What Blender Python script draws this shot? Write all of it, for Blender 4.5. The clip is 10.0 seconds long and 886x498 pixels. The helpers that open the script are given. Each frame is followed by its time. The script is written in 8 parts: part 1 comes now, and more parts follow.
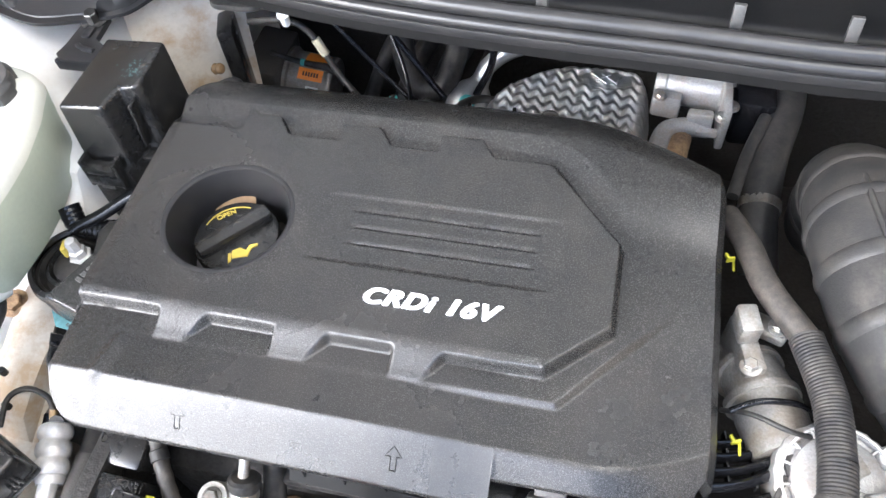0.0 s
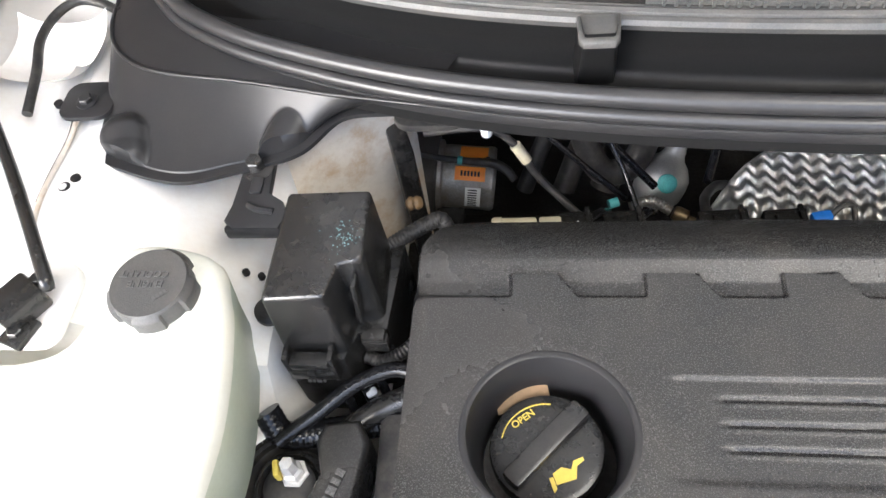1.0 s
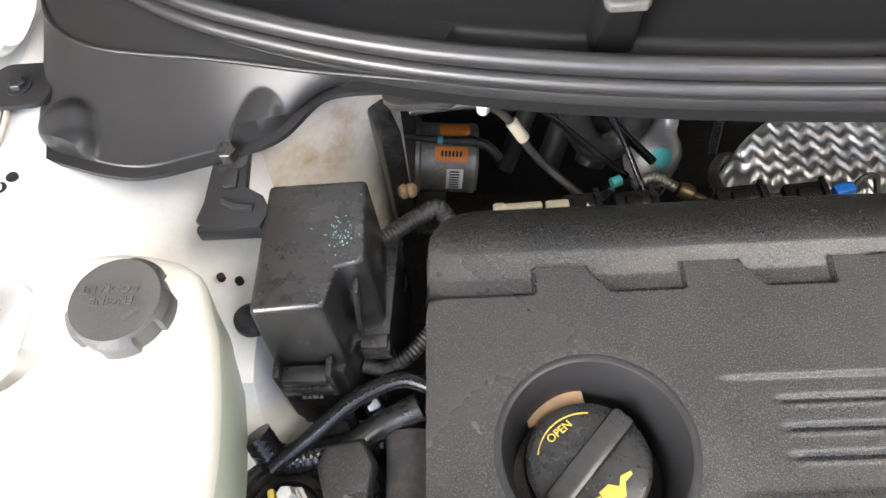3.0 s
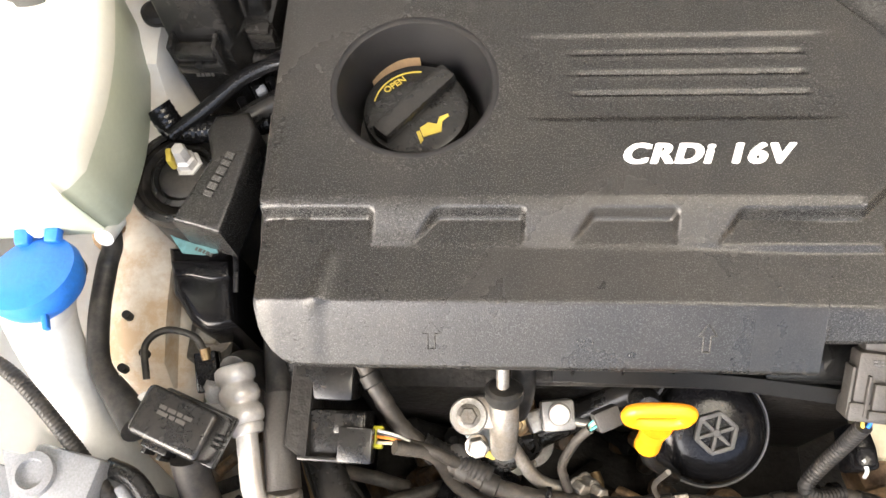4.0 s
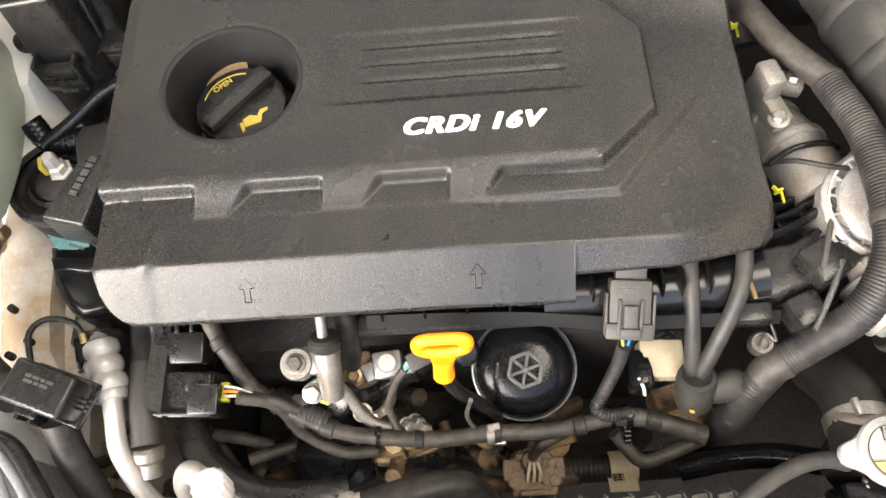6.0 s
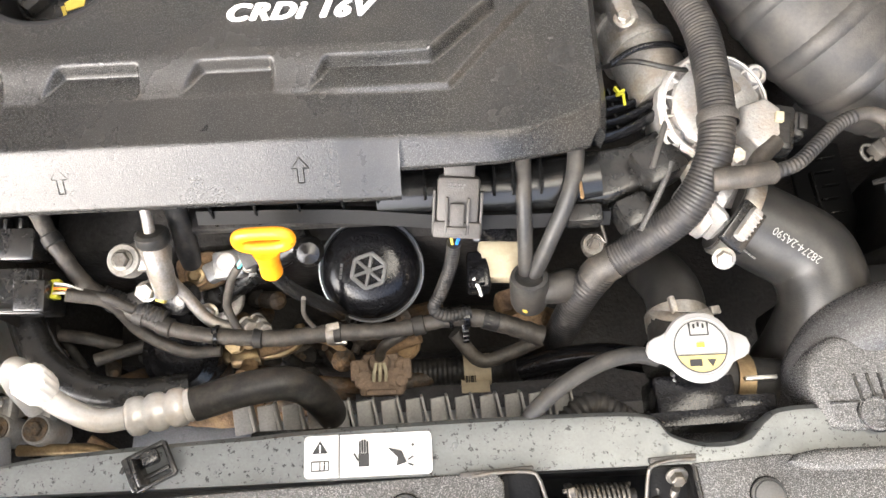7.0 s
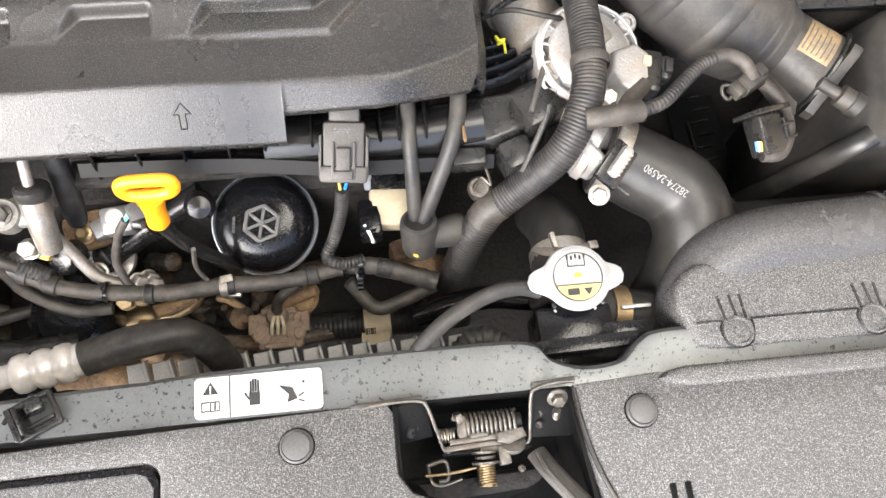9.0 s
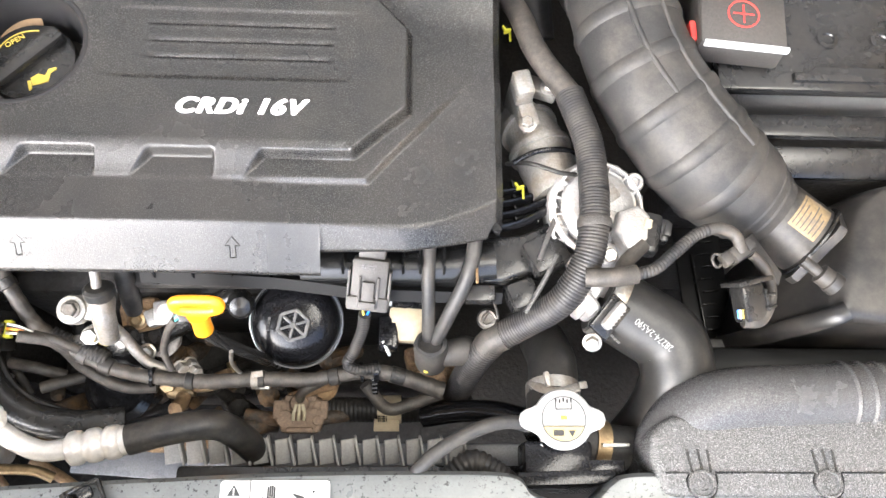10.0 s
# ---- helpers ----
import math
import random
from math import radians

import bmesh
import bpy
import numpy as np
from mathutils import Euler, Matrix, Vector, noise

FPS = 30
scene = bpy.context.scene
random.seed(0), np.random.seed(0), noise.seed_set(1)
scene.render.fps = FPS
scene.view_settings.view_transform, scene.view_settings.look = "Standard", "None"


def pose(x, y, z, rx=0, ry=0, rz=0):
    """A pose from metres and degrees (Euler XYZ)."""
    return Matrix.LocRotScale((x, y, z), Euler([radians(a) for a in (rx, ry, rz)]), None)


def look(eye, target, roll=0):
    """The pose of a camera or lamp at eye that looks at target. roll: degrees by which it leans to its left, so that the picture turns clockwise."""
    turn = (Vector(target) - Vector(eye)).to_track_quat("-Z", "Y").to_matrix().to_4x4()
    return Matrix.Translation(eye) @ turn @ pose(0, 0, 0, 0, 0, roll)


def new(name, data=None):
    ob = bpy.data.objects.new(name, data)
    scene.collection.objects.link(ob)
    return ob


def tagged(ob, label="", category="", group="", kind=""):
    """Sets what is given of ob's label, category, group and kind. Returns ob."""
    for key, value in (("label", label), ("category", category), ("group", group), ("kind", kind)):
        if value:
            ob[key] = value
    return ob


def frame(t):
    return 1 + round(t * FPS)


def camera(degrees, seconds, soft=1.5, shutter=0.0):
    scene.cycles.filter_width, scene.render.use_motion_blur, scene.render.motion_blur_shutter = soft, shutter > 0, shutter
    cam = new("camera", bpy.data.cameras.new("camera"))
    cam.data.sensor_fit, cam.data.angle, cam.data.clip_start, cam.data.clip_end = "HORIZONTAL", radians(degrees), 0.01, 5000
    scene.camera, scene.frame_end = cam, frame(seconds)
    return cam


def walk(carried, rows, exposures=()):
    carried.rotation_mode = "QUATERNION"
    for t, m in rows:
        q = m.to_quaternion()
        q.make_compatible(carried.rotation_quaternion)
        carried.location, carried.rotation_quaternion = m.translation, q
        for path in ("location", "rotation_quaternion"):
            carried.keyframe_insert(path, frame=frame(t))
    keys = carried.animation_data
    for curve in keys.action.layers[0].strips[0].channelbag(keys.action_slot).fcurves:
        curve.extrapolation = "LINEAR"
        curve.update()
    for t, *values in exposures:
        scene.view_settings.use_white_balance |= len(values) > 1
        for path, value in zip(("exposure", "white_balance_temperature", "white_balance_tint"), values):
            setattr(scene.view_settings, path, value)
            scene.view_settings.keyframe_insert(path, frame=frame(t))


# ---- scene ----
cam = camera(60.1, 10.0)
PATH = [
    (0, (0.154, -0.271, 0.476), (-0.21, 0.828, -1.155), -7.1),
    (0.5, (0.012, -0.19, 0.454), (-0.317, 0.921, -1.176), -6.0),
    (0.8, (-0.09, -0.136, 0.457), (-0.383, 0.962, -1.189), -9.3),
    (1, (-0.128, -0.118, 0.446), (-0.412, 0.998, -1.19), -12.1),
    (1.5, (-0.159, -0.078, 0.424), (-0.355, 1.029, -1.23), -11.2),
    (2, (-0.177, -0.067, 0.427), (-0.361, 1.02, -1.242), -11.6),
    (2.2, (-0.187, -0.061, 0.422), (-0.34, 1.018, -1.255), -10.3),
    (3.3, (-0.183, -0.096, 0.403), (-0.294, 0.951, -1.298), -7.5),
    (3.5, (-0.162, -0.13, 0.4), (-0.277, 0.849, -1.341), -7.8),
    (3.7, (-0.128, -0.176, 0.402), (-0.259, 0.722, -1.38), -8.4),
    (4, (-0.077, -0.242, 0.409), (-0.218, 0.556, -1.42), -8.9),
    (4.5, (0.004, -0.331, 0.439), (-0.142, 0.431, -1.404), -8.7),
    (5, (0.031, -0.346, 0.455), (-0.099, 0.449, -1.375), -8.8),
    (5.2, (0.037, -0.342, 0.459), (-0.096, 0.5, -1.351), -9.5),
    (6.3, (0.058, -0.316, 0.45), (-0.025, 0.556, -1.348), -8.7),
    (6.5, (0.071, -0.316, 0.446), (-0.001, 0.531, -1.364), -8.1),
    (7, (0.138, -0.339, 0.434), (0.142, 0.353, -1.442), -2.4),
    (7.5, (0.167, -0.358, 0.434), (0.331, 0.286, -1.453), 10.2),
    (8, (0.163, -0.375, 0.437), (0.365, 0.262, -1.448), 12.9),
    (8.5, (0.158, -0.38, 0.435), (0.365, 0.268, -1.445), 12.7),
    (9, (0.161, -0.377, 0.436), (0.36, 0.275, -1.445), 11.4),
    (9.5, (0.167, -0.375, 0.441), (0.342, 0.278, -1.441), 9.7),
    (9.7, (0.163, -0.371, 0.463), (0.365, 0.355, -1.39), 10.3),
    (10, (0.177, -0.304, 0.538), (0.283, 0.355, -1.347), 9.5),
]
walk(cam, [(t, look(eye, target, roll)) for t, eye, target, roll in PATH], [(0.0, 2.24, 5330, 10), (0.5, 1.93, 5530, 10), (1.0, 2.13, 5580, 10), (2.2, 2.07, 5630, 10), (3.4, 2.28, 5780, 10), (4.0, 1.97, 6260, 10), (4.6, 1.90, 6330, 10), (6.5, 1.86, 6080, 10), (7.0, 2.11, 5980, 10), (7.5, 2.14, 5930, 10), (8.0, 2.11, 5880, 10), (9.0, 2.1, 5830, 10), (9.4, 2.11, 5830, 10), (10.0, 2.46, 5680, 10)])

# ---- world and light ----
world = bpy.data.worlds.new("sky")
scene.world = world
world.use_nodes = True
wn = world.node_tree.nodes
sky = wn.new("ShaderNodeTexSky")
sky.sky_type, sky.sun_disc = "NISHITA", False
SUN_UP, SUN_ROUND = 34.0, 222.0
sky.sun_elevation, sky.sun_rotation = radians(SUN_UP), radians(SUN_ROUND)
sky.dust_density, sky.ozone_density = 5.0, 0.6
world.node_tree.links.new(sky.outputs[0], wn["Background"].inputs[0])
wn["Background"].inputs[1].default_value = 0.15
sun = new("sun", bpy.data.lights.new("sun", "SUN"))
sun.data.energy, sun.data.angle, sun.data.color = 0.95, radians(50), (0.88, 0.94, 1.0)
sun_dir = Vector((math.sin(radians(SUN_ROUND)) * math.cos(radians(SUN_UP)), math.cos(radians(SUN_ROUND)) * math.cos(radians(SUN_UP)), math.sin(radians(SUN_UP))))
sun.matrix_world = look(sun_dir * 5, (0, 0, 0))

# Added warm area light, source unseen: assumed from golden glints along the cover's creases
warm_light = new("unseen_warm_light", bpy.data.lights.new("unseen_warm_light", "AREA"))
warm_light.data.shape, warm_light.data.size, warm_light.data.size_y = "RECTANGLE", 1.3, 0.6
warm_light.data.energy, warm_light.data.color = 9.0, (1.0, 0.88, 0.70)
warm_light.matrix_world = look((0.75, -0.45, 1.80), (0.05, 0.0, -0.05))

# ---- materials ----
def pbr(name, color, rough=0.5, metal=0.0, grain=(600, 0.15), stain=(14, 0.25), dirt=None, bump=(900, 0.15), coat=0.0, dust=0.0, glint=0.0, spec=0.5, glint_at=1050):
    """color: base; grain, stain: noise scale and strength of tone change; dirt: (colour, scale, amount); bump: scale, strength."""
    m = bpy.data.materials.new(name)
    m.use_nodes = True
    t = m.node_tree
    n, link = t.nodes, t.links.new
    b = n["Principled BSDF"]
    co = n.new("ShaderNodeTexCoord").outputs["Object"]

    def noisy(scale, detail=4.0, rough_=0.6):
        x = n.new("ShaderNodeTexNoise")
        x.inputs["Scale"].default_value, x.inputs["Detail"].default_value, x.inputs["Roughness"].default_value = scale, detail, rough_
        link(co, x.inputs["Vector"])
        return x.outputs["Fac"]

    def ramp(src, lo, hi, a=0.0, c=1.0):
        x = n.new("ShaderNodeMapRange")
        x.inputs["From Min"].default_value, x.inputs["From Max"].default_value = lo, hi
        x.inputs["To Min"].default_value, x.inputs["To Max"].default_value = a, c
        link(src, x.inputs["Value"])
        return x.outputs["Result"]

    def mix(fac, a, c, mode="MIX"):
        x = n.new("ShaderNodeMix")
        x.data_type, x.blend_type = "RGBA", mode
        for sock, val in ((x.inputs["Factor"], fac), (x.inputs["A"], a), (x.inputs["B"], c)):
            if isinstance(val, (int, float)):
                sock.default_value = val
            elif isinstance(val, tuple):
                sock.default_value = (*val, 1.0)
            else:
                link(val, sock)
        return x.outputs["Result"]

    fine = noisy(grain[0], 3.0)
    wide = noisy(stain[0], 6.0)
    col = mix(ramp(fine, 0.3, 0.7), tuple(c * (1 - grain[1]) for c in color), tuple(min(1, c * (1 + grain[1])) for c in color))
    col = mix(ramp(wide, 0.35, 0.7, 0.0, stain[1]), col, tuple(c * 0.45 for c in color))
    if dust:
        col = mix(ramp(noisy(stain[0] * 2.3, 8.0, 0.7), 0.42, 0.75, 0.0, dust), col, (0.30, 0.26, 0.21))
    if dirt:
        col = mix(ramp(noisy(dirt[1], 7.0, 0.7), *(dirt[3:] or (0.45, 0.62)), 0.0, dirt[2]), col, dirt[0])
    # Light specks mixed into the colour stand in for glints off the grain
    if glint:
        col = mix(ramp(noisy(glint_at, 1.0), 0.55, 0.64, 0.0, glint), col, tuple(min(1, c * 4 + 0.08) for c in color))
    link(col, b.inputs["Base Color"])
    link(ramp(wide, 0.3, 0.75, max(0.03, rough - 0.03), min(1, rough + 0.06)), b.inputs["Roughness"])
    b.inputs["Metallic"].default_value = metal
    b.inputs["Specular IOR Level"].default_value = spec
    if coat:
        b.inputs["Coat Weight"].default_value, b.inputs["Coat Roughness"].default_value = coat, 0.08
    if bump[1]:
        x = n.new("ShaderNodeBump")
        x.inputs["Strength"].default_value, x.inputs["Distance"].default_value = bump[1], 0.6 / bump[0]
        link(noisy(bump[0], 2.0), x.inputs["Height"])
        link(x.outputs[0], b.inputs["Normal"])
    return m


M_COVER = pbr("moulded_plastic", (0.017, 0.0168, 0.0165), 0.25, 0, (1000, 0.40), (3.5, 0.10), bump=(1000, 0.45), dust=0.06, glint=0.24, spec=0.5)
M_PATCH = pbr("rubbed_plastic", (0.017, 0.0168, 0.0165), 0.29, 0, (1000, 0.5), (9, 0.1), bump=(1000, 0.22), dust=0.06, glint=0.10)
M_BLACK = pbr("black_plastic", (0.014, 0.014, 0.014), 0.24, 0, (700, 0.2), (20, 0.12), bump=(1500, 0.12), dust=0.05)
M_ENDC = pbr("satin_black_plastic", (0.018, 0.018, 0.019), 0.32, 0, (700, 0.1), (9, 0.08), bump=(1600, 0.06), dust=0.02, spec=0.35)
M_FAINT = pbr("faded_print", (0.30, 0.30, 0.29), 0.6, 0, (900, 0.5), (200, 0.6))
M_GLOSS = pbr("gloss_black", (0.008, 0.008, 0.009), 0.15, 0, (700, 0.2), (25, 0.2), bump=(500, 0.08), spec=0.3)
M_GREYP = pbr("grey_plastic", (0.060, 0.059, 0.057), 0.3, 0, (1200, 0.4), (14, 0.15), bump=(900, 0.65), glint=0.35)
M_CLIP = pbr("clip_plastic", (0.085, 0.084, 0.082), 0.45, 0, (700, 0.15), (30, 0.15), bump=(900, 0.15))
M_FRONT = pbr("painted_glint_plastic", (0.070, 0.070, 0.069), 0.23, 0, (1600, 0.6), (10, 0.1), bump=(1500, 1.8), glint=0.62, glint_at=1650)
M_SNORKEL = pbr("snorkel_plastic", (0.052, 0.052, 0.053), 0.25, 0, (1500, 0.6), (10, 0.1), bump=(1400, 0.7), glint=0.30, glint_at=1600)
M_FIN = pbr("dusty_grey_plastic", (0.36, 0.355, 0.34), 0.55, 0, (500, 0.15), (40, 0.3), bump=(600, 0.2))
M_CAPW = pbr("cap_white", (0.31, 0.31, 0.305), 0.4, 0, (300, 0.03), (60, 0.12), bump=(400, 0.05))
M_RUBBER = pbr("rubber", (0.018, 0.018, 0.018), 0.44, 0, (500, 0.2), (30, 0.15), bump=(1200, 0.12), dust=0.16, spec=0.35)
M_TRAY = pbr("tray_plastic", (0.010, 0.010, 0.010), 0.42, 0, (700, 0.2), (12, 0.05), bump=(1200, 0.12), spec=0.18)
M_SHELF = pbr("weathered_plastic", (0.060, 0.060, 0.059), 0.45, 0, (900, 0.2), (10, 0.2), bump=(1000, 0.3), dust=0.15)
M_PLEN = pbr("damp_black_plastic", (0.009, 0.009, 0.009), 0.21, 0, (700, 0.2), (20, 0.2), bump=(700, 0.10), spec=0.5)
M_SEAL = pbr("seal_rubber", (0.022, 0.022, 0.023), 0.32, 0, (500, 0.1), (6, 0.10), bump=(1400, 0.06), dust=0.05)
M_HOSE = pbr("duct_rubber", (0.030, 0.030, 0.030), 0.44, 0, (500, 0.2), (18, 0.2), bump=(900, 0.12), dust=0.15, spec=0.35)
M_TAPE = pbr("cloth_tape", (0.038, 0.034, 0.030), 0.5, 0, (900, 0.3), (40, 0.3), bump=(1400, 0.35), dust=0.25)
M_CONDUIT = pbr("conduit", (0.020, 0.020, 0.021), 0.44, 0, (600, 0.2), (30, 0.2), bump=(900, 0.1), dust=0.15, spec=0.35)
M_ALU = pbr("cast_aluminium", (0.38, 0.377, 0.37), 0.38, 0.4, (500, 0.15), (60, 0.35), bump=(450, 0.35), dirt=((0.30, 0.22, 0.13), 45, 0.35))
M_PIPE = pbr("bare_aluminium", (0.58, 0.57, 0.555), 0.36, 0.3, (400, 0.1), (50, 0.25), bump=(500, 0.15), dirt=((0.45, 0.36, 0.25), 60, 0.2))
M_STEEL = pbr("zinc_steel", (0.50, 0.49, 0.46), 0.38, 0.9, (500, 0.2), (80, 0.4), bump=(600, 0.2), dirt=((0.28, 0.18, 0.09), 70, 0.4))
M_DIRTY = pbr("grimy_metal", (0.095, 0.080, 0.066), 0.6, 0.35, (300, 0.4), (25, 0.5), dirt=((0.26, 0.15, 0.06), 28, 0.65), bump=(220, 0.6))
M_LATCH = pbr("greasy_steel", (0.15, 0.142, 0.128), 0.42, 0.6, (400, 0.3), (70, 0.5), bump=(500, 0.3), dirt=((0.10, 0.08, 0.06), 80, 0.6))
M_DUSTY = pbr("dust_caked_plastic", (0.24, 0.175, 0.125), 0.8, 0, (400, 0.3), (50, 0.35), bump=(400, 0.5), dirt=((0.12, 0.09, 0.07), 70, 0.6))
M_RUST = pbr("rusty_metal", (0.26, 0.17, 0.10), 0.75, 0.1, (300, 0.4), (35, 0.5), dirt=((0.40, 0.27, 0.14), 40, 0.8), bump=(220, 0.6))
M_BRASS = pbr("yellow_zinc", (0.36, 0.27, 0.15), 0.4, 0.8, (400, 0.2), (60, 0.4), dirt=((0.2, 0.13, 0.07), 60, 0.5))
M_DARK = pbr("grimy_black", (0.028, 0.026, 0.024), 0.6, 0, (200, 0.4), (20, 0.4), dirt=((0.020, 0.018, 0.016), 22, 0.35), bump=(150, 0.4), spec=0.25)
M_PAINT = pbr("white_paint", (0.82, 0.81, 0.78), 0.35, 0, (200, 0.02), (12, 0.06), bump=(300, 0.02), coat=0.5, dirt=((0.62, 0.52, 0.40), 14, 0.25))
M_PRIMER = pbr("dull_body_paint", (0.60, 0.56, 0.49), 0.5, 0, (200, 0.05), (20, 0.25), bump=(200, 0.05), dirt=((0.40, 0.27, 0.14), 20, 0.75))
# Near-black stands in for the shade in the latch opening, slots and clip gap
M_WELL = pbr("shade_black", (0.005, 0.005, 0.005), 0.6, 0, (300, 0.3), (40, 0.3), bump=(400, 0.2), spec=0.12)
M_SILVER = pbr("silver_painted_steel", (0.125, 0.132, 0.132), 0.30, 0.30, (500, 0.08), (30, 0.4), bump=(500, 0.08), dirt=((0.022, 0.022, 0.022), 260, 0.95, 0.585, 0.61), spec=0.4)
M_MAF = pbr("weathered_black_plastic", (0.020, 0.0195, 0.019), 0.44, 0, (600, 0.25), (18, 0.2), bump=(900, 0.2), dust=0.18, spec=0.4)
M_DUCT = pbr("dusty_duct_rubber", (0.026, 0.026, 0.026), 0.50, 0, (500, 0.2), (14, 0.25), bump=(700, 0.2), dust=0.16, spec=0.4)
M_BOOST = pbr("boost_rubber", (0.019, 0.019, 0.0185), 0.38, 0, (500, 0.2), (22, 0.3), bump=(900, 0.2), dust=0.08, spec=0.4)
M_AIRBOX = pbr("satin_box_plastic", (0.011, 0.011, 0.011), 0.36, 0, (700, 0.2), (14, 0.15), bump=(1300, 0.10), dust=0.12)
M_MOTOR = pbr("satin_aluminium", (0.50, 0.50, 0.49), 0.40, 0.75, (700, 0.12), (40, 0.15), bump=(700, 0.10))
M_CASTD = pbr("dull_casting", (0.33, 0.32, 0.30), 0.42, 0.6, (500, 0.2), (60, 0.4), bump=(450, 0.3), dirt=((0.20, 0.14, 0.08), 45, 0.4))
M_STICKER = pbr("white_sticker", (0.48, 0.48, 0.465), 0.45, 0, (300, 0.02), (60, 0.08))
M_TANK = pbr("tank_plastic", (0.74, 0.75, 0.68), 0.35, 0, (200, 0.03), (10, 0.05), bump=(200, 0.05), dirt=((0.72, 0.70, 0.56), 9, 0.35))
M_TANKLOW = pbr("tank_filled", (0.50, 0.55, 0.44), 0.35, 0, (200, 0.03), (10, 0.1), bump=(200, 0.05))
M_NECK = pbr("neck_plastic", (0.70, 0.72, 0.72), 0.4, 0, (200, 0.05), (14, 0.2), bump=(200, 0.05))
M_BLUE = pbr("blue_plastic", (0.035, 0.20, 0.72), 0.35, 0, (300, 0.1), (30, 0.15), bump=(300, 0.1))
M_YELLOW = pbr("yellow_plastic", (0.98, 0.36, 0.008), 0.35, 0, (300, 0.06), (50, 0.2), bump=(400, 0.1))
M_LIME = pbr("lime_plastic", (0.55, 0.52, 0.03), 0.4, 0, (300, 0.06), (50, 0.2))
M_YPRINT = pbr("yellow_print", (0.52, 0.40, 0.06), 0.5, 0, (300, 0.05), (80, 0.1))
M_WHITE = pbr("white_print", (0.82, 0.82, 0.80), 0.45, 0, (300, 0.02), (60, 0.08))
M_LABELY = pbr("amber_label", (0.42, 0.34, 0.13), 0.45, 0, (300, 0.02), (60, 0.1))
M_ORANGE = pbr("orange_label", (0.90, 0.28, 0.03), 0.5, 0, (300, 0.03), (60, 0.15))
M_BTAG = pbr("faded_blue", (0.13, 0.28, 0.30), 0.5, 0, (300, 0.2), (60, 0.6))
M_TEAL = pbr("teal_plastic", (0.10, 0.42, 0.42), 0.45)
M_CREAM = pbr("cream_plastic", (0.46, 0.42, 0.30), 0.45, 0, (300, 0.05), (50, 0.3), dirt=((0.3, 0.22, 0.12), 60, 0.3))
M_TAG = pbr("cream_paper", (0.72, 0.62, 0.44), 0.6, 0, (300, 0.05), (50, 0.2), dirt=((0.4, 0.3, 0.18), 60, 0.3))
M_PAPER = pbr("tan_label", (0.17, 0.105, 0.045), 0.6, 0, (300, 0.1), (50, 0.3))
M_MAFTAG = pbr("faded_label", (0.26, 0.19, 0.10), 0.6, 0, (300, 0.3), (50, 0.6), dirt=((0.10, 0.09, 0.08), 60, 0.6))
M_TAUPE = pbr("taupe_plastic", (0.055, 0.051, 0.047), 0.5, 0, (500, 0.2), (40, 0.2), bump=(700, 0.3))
M_INK = pbr("black_print", (0.02, 0.02, 0.02), 0.6)
M_RED = pbr("red_print", (0.65, 0.05, 0.04), 0.5)
M_FOIL = pbr("foil", (0.93, 0.93, 0.92), 0.42, 1.0, (300, 0.1), (30, 0.2), bump=(500, 0.15), dirt=((0.55, 0.44, 0.28), 20, 0.3))
M_WALL = pbr("tan_wall", (0.66, 0.55, 0.41), 0.7, 0, (40, 0.1), (1.5, 0.2), bump=(40, 0.2))
M_CEIL = pbr("pale_ceiling", (0.74, 0.72, 0.68), 0.7, 0, (40, 0.05), (1.5, 0.1), bump=(40, 0.1))
M_HOOD = pbr("bonnet_underside", (0.55, 0.55, 0.545), 0.6, 0, (200, 0.1), (4, 0.2), bump=(200, 0.1))
M_LAMP = pbr("lamp_grey", (0.26, 0.272, 0.295), 0.27, 0, (700, 0.2), (16, 0.3), bump=(900, 0.15), dust=0.15)
M_FLOOR = pbr("concrete", (0.32, 0.31, 0.30), 0.7, 0, (60, 0.2), (1.2, 0.3), bump=(60, 0.3))

# ---- shape helpers ----
def to_mesh(name, verts, faces, sharp=40):
    me = bpy.data.meshes.new(name)
    me.from_pydata([tuple(v) for v in verts], [], faces)
    me.update()
    if sharp is not None:
        me.shade_smooth()
        me.set_sharp_from_angle(angle=radians(sharp))
    return me


def from_bm(name, bm, sharp=40):
    me = bpy.data.meshes.new(name)
    bm.normal_update()
    bm.to_mesh(me)
    bm.free()
    me.shade_smooth()
    me.set_sharp_from_angle(angle=radians(sharp))
    return me


def thing(name, at, label, category, group="", kind=""):
    e = new(name)
    e.location = at
    e.empty_display_size = 0.02
    return tagged(e, label, category, group, kind)


def part(name, me, material, parent, label=""):
    ob = new(name, me)
    if not me.materials:
        me.materials.append(material)
    ob.parent = parent
    if parent.type == "EMPTY":
        ob.matrix_parent_inverse = Matrix.Translation(-parent.location)
    return tagged(ob, label)


def solo(name, me, material, label, category="", group="", kind=""):
    ob = new(name, me)
    me.materials.append(material)
    return tagged(ob, label, category, group, kind)


def rbox(c, s, bev=0.002, turn=(0, 0, 0), seg=2, taper=1.0, name="box"):
    """A box at c of size s with rounded edges, turned by degrees; its top scaled by taper."""
    bm = bmesh.new()
    bmesh.ops.create_cube(bm, size=1)
    for v in bm.verts:
        k = taper if v.co.z > 0 else 1.0
        v.co = Vector((v.co.x * s[0] * k, v.co.y * s[1] * k, v.co.z * s[2]))
    if bev:
        bmesh.ops.bevel(bm, geom=bm.edges[:], offset=bev, segments=seg, profile=0.5, affect="EDGES", clamp_overlap=True)
    bm.transform(pose(*c, *turn))
    return from_bm(name, bm)


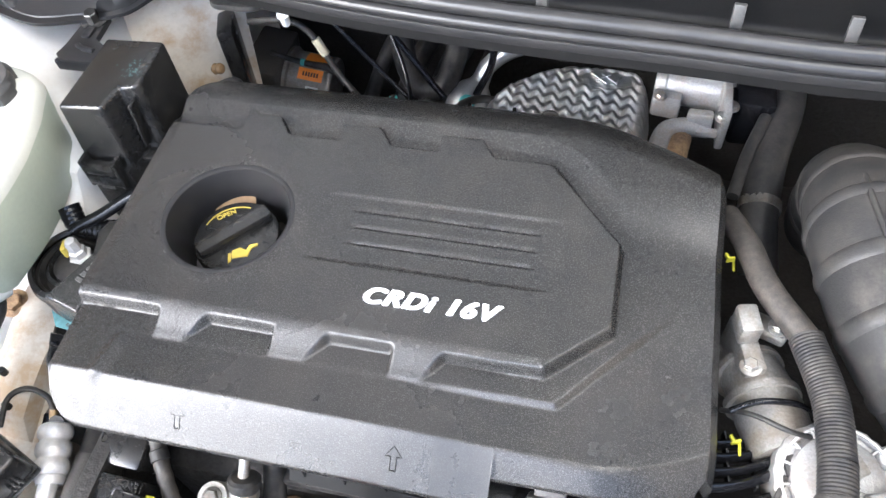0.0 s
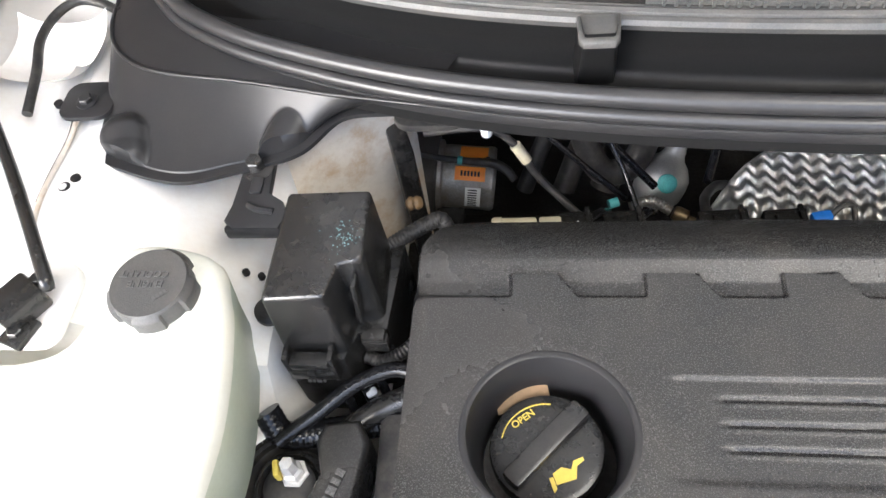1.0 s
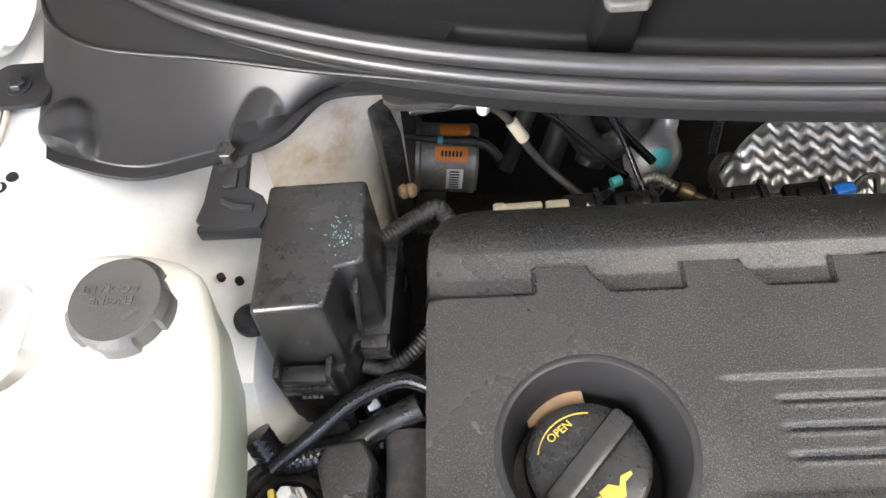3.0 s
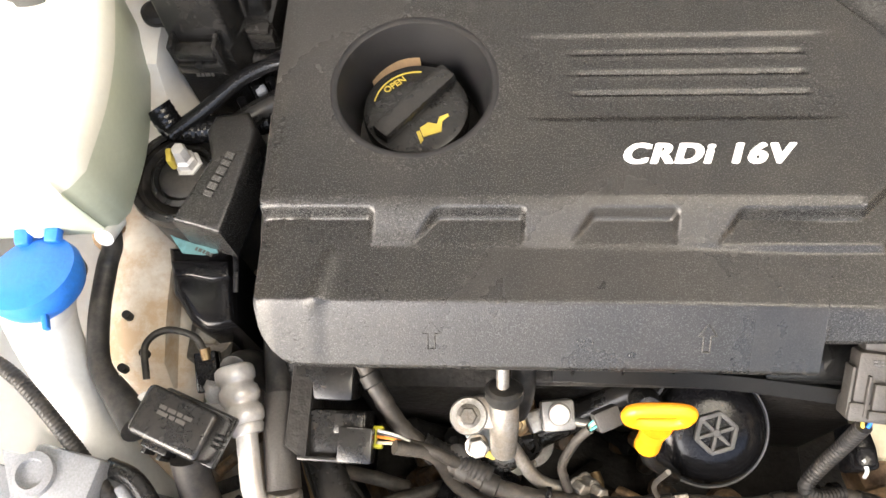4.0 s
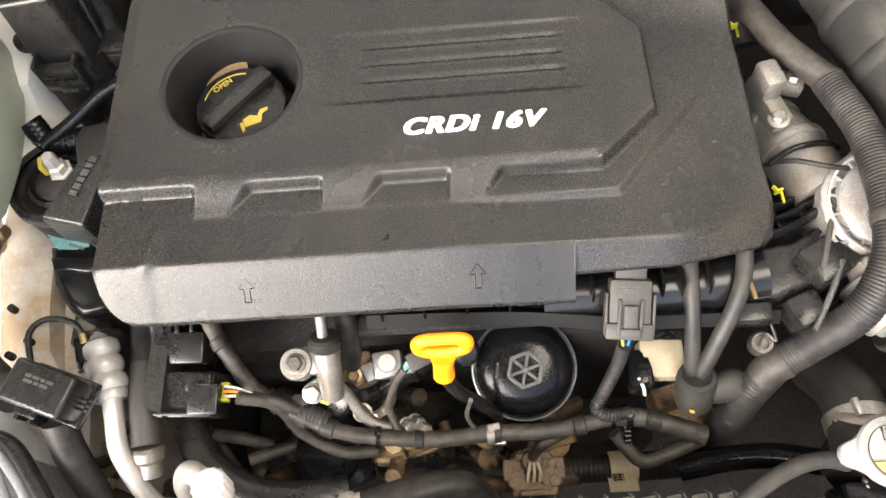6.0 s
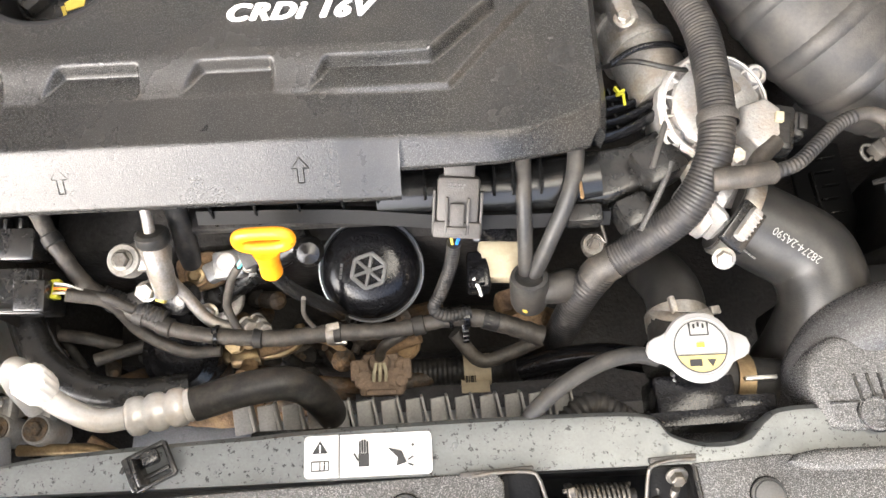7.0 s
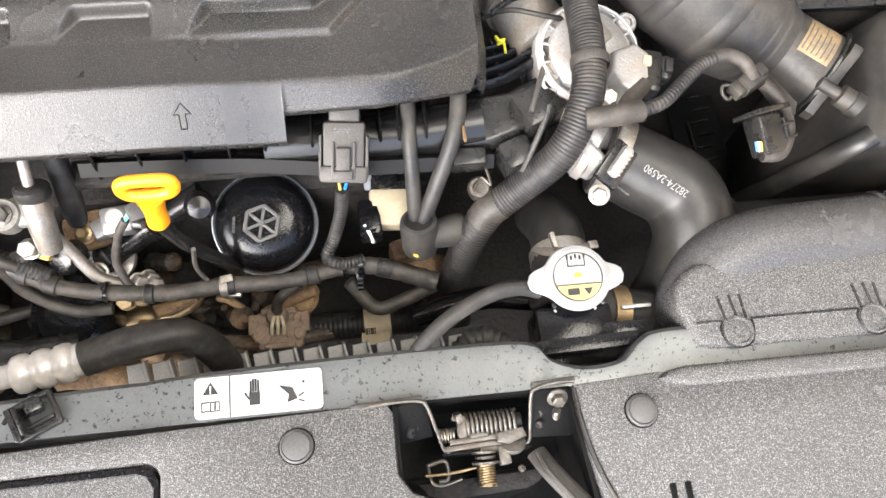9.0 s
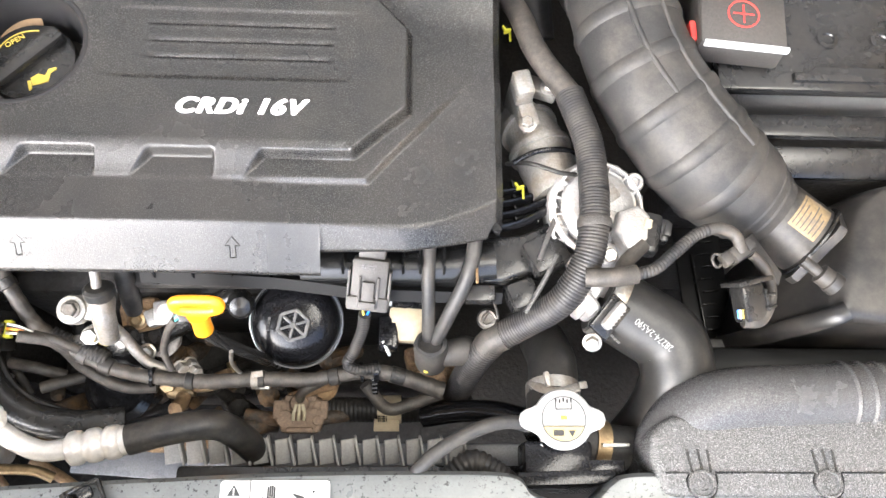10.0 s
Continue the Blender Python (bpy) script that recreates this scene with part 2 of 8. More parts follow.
def prism(poly, z0, z1, bev=0.002, seg=2, taper=0.0, m=None, name="prism"):
    """A polygon in plan pushed up from z0 to z1, with rounded top edges; taper draws the top in."""
    bm = bmesh.new()
    c = Vector((sum(p[0] for p in poly) / len(poly), sum(p[1] for p in poly) / len(poly), 0))
    low = [bm.verts.new((p[0], p[1], z0)) for p in poly]
    top = [bm.verts.new((*(Vector((p[0], p[1], 0)).lerp(c, taper).xy), z1)) for p in poly]
    bm.faces.new(low[::-1])
    cap = bm.faces.new(top)
    for i in range(len(poly)):
        j = (i + 1) % len(poly)
        bm.faces.new((low[i], low[j], top[j], top[i]))
    bmesh.ops.recalc_face_normals(bm, faces=bm.faces[:])
    if bev:
        bmesh.ops.bevel(bm, geom=cap.edges[:], offset=bev, segments=seg, profile=0.5, affect="EDGES", clamp_overlap=True)
    if m is not None:
        bm.transform(m)
    return from_bm(name, bm)


def smooth_path(pts, sub):
    p = [Vector(q) for q in pts]
    p = [2 * p[0] - p[1]] + p + [2 * p[-1] - p[-2]]
    out = []
    for i in range(1, len(p) - 2):
        for k in range(sub):
            t = k / sub
            a, b, c, d = p[i - 1], p[i], p[i + 1], p[i + 2]
            out.append(0.5 * (2 * b + (c - a) * t + (2 * a - 5 * b + 4 * c - d) * t * t + (3 * b - a - 3 * c + d) * t ** 3))
    out.append(p[-2])
    return out


def tube(pts, r, n=12, sub=6, ridge=None, flat=1.0, name="tube", rough=0.0, hollow=False):
    """A pipe along a smooth path. r: one radius, or one for each point; ridge: (height, pitch) of its corrugation."""
    path = smooth_path(pts, sub)
    if ridge:
        length = sum((path[i + 1] - path[i]).length for i in range(len(path) - 1))
        steps = int(length / ridge[1] * 4) + 1
        acc = [0.0]
        for i in range(len(path) - 1):
            acc.append(acc[-1] + (path[i + 1] - path[i]).length)
        fine, j = [], 0
        for k in range(steps + 1):
            d = length * k / steps
            while j < len(acc) - 2 and acc[j + 1] < d:
                j += 1
            f = (d - acc[j]) / max(1e-9, acc[j + 1] - acc[j])
            fine.append((path[j].lerp(path[j + 1], f), (j + f) / (len(path) - 1)))
    else:
        fine = [(q, i / (len(path) - 1)) for i, q in enumerate(path)]
    rs = r if isinstance(r, (list, tuple)) else [r] * len(pts)
    verts, faces = [], []
    up = None
    for i, (q, f) in enumerate(fine):
        a, b = fine[max(0, i - 1)][0], fine[min(len(fine) - 1, i + 1)][0]
        tan = (b - a).normalized()
        if up is None:
            up = Vector((0, 0, 1)) if abs(tan.z) < 0.9 else Vector((0, 1, 0))
        up = (up - tan * up.dot(tan)).normalized()
        side = tan.cross(up)
        k = f * (len(rs) - 1)
        i0 = min(int(k), len(rs) - 2) if len(rs) > 1 else 0
        rad = rs[i0] + (rs[min(i0 + 1, len(rs) - 1)] - rs[i0]) * (k - i0)
        if ridge:
            rad += ridge[0] * (1 if i % 4 in (0, 1) else 0)
        for s in range(n):
            w = 2 * math.pi * s / n
            k2 = 1 + (rough * noise.noise(q * 90 + Vector((w, 0, 0))) if rough else 0)
            verts.append(q + (up * math.cos(w) * flat + side * math.sin(w)) * rad * k2)
    for i in range(len(fine) - 1):
        for s in range(n):
            t = (s + 1) % n
            faces.append((i * n + s, i * n + t, (i + 1) * n + t, (i + 1) * n + s))
    if not hollow:
        faces.append(tuple(range(n))[::-1])
        faces.append(tuple((len(fine) - 1) * n + s for s in range(n)))
    return to_mesh(name, verts, faces, 60 if not ridge else 75)


def lathe(prof, m, n=32, name="lathe", sharp=35, wob=None, closed=True):
    """Spins a profile of (radius, height) round the local z of the pose m."""
    verts, faces = [], []
    for r, z in prof:
        for s in range(n):
            w = 2 * math.pi * s / n
            k = 1 if wob is None else wob(w, z)
            verts.append(m @ Vector((r * k * math.cos(w), r * k * math.sin(w), z)))
    for i in range(len(prof) - 1):
        for s in range(n):
            t = (s + 1) % n
            faces.append((i * n + s, i * n + t, (i + 1) * n + t, (i + 1) * n + s))
    if closed:
        faces.append(tuple(range(n))[::-1])
        faces.append(tuple((len(prof) - 1) * n + s for s in range(n)))
    return to_mesh(name, verts, faces, sharp)


def aim(at, way, spin=0):
    """A pose at a place whose z points along way."""
    return Matrix.Translation(at) @ Vector(way).to_track_quat("Z", "Y").to_matrix().to_4x4() @ pose(0, 0, 0, 0, 0, spin)


def moved(me, m):
    me = me.copy()
    me.transform(m)
    return me


def joined(name, meshes, sharp=40):
    verts, faces = [], []
    for me in meshes:
        o = len(verts)
        verts += [v.co.copy() for v in me.vertices]
        faces += [tuple(i + o for i in p.vertices) for p in me.polygons]
    return to_mesh(name, verts, faces, sharp)


def hexbolt(at, way, r=0.006, h=0.005, washer=1.5):
    prof_hex = [(math.cos(math.pi * k / 3) * r, math.sin(math.pi * k / 3) * r) for k in range(6)]
    m = aim(at, way)
    return joined("bolt", [lathe([(r * washer, 0), (r * washer, 0.0014), (r * washer * 0.9, 0.0018)], m, 18),
                           prism(prof_hex, 0.0016, 0.0016 + h, 0.0008, 1, m=m)])


def lettering(text, size, m, depth=0.0004, shear=0.0, bold=0.0, name="lettering", spacing=1.0):
    cu = bpy.data.curves.new(name, "FONT")
    cu.body, cu.size, cu.extrude, cu.shear, cu.offset, cu.space_character = text, size, depth, shear, bold, spacing
    ob = bpy.data.objects.new("tmp", cu)
    scene.collection.objects.link(ob)
    me = bpy.data.meshes.new_from_object(ob.evaluated_get(bpy.context.evaluated_depsgraph_get()))
    bpy.data.objects.remove(ob)
    bpy.data.curves.remove(cu)
    me.name = name
    me.materials.clear()
    me.transform(m)
    return me


def bars(rows, m, gap=0.0012, h=0.0016, depth=0.0003):
    """Unreadable writing as bars: rows of lists of lengths."""
    out = []
    for i, row in enumerate(rows):
        x = 0.0
        for w in row:
            out.append(rbox((x + w / 2, -i * (h + gap), depth / 2), (w, h, depth), 0))
            x += w + gap
    return moved(joined("print", out), m)


def circle(c, r, n=24, a0=0, a1=360):
    return [(c[0] + r * math.cos(radians(a0 + (a1 - a0) * k / (n if a1 - a0 == 360 else n - 1))), c[1] + r * math.sin(radians(a0 + (a1 - a0) * k / (n if a1 - a0 == 360 else n - 1)))) for k in range(n)]


def rrect(x0, y0, x1, y1, r, n=5):
    out = []
    for cx, cy, a in ((x1 - r, y1 - r, 0), (x0 + r, y1 - r, 90), (x0 + r, y0 + r, 180), (x1 - r, y0 + r, 270)):
        for k in range(n):
            w = radians(a + 90 * k / (n - 1))
            out.append((cx + r * math.cos(w), cy + r * math.sin(w)))
    return out


def grid(fn, nu, nv, name="sheet", sharp=40):
    """A sheet: fn(u, v) with u and v from 0 to 1."""
    verts = [fn(i / nu, j / nv) for j in range(nv + 1) for i in range(nu + 1)]
    faces = [(j * (nu + 1) + i, j * (nu + 1) + i + 1, (j + 1) * (nu + 1) + i + 1, (j + 1) * (nu + 1) + i) for j in range(nv) for i in range(nu)]
    return to_mesh(name, verts, faces, sharp)


def smooth(x, a, b):
    t = np.clip((x - a) / (b - a), 0, 1)
    return t * t * (3 - 2 * t)

# ---- engine cover ----
def cover_height(X, Y):
    """Height of the cover over its plan: a flat deck with cut-out front and rear edges, a lower rim and a sloping front."""
    low = -0.0135 - 0.010 * smooth(X, 0.17, 0.255)
    low = low * (1 - 0.55 * smooth(Y, 0.085, 0.14))
    # how far outside the deck a place lies
    front = -(Y + 0.034)
    right = X - 0.1785
    d_fr = 0.674 * (X - 0.1385) - 0.739 * (Y + 0.032)
    d_br = 0.753 * (X - 0.176) + 0.658 * (Y - 0.080)
    rear = Y - 0.147
    side = np.maximum(np.maximum(d_fr, right), d_br)
    d = np.maximum(np.maximum(front, side), rear)
    drop = smooth(d, -0.0005, 0.0042)
    # ramps between the front cut-outs
    ramp_front = 0.65 * np.clip((front + 0.006) / 0.028, 0, 1) + 0.35 * smooth(front, -0.006, 0.022)
    pocket = 1 - smooth(X, -0.157, -0.1515)
    for a, b in ((-0.110, -0.063), (-0.0155, 0.0275), (0.071, 0.9)):
        slant = np.clip((-0.034 - Y) / 0.019, 0, 1) * 0.015
        pocket = np.maximum(pocket, smooth(X, a - slant - 0.0045, a - slant) * (1 - smooth(X, b, b + 0.003)))
    front_only = (front > side) & (front > rear)
    drop = np.where(front_only, pocket * np.maximum(drop, ramp_front) + (1 - pocket) * ramp_front, drop)
    # tabs at the rear edge
    tab = np.zeros_like(X)
    for a, b in ((-0.156, -0.125), (-0.066, -0.033), (0.022, 0.056)):
        lean = np.clip((0.166 - Y) / 0.019, 0, 1) * 0.014
        tab = np.maximum(tab, smooth(X, a - 0.0015, a) * (1 - smooth(X, b + lean, b + lean + 0.0015)))
    tab *= (1 - smooth(Y, 0.1655, 0.1675))
    drop = drop * (1 - tab * (rear > 0.0) * smooth(0.10 - X, 0.0, 0.02))
    z = low * drop
    # rear ledge: a strip that stands up again, then rounds off
    out = np.hypot(np.maximum(rear, 0), np.maximum(d_br, 0))
    out = np.where((rear > 0) & (d_br > 0), out, np.maximum(rear, d_br))
    strip = np.clip((out - 0.0145) / 0.0155, 0, 1) * (1 - smooth(X, 0.135, 0.20))
    z = z + 0.0062 * strip * smooth(drop, 0.3, 0.8)
    back_line = 0.177 - 0.030 * np.clip((X - 0.12) / 0.13, 0, 1) ** 2
    back_round = np.clip((Y - back_line) / 0.05, 0, 1.4)
    z -= 0.024 * back_round ** 1.8
    # second crease round the front and the right
    d2 = np.maximum(-(Y + 0.0545), 0.76 * (X - 0.150) - 0.65 * (Y + 0.052))
    z -= 0.0038 * smooth(d2, -0.002, 0.004) * (1 - smooth(Y, -0.01, 0.05)) * (0.22 * smooth(X, -0.19, -0.178) + 0.78 * smooth(X, 0.02, 0.11))
    # front crease and sloping front
    crease = -0.0895 + 0.030 * np.clip((X - 0.178) / 0.078, 0, 1) ** 1.6
    over = np.maximum(0, crease - Y)
    steep = np.where(X < 0.113, 0.86, 0.95)
    soft = 0.0025 + 0.0065 * smooth(X, 0.09, 0.20)
    z -= steep * (np.sqrt(over ** 2 + soft ** 2) - soft + 0.12 * over)
    # low ridge at the left front and the fall of the left and right edges
    ridge = np.exp(-((X - (-0.181 + 0.22 * (Y + 0.075))) / 0.0050) ** 2) * smooth(Y, -0.098, -0.088) * (1 - smooth(Y, -0.062, -0.055))
    z += 0.0021 * ridge
    z -= 0.05 * np.maximum(0, -0.2125 - X) ** 1.0 * 3
    z -= 2.0 * np.maximum(0, X - 0.2525)
    # louvres and creases of the deck
    for k, yc in enumerate((0.0755, 0.0595, 0.0440)):
        w = smooth(X, -0.036, -0.02) * (1 - smooth(X, 0.112, 0.122))
        z += w * (0.0006 * np.exp(-((Y - yc + 0.0016) / 0.0014) ** 2) - 0.0017 * np.exp(-((Y - yc - 0.0014) / 0.0017) ** 2))
    panel = smooth(X, -0.066, -0.045) * (1 - smooth(X, 0.115, 0.142))
    z -= panel * 0.0018 * smooth(Y, 0.0225, 0.0285) * (1 - smooth(Y, 0.0885, 0.0915))
    # swell round the filler well
    rr = np.hypot(X + 0.131, Y - 0.052)
    z += 0.0006 * np.exp(-((rr - 0.058) / 0.006) ** 2) * (drop < 0.2)
    return z


def cover_mesh():
    xs = np.sort(np.concatenate([np.linspace(-0.2225, 0.2595, 330), [0.1124, 0.1126]]))
    # front and back outline of each column
    rnd = np.clip((-0.2225 + 0.026 - xs) / 0.026, 0, 1)
    yf = np.where(xs < 0.1125, -0.1225, -0.107 + 0.018 * np.clip((xs - 0.178) / 0.07, 0, 1) ** 1.3)
    yf = yf + 0.028 * (1 - np.sqrt(1 - rnd ** 2))
    yf = np.where(xs > 0.246, yf + 0.011 * np.clip((xs - 0.246) / 0.006, 0, 1), yf)
    yb = 0.226 - 0.028 * ((xs - 0.01) / 0.22).clip(-1, 2) ** 2 * (xs > 0.01) - 0.020 * np.clip((xs - 0.16) / 0.1, 0, 1) ** 1.6
    rl = np.clip((-0.2225 + 0.035 - xs) / 0.035, 0, 1)
    yb = yb - 0.050 * (1 - np.sqrt(1 - rl ** 2))
    n0, nv = 34, 290
    V0, V1 = np.linspace(0, 1, n0 + 1), np.linspace(0, 1, nv - n0 + 1)[1:]
    X = np.repeat(xs[:, None], nv + 1, 1)
    split = np.full_like(xs, -0.078)
    Y = np.concatenate([yf[:, None] + (split - yf)[:, None] * V0[None, :], split[:, None] + (yb - split)[:, None] * V1[None, :]], 1)
    Z = cover_height(X, Y)
    nx = len(xs)
    verts = [(X[i, j], Y[i, j], Z[i, j]) for i in range(nx) for j in range(nv + 1)]
    idx = lambda i, j: i * (nv + 1) + j
    faces = []
    for i in range(nx - 1):
        for j in range(nv):
            cx, cy = X[i, j] + 0.131, Y[i, j] - 0.052
            if cx * cx + cy * cy < 0.0530 ** 2:
                continue
            faces.append((idx(i, j), idx(i + 1, j), idx(i + 1, j + 1), idx(i, j + 1)))
    # skirt round the outline
    ring = [idx(i, 0) for i in range(nx)] + [idx(nx - 1, j) for j in range(1, nv + 1)] + [idx(i, nv) for i in range(nx - 2, -1, -1)] + [idx(0, j) for j in range(nv - 1, 0, -1)]
    base = len(verts)
    for k in ring:
        x, y, z = verts[k]
        deep = 0.004 if y < -0.08 else 0.03 if x < 0 else 0.022
        verts.append((x, y, z - deep))
    for k in range(len(ring)):
        l = (k + 1) % len(ring)
        faces.append((ring[k], base + k, base + l, ring[l]))
    me = to_mesh("cover_shell", verts, faces, 50)
    me.materials.append(M_COVER)
    me.materials.append(M_PATCH)
    for poly in me.polygons:
        if 0.0725 < poly.center.x < 0.1124 and poly.center.y < -0.0915:
            poly.material_index = 1
    return me


cover = thing("engine_cover", (0.02, 0.05, -0.05), "black moulded plastic engine cover with white lettering over the engine", "engine cover")
part("cover_shell", cover_mesh(), M_COVER, cover)
WELL = (-0.131, 0.052)
# Well wall darker than the speckled cover: its shade is in the colour
part("filler_well", lathe([(0.0570, -0.0010), (0.0545, 0.0007), (0.0520, 0.0007), (0.0505, -0.0002), (0.0496, -0.0026), (0.0445, -0.030), (0.0435, -0.055)], pose(*WELL, 0), 96, closed=False), M_ENDC, cover, "deep round well for the oil filler")
words = [lettering("CRDi 16V", 0.0190, pose(-0.0025 + 0.0013 * math.cos(k * math.pi / 4), -0.0066 + 0.0005 * math.sin(k * math.pi / 4), 0.0008 + 0.00002 * k) @ Matrix.Diagonal((1.13, 1.0, 1.0, 1.0)), 0.0006, 0.30, 0.0, "lettering", 1.13) for k in range(8)]
part("lettering", joined("lettering", words), M_WHITE, cover, "raised white lettering CRDi 16V")
for ax in (-0.116, 0.0455):
    outline = [(-0.0025, -0.011), (0.0025, -0.011), (0.0025, 0.001), (0.0068, 0.001), (0, 0.010), (-0.0068, 0.001), (-0.0025, 0.001)]
    strokes = []
    for (x0, y0), (x1, y1) in zip(outline, outline[1:] + outline[:1]):
        strokes.append(tube([(x0, y0, 0), ((x0 + x1) / 2, (y0 + y1) / 2, 0), (x1, y1, 0)], 0.0006, 6, 1))
    part("arrow", moved(joined("arrow", strokes), pose(ax, -0.1065, -0.0292, 42, 0, 0) @ Matrix.Diagonal((0.85, 0.85, 1.0, 1.0))), M_COVER, cover, "raised arrow outline")

cap = thing("oil_filler_cap", (-0.131, 0.055, -0.05), "black oil filler cap with yellow print in the cover's well", "oil cap")
CAPM = pose(-0.1325, 0.0525, -0.043) @ Matrix.Diagonal((1.06, 1.06, 1.0, 1.0))
part("cap_body", lathe([(0.026, -0.03), (0.026, 0), (0.034, 0.001), (0.0345, 0.012), (0.0335, 0.0155), (0.030, 0.017), (0.0, 0.0172)], CAPM, 48), M_BLACK, cap)
part("grip", moved(rbox((0, 0, 0.021), (0.064, 0.014, 0.013), 0.0035), CAPM @ pose(0, 0, 0, 0, 0, 48)), M_BLACK, cap)
arc = [(0.0275 * math.cos(radians(a)), 0.0275 * math.sin(radians(a))) for a in range(85, 171, 5)] + [(0.0268 * math.cos(radians(a)), 0.0268 * math.sin(radians(a))) for a in range(170, 84, -5)]
part("yellow_arc", prism(arc, 0.0155, 0.0178, 0, m=CAPM), M_YPRINT, cap, "yellow printed arc")
part("lettering", lettering("OPEN", 0.0062, CAPM @ pose(-0.0195, 0.0105, 0.0178, 0, 0, 38), 0.0002, 0, 0.0001), M_YPRINT, cap, "yellow word OPEN")
oil_can = joined("can", [prism([(-0.008, -0.004), (0.004, -0.004), (0.007, 0.003), (0.012, 0.005), (0.012, 0.007), (0.006, 0.0065), (0.003, 0.002), (-0.002, 0.005), (-0.008, 0.003)], 0, 0.0012, 0, m=CAPM @ pose(0.012, -0.016, 0.0168, 0, 0, 20)),
                         prism([(-0.011, 0.001), (-0.0085, 0.001), (-0.0085, -0.006), (-0.011, -0.008)], 0, 0.0012, 0, m=CAPM @ pose(0.012, -0.016, 0.0168, 0, 0, 20))])
part("oil_can_mark", oil_can, M_YPRINT, cap, "yellow oil can symbol")
tagl = rbox((-0.149, 0.0900, -0.0315), (0.036, 0.020, 0.0006), 0, (30, 0, 14))
part("engine_tag", tagl, M_PAPER, cap, "tan printed tag beside the filler")
part("tag_print", bars([[0.003, 0.004, 0.002, 0.004, 0.003], [0.004, 0.002, 0.004, 0.003]], pose(-0.164, 0.091, -0.0300, 30, 0, 14), 0.0014, 0.0026), M_RUST, cap)

# ---- car body and surroundings ----
def sweep(path, prof, sub=8, name="sweep", sharp=50, closed=False):
    """Runs a profile of (offset to the back, height) along a path in plan."""
    p = smooth_path([(x, y, 0) for x, y in path], sub)
    verts, faces, n = [], [], len(prof)
    for i, q in enumerate(p):
        tan = (p[min(i + 1, len(p) - 1)] - p[max(i - 1, 0)]).normalized()
        nor = Vector((-tan.y, tan.x, 0))
        for o, z in prof:
            verts.append(q + nor * o + Vector((0, 0, z)))
    for i in range(len(p) - 1):
        for k in range(n if closed else n - 1):
            l = (k + 1) % n
            faces.append((i * n + k, (i + 1) * n + k, (i + 1) * n + l, i * n + l))
    return to_mesh(name, verts, faces, sharp)


solo("ground", grid(lambda u, v: ((u - 0.5) * 120, (v - 0.5) * 120, -0.85), 2, 2), M_FLOOR, "pale concrete ground", kind="structure")

# open bonnet overhead, and plain walls that close the bay below
def bonnet(u, v):
    s = v * 0.95
    return Vector(((u - 0.5) * 1.45 + 0.23, 0.52 - s * 0.46, 0.26 + s * 0.89 - 0.05 * (2 * u - 1) ** 2))


hood = grid(bonnet, 12, 8, "bonnet")
solo("bonnet", hood, M_HOOD, "open bonnet held up over the engine bay", kind="structure")
solo("bay_floor", grid(lambda u, v: (-0.62 + u * 1.75, -0.62 + v * 1.25, -0.46), 4, 4), M_DARK, "dark grimy undertray of the engine bay", kind="structure")
solo("wall_firewall", grid(lambda u, v: (-0.62 + u * 1.75, 0.56, -0.46 + v * 0.62), 4, 4), M_DARK, "black felt-covered bulkhead", kind="structure")
# Unseen walls and ceiling, added to block sky and bounce warm light
for wname, fn, label in (("wall_added_right", lambda u, v: (2.6, -2.2 + u * 6.2, -0.85 + v * 2.95), "unseen tan wall added beside the car to bounce warm light"),
                         ("wall_added_left", lambda u, v: (-2.9, -0.9 + u * 4.9, -0.85 + v * 2.95), "unseen tan wall added on the far side of the car to block sky"),
                         ("wall_added_rear", lambda u, v: (-2.9 + u * 5.5, 4.0, -0.85 + v * 2.95), "unseen tan wall added behind the car to block sky")):
    solo(wname, grid(fn, 4, 4), M_WALL, label, kind="structure")
solo("ceiling", grid(lambda u, v: (-2.9 + u * 5.5, -1.6 + v * 5.6, 2.1), 4, 4), M_CEIL, "unseen pale ceiling added to block the sky, open to daylight at the front", kind="structure")
for wname, a, b in (("wall_front", (-0.66, -0.64), (1.12, -0.64)), ("wall_left", (-0.86, -0.64), (-0.86, 0.62)), ("wall_rear", (-0.86, 0.62), (1.12, 0.62)), ("wall_side", (1.12, -0.64), (1.12, 0.62))):
    solo(wname, grid(lambda u, v, a=a, b=b: (a[0] + (b[0] - a[0]) * u, a[1] + (b[1] - a[1]) * u, -0.85 + 0.72 * v), 4, 4), M_PAINT, "plain white outer body panel of the car", kind="structure")
solo("wall_right", grid(lambda u, v: (1.10, -0.62 + u * 1.2, -0.46 + v * 0.5), 4, 4), M_PAINT, "white inner wing panel", kind="structure")


def wing(u, v):
    """Inner wing and strut tower: rises from the bay to the wing's edge."""
    y = -0.45 + v * 1.02
    x = -0.315 - u * 0.42
    if u < 0.06:
        z = -0.46 + (0.39 - 0.19 * min(1, max(0, 0.13 - y) / 0.09)) * (u / 0.06)
        x = -0.335 + 0.01 * (u / 0.06)
    elif u < 0.5:
        k = (u - 0.06) / 0.44
        x = -0.345 - k * 0.185
        z = -0.07 + 0.085 * k * k * (3 - 2 * k) + 0.012 * math.exp(-((y - 0.24) / 0.07) ** 2) * math.sin(math.pi * k)
    else:
        k = (u - 0.5) / 0.5
        x = -0.53 - k * 0.20
        z = 0.015 - 0.010 * math.exp(-((k - 0.05) / 0.03) ** 2) + 0.03 * k + (0.05 * max(0, k - 0.4))
    if y < 0.13 and u >= 0.06:
        z -= 0.19 * min(1, (0.13 - y) / 0.09) * (1 if x > -0.50 else 0.75)
    return Vector((x, y, z))


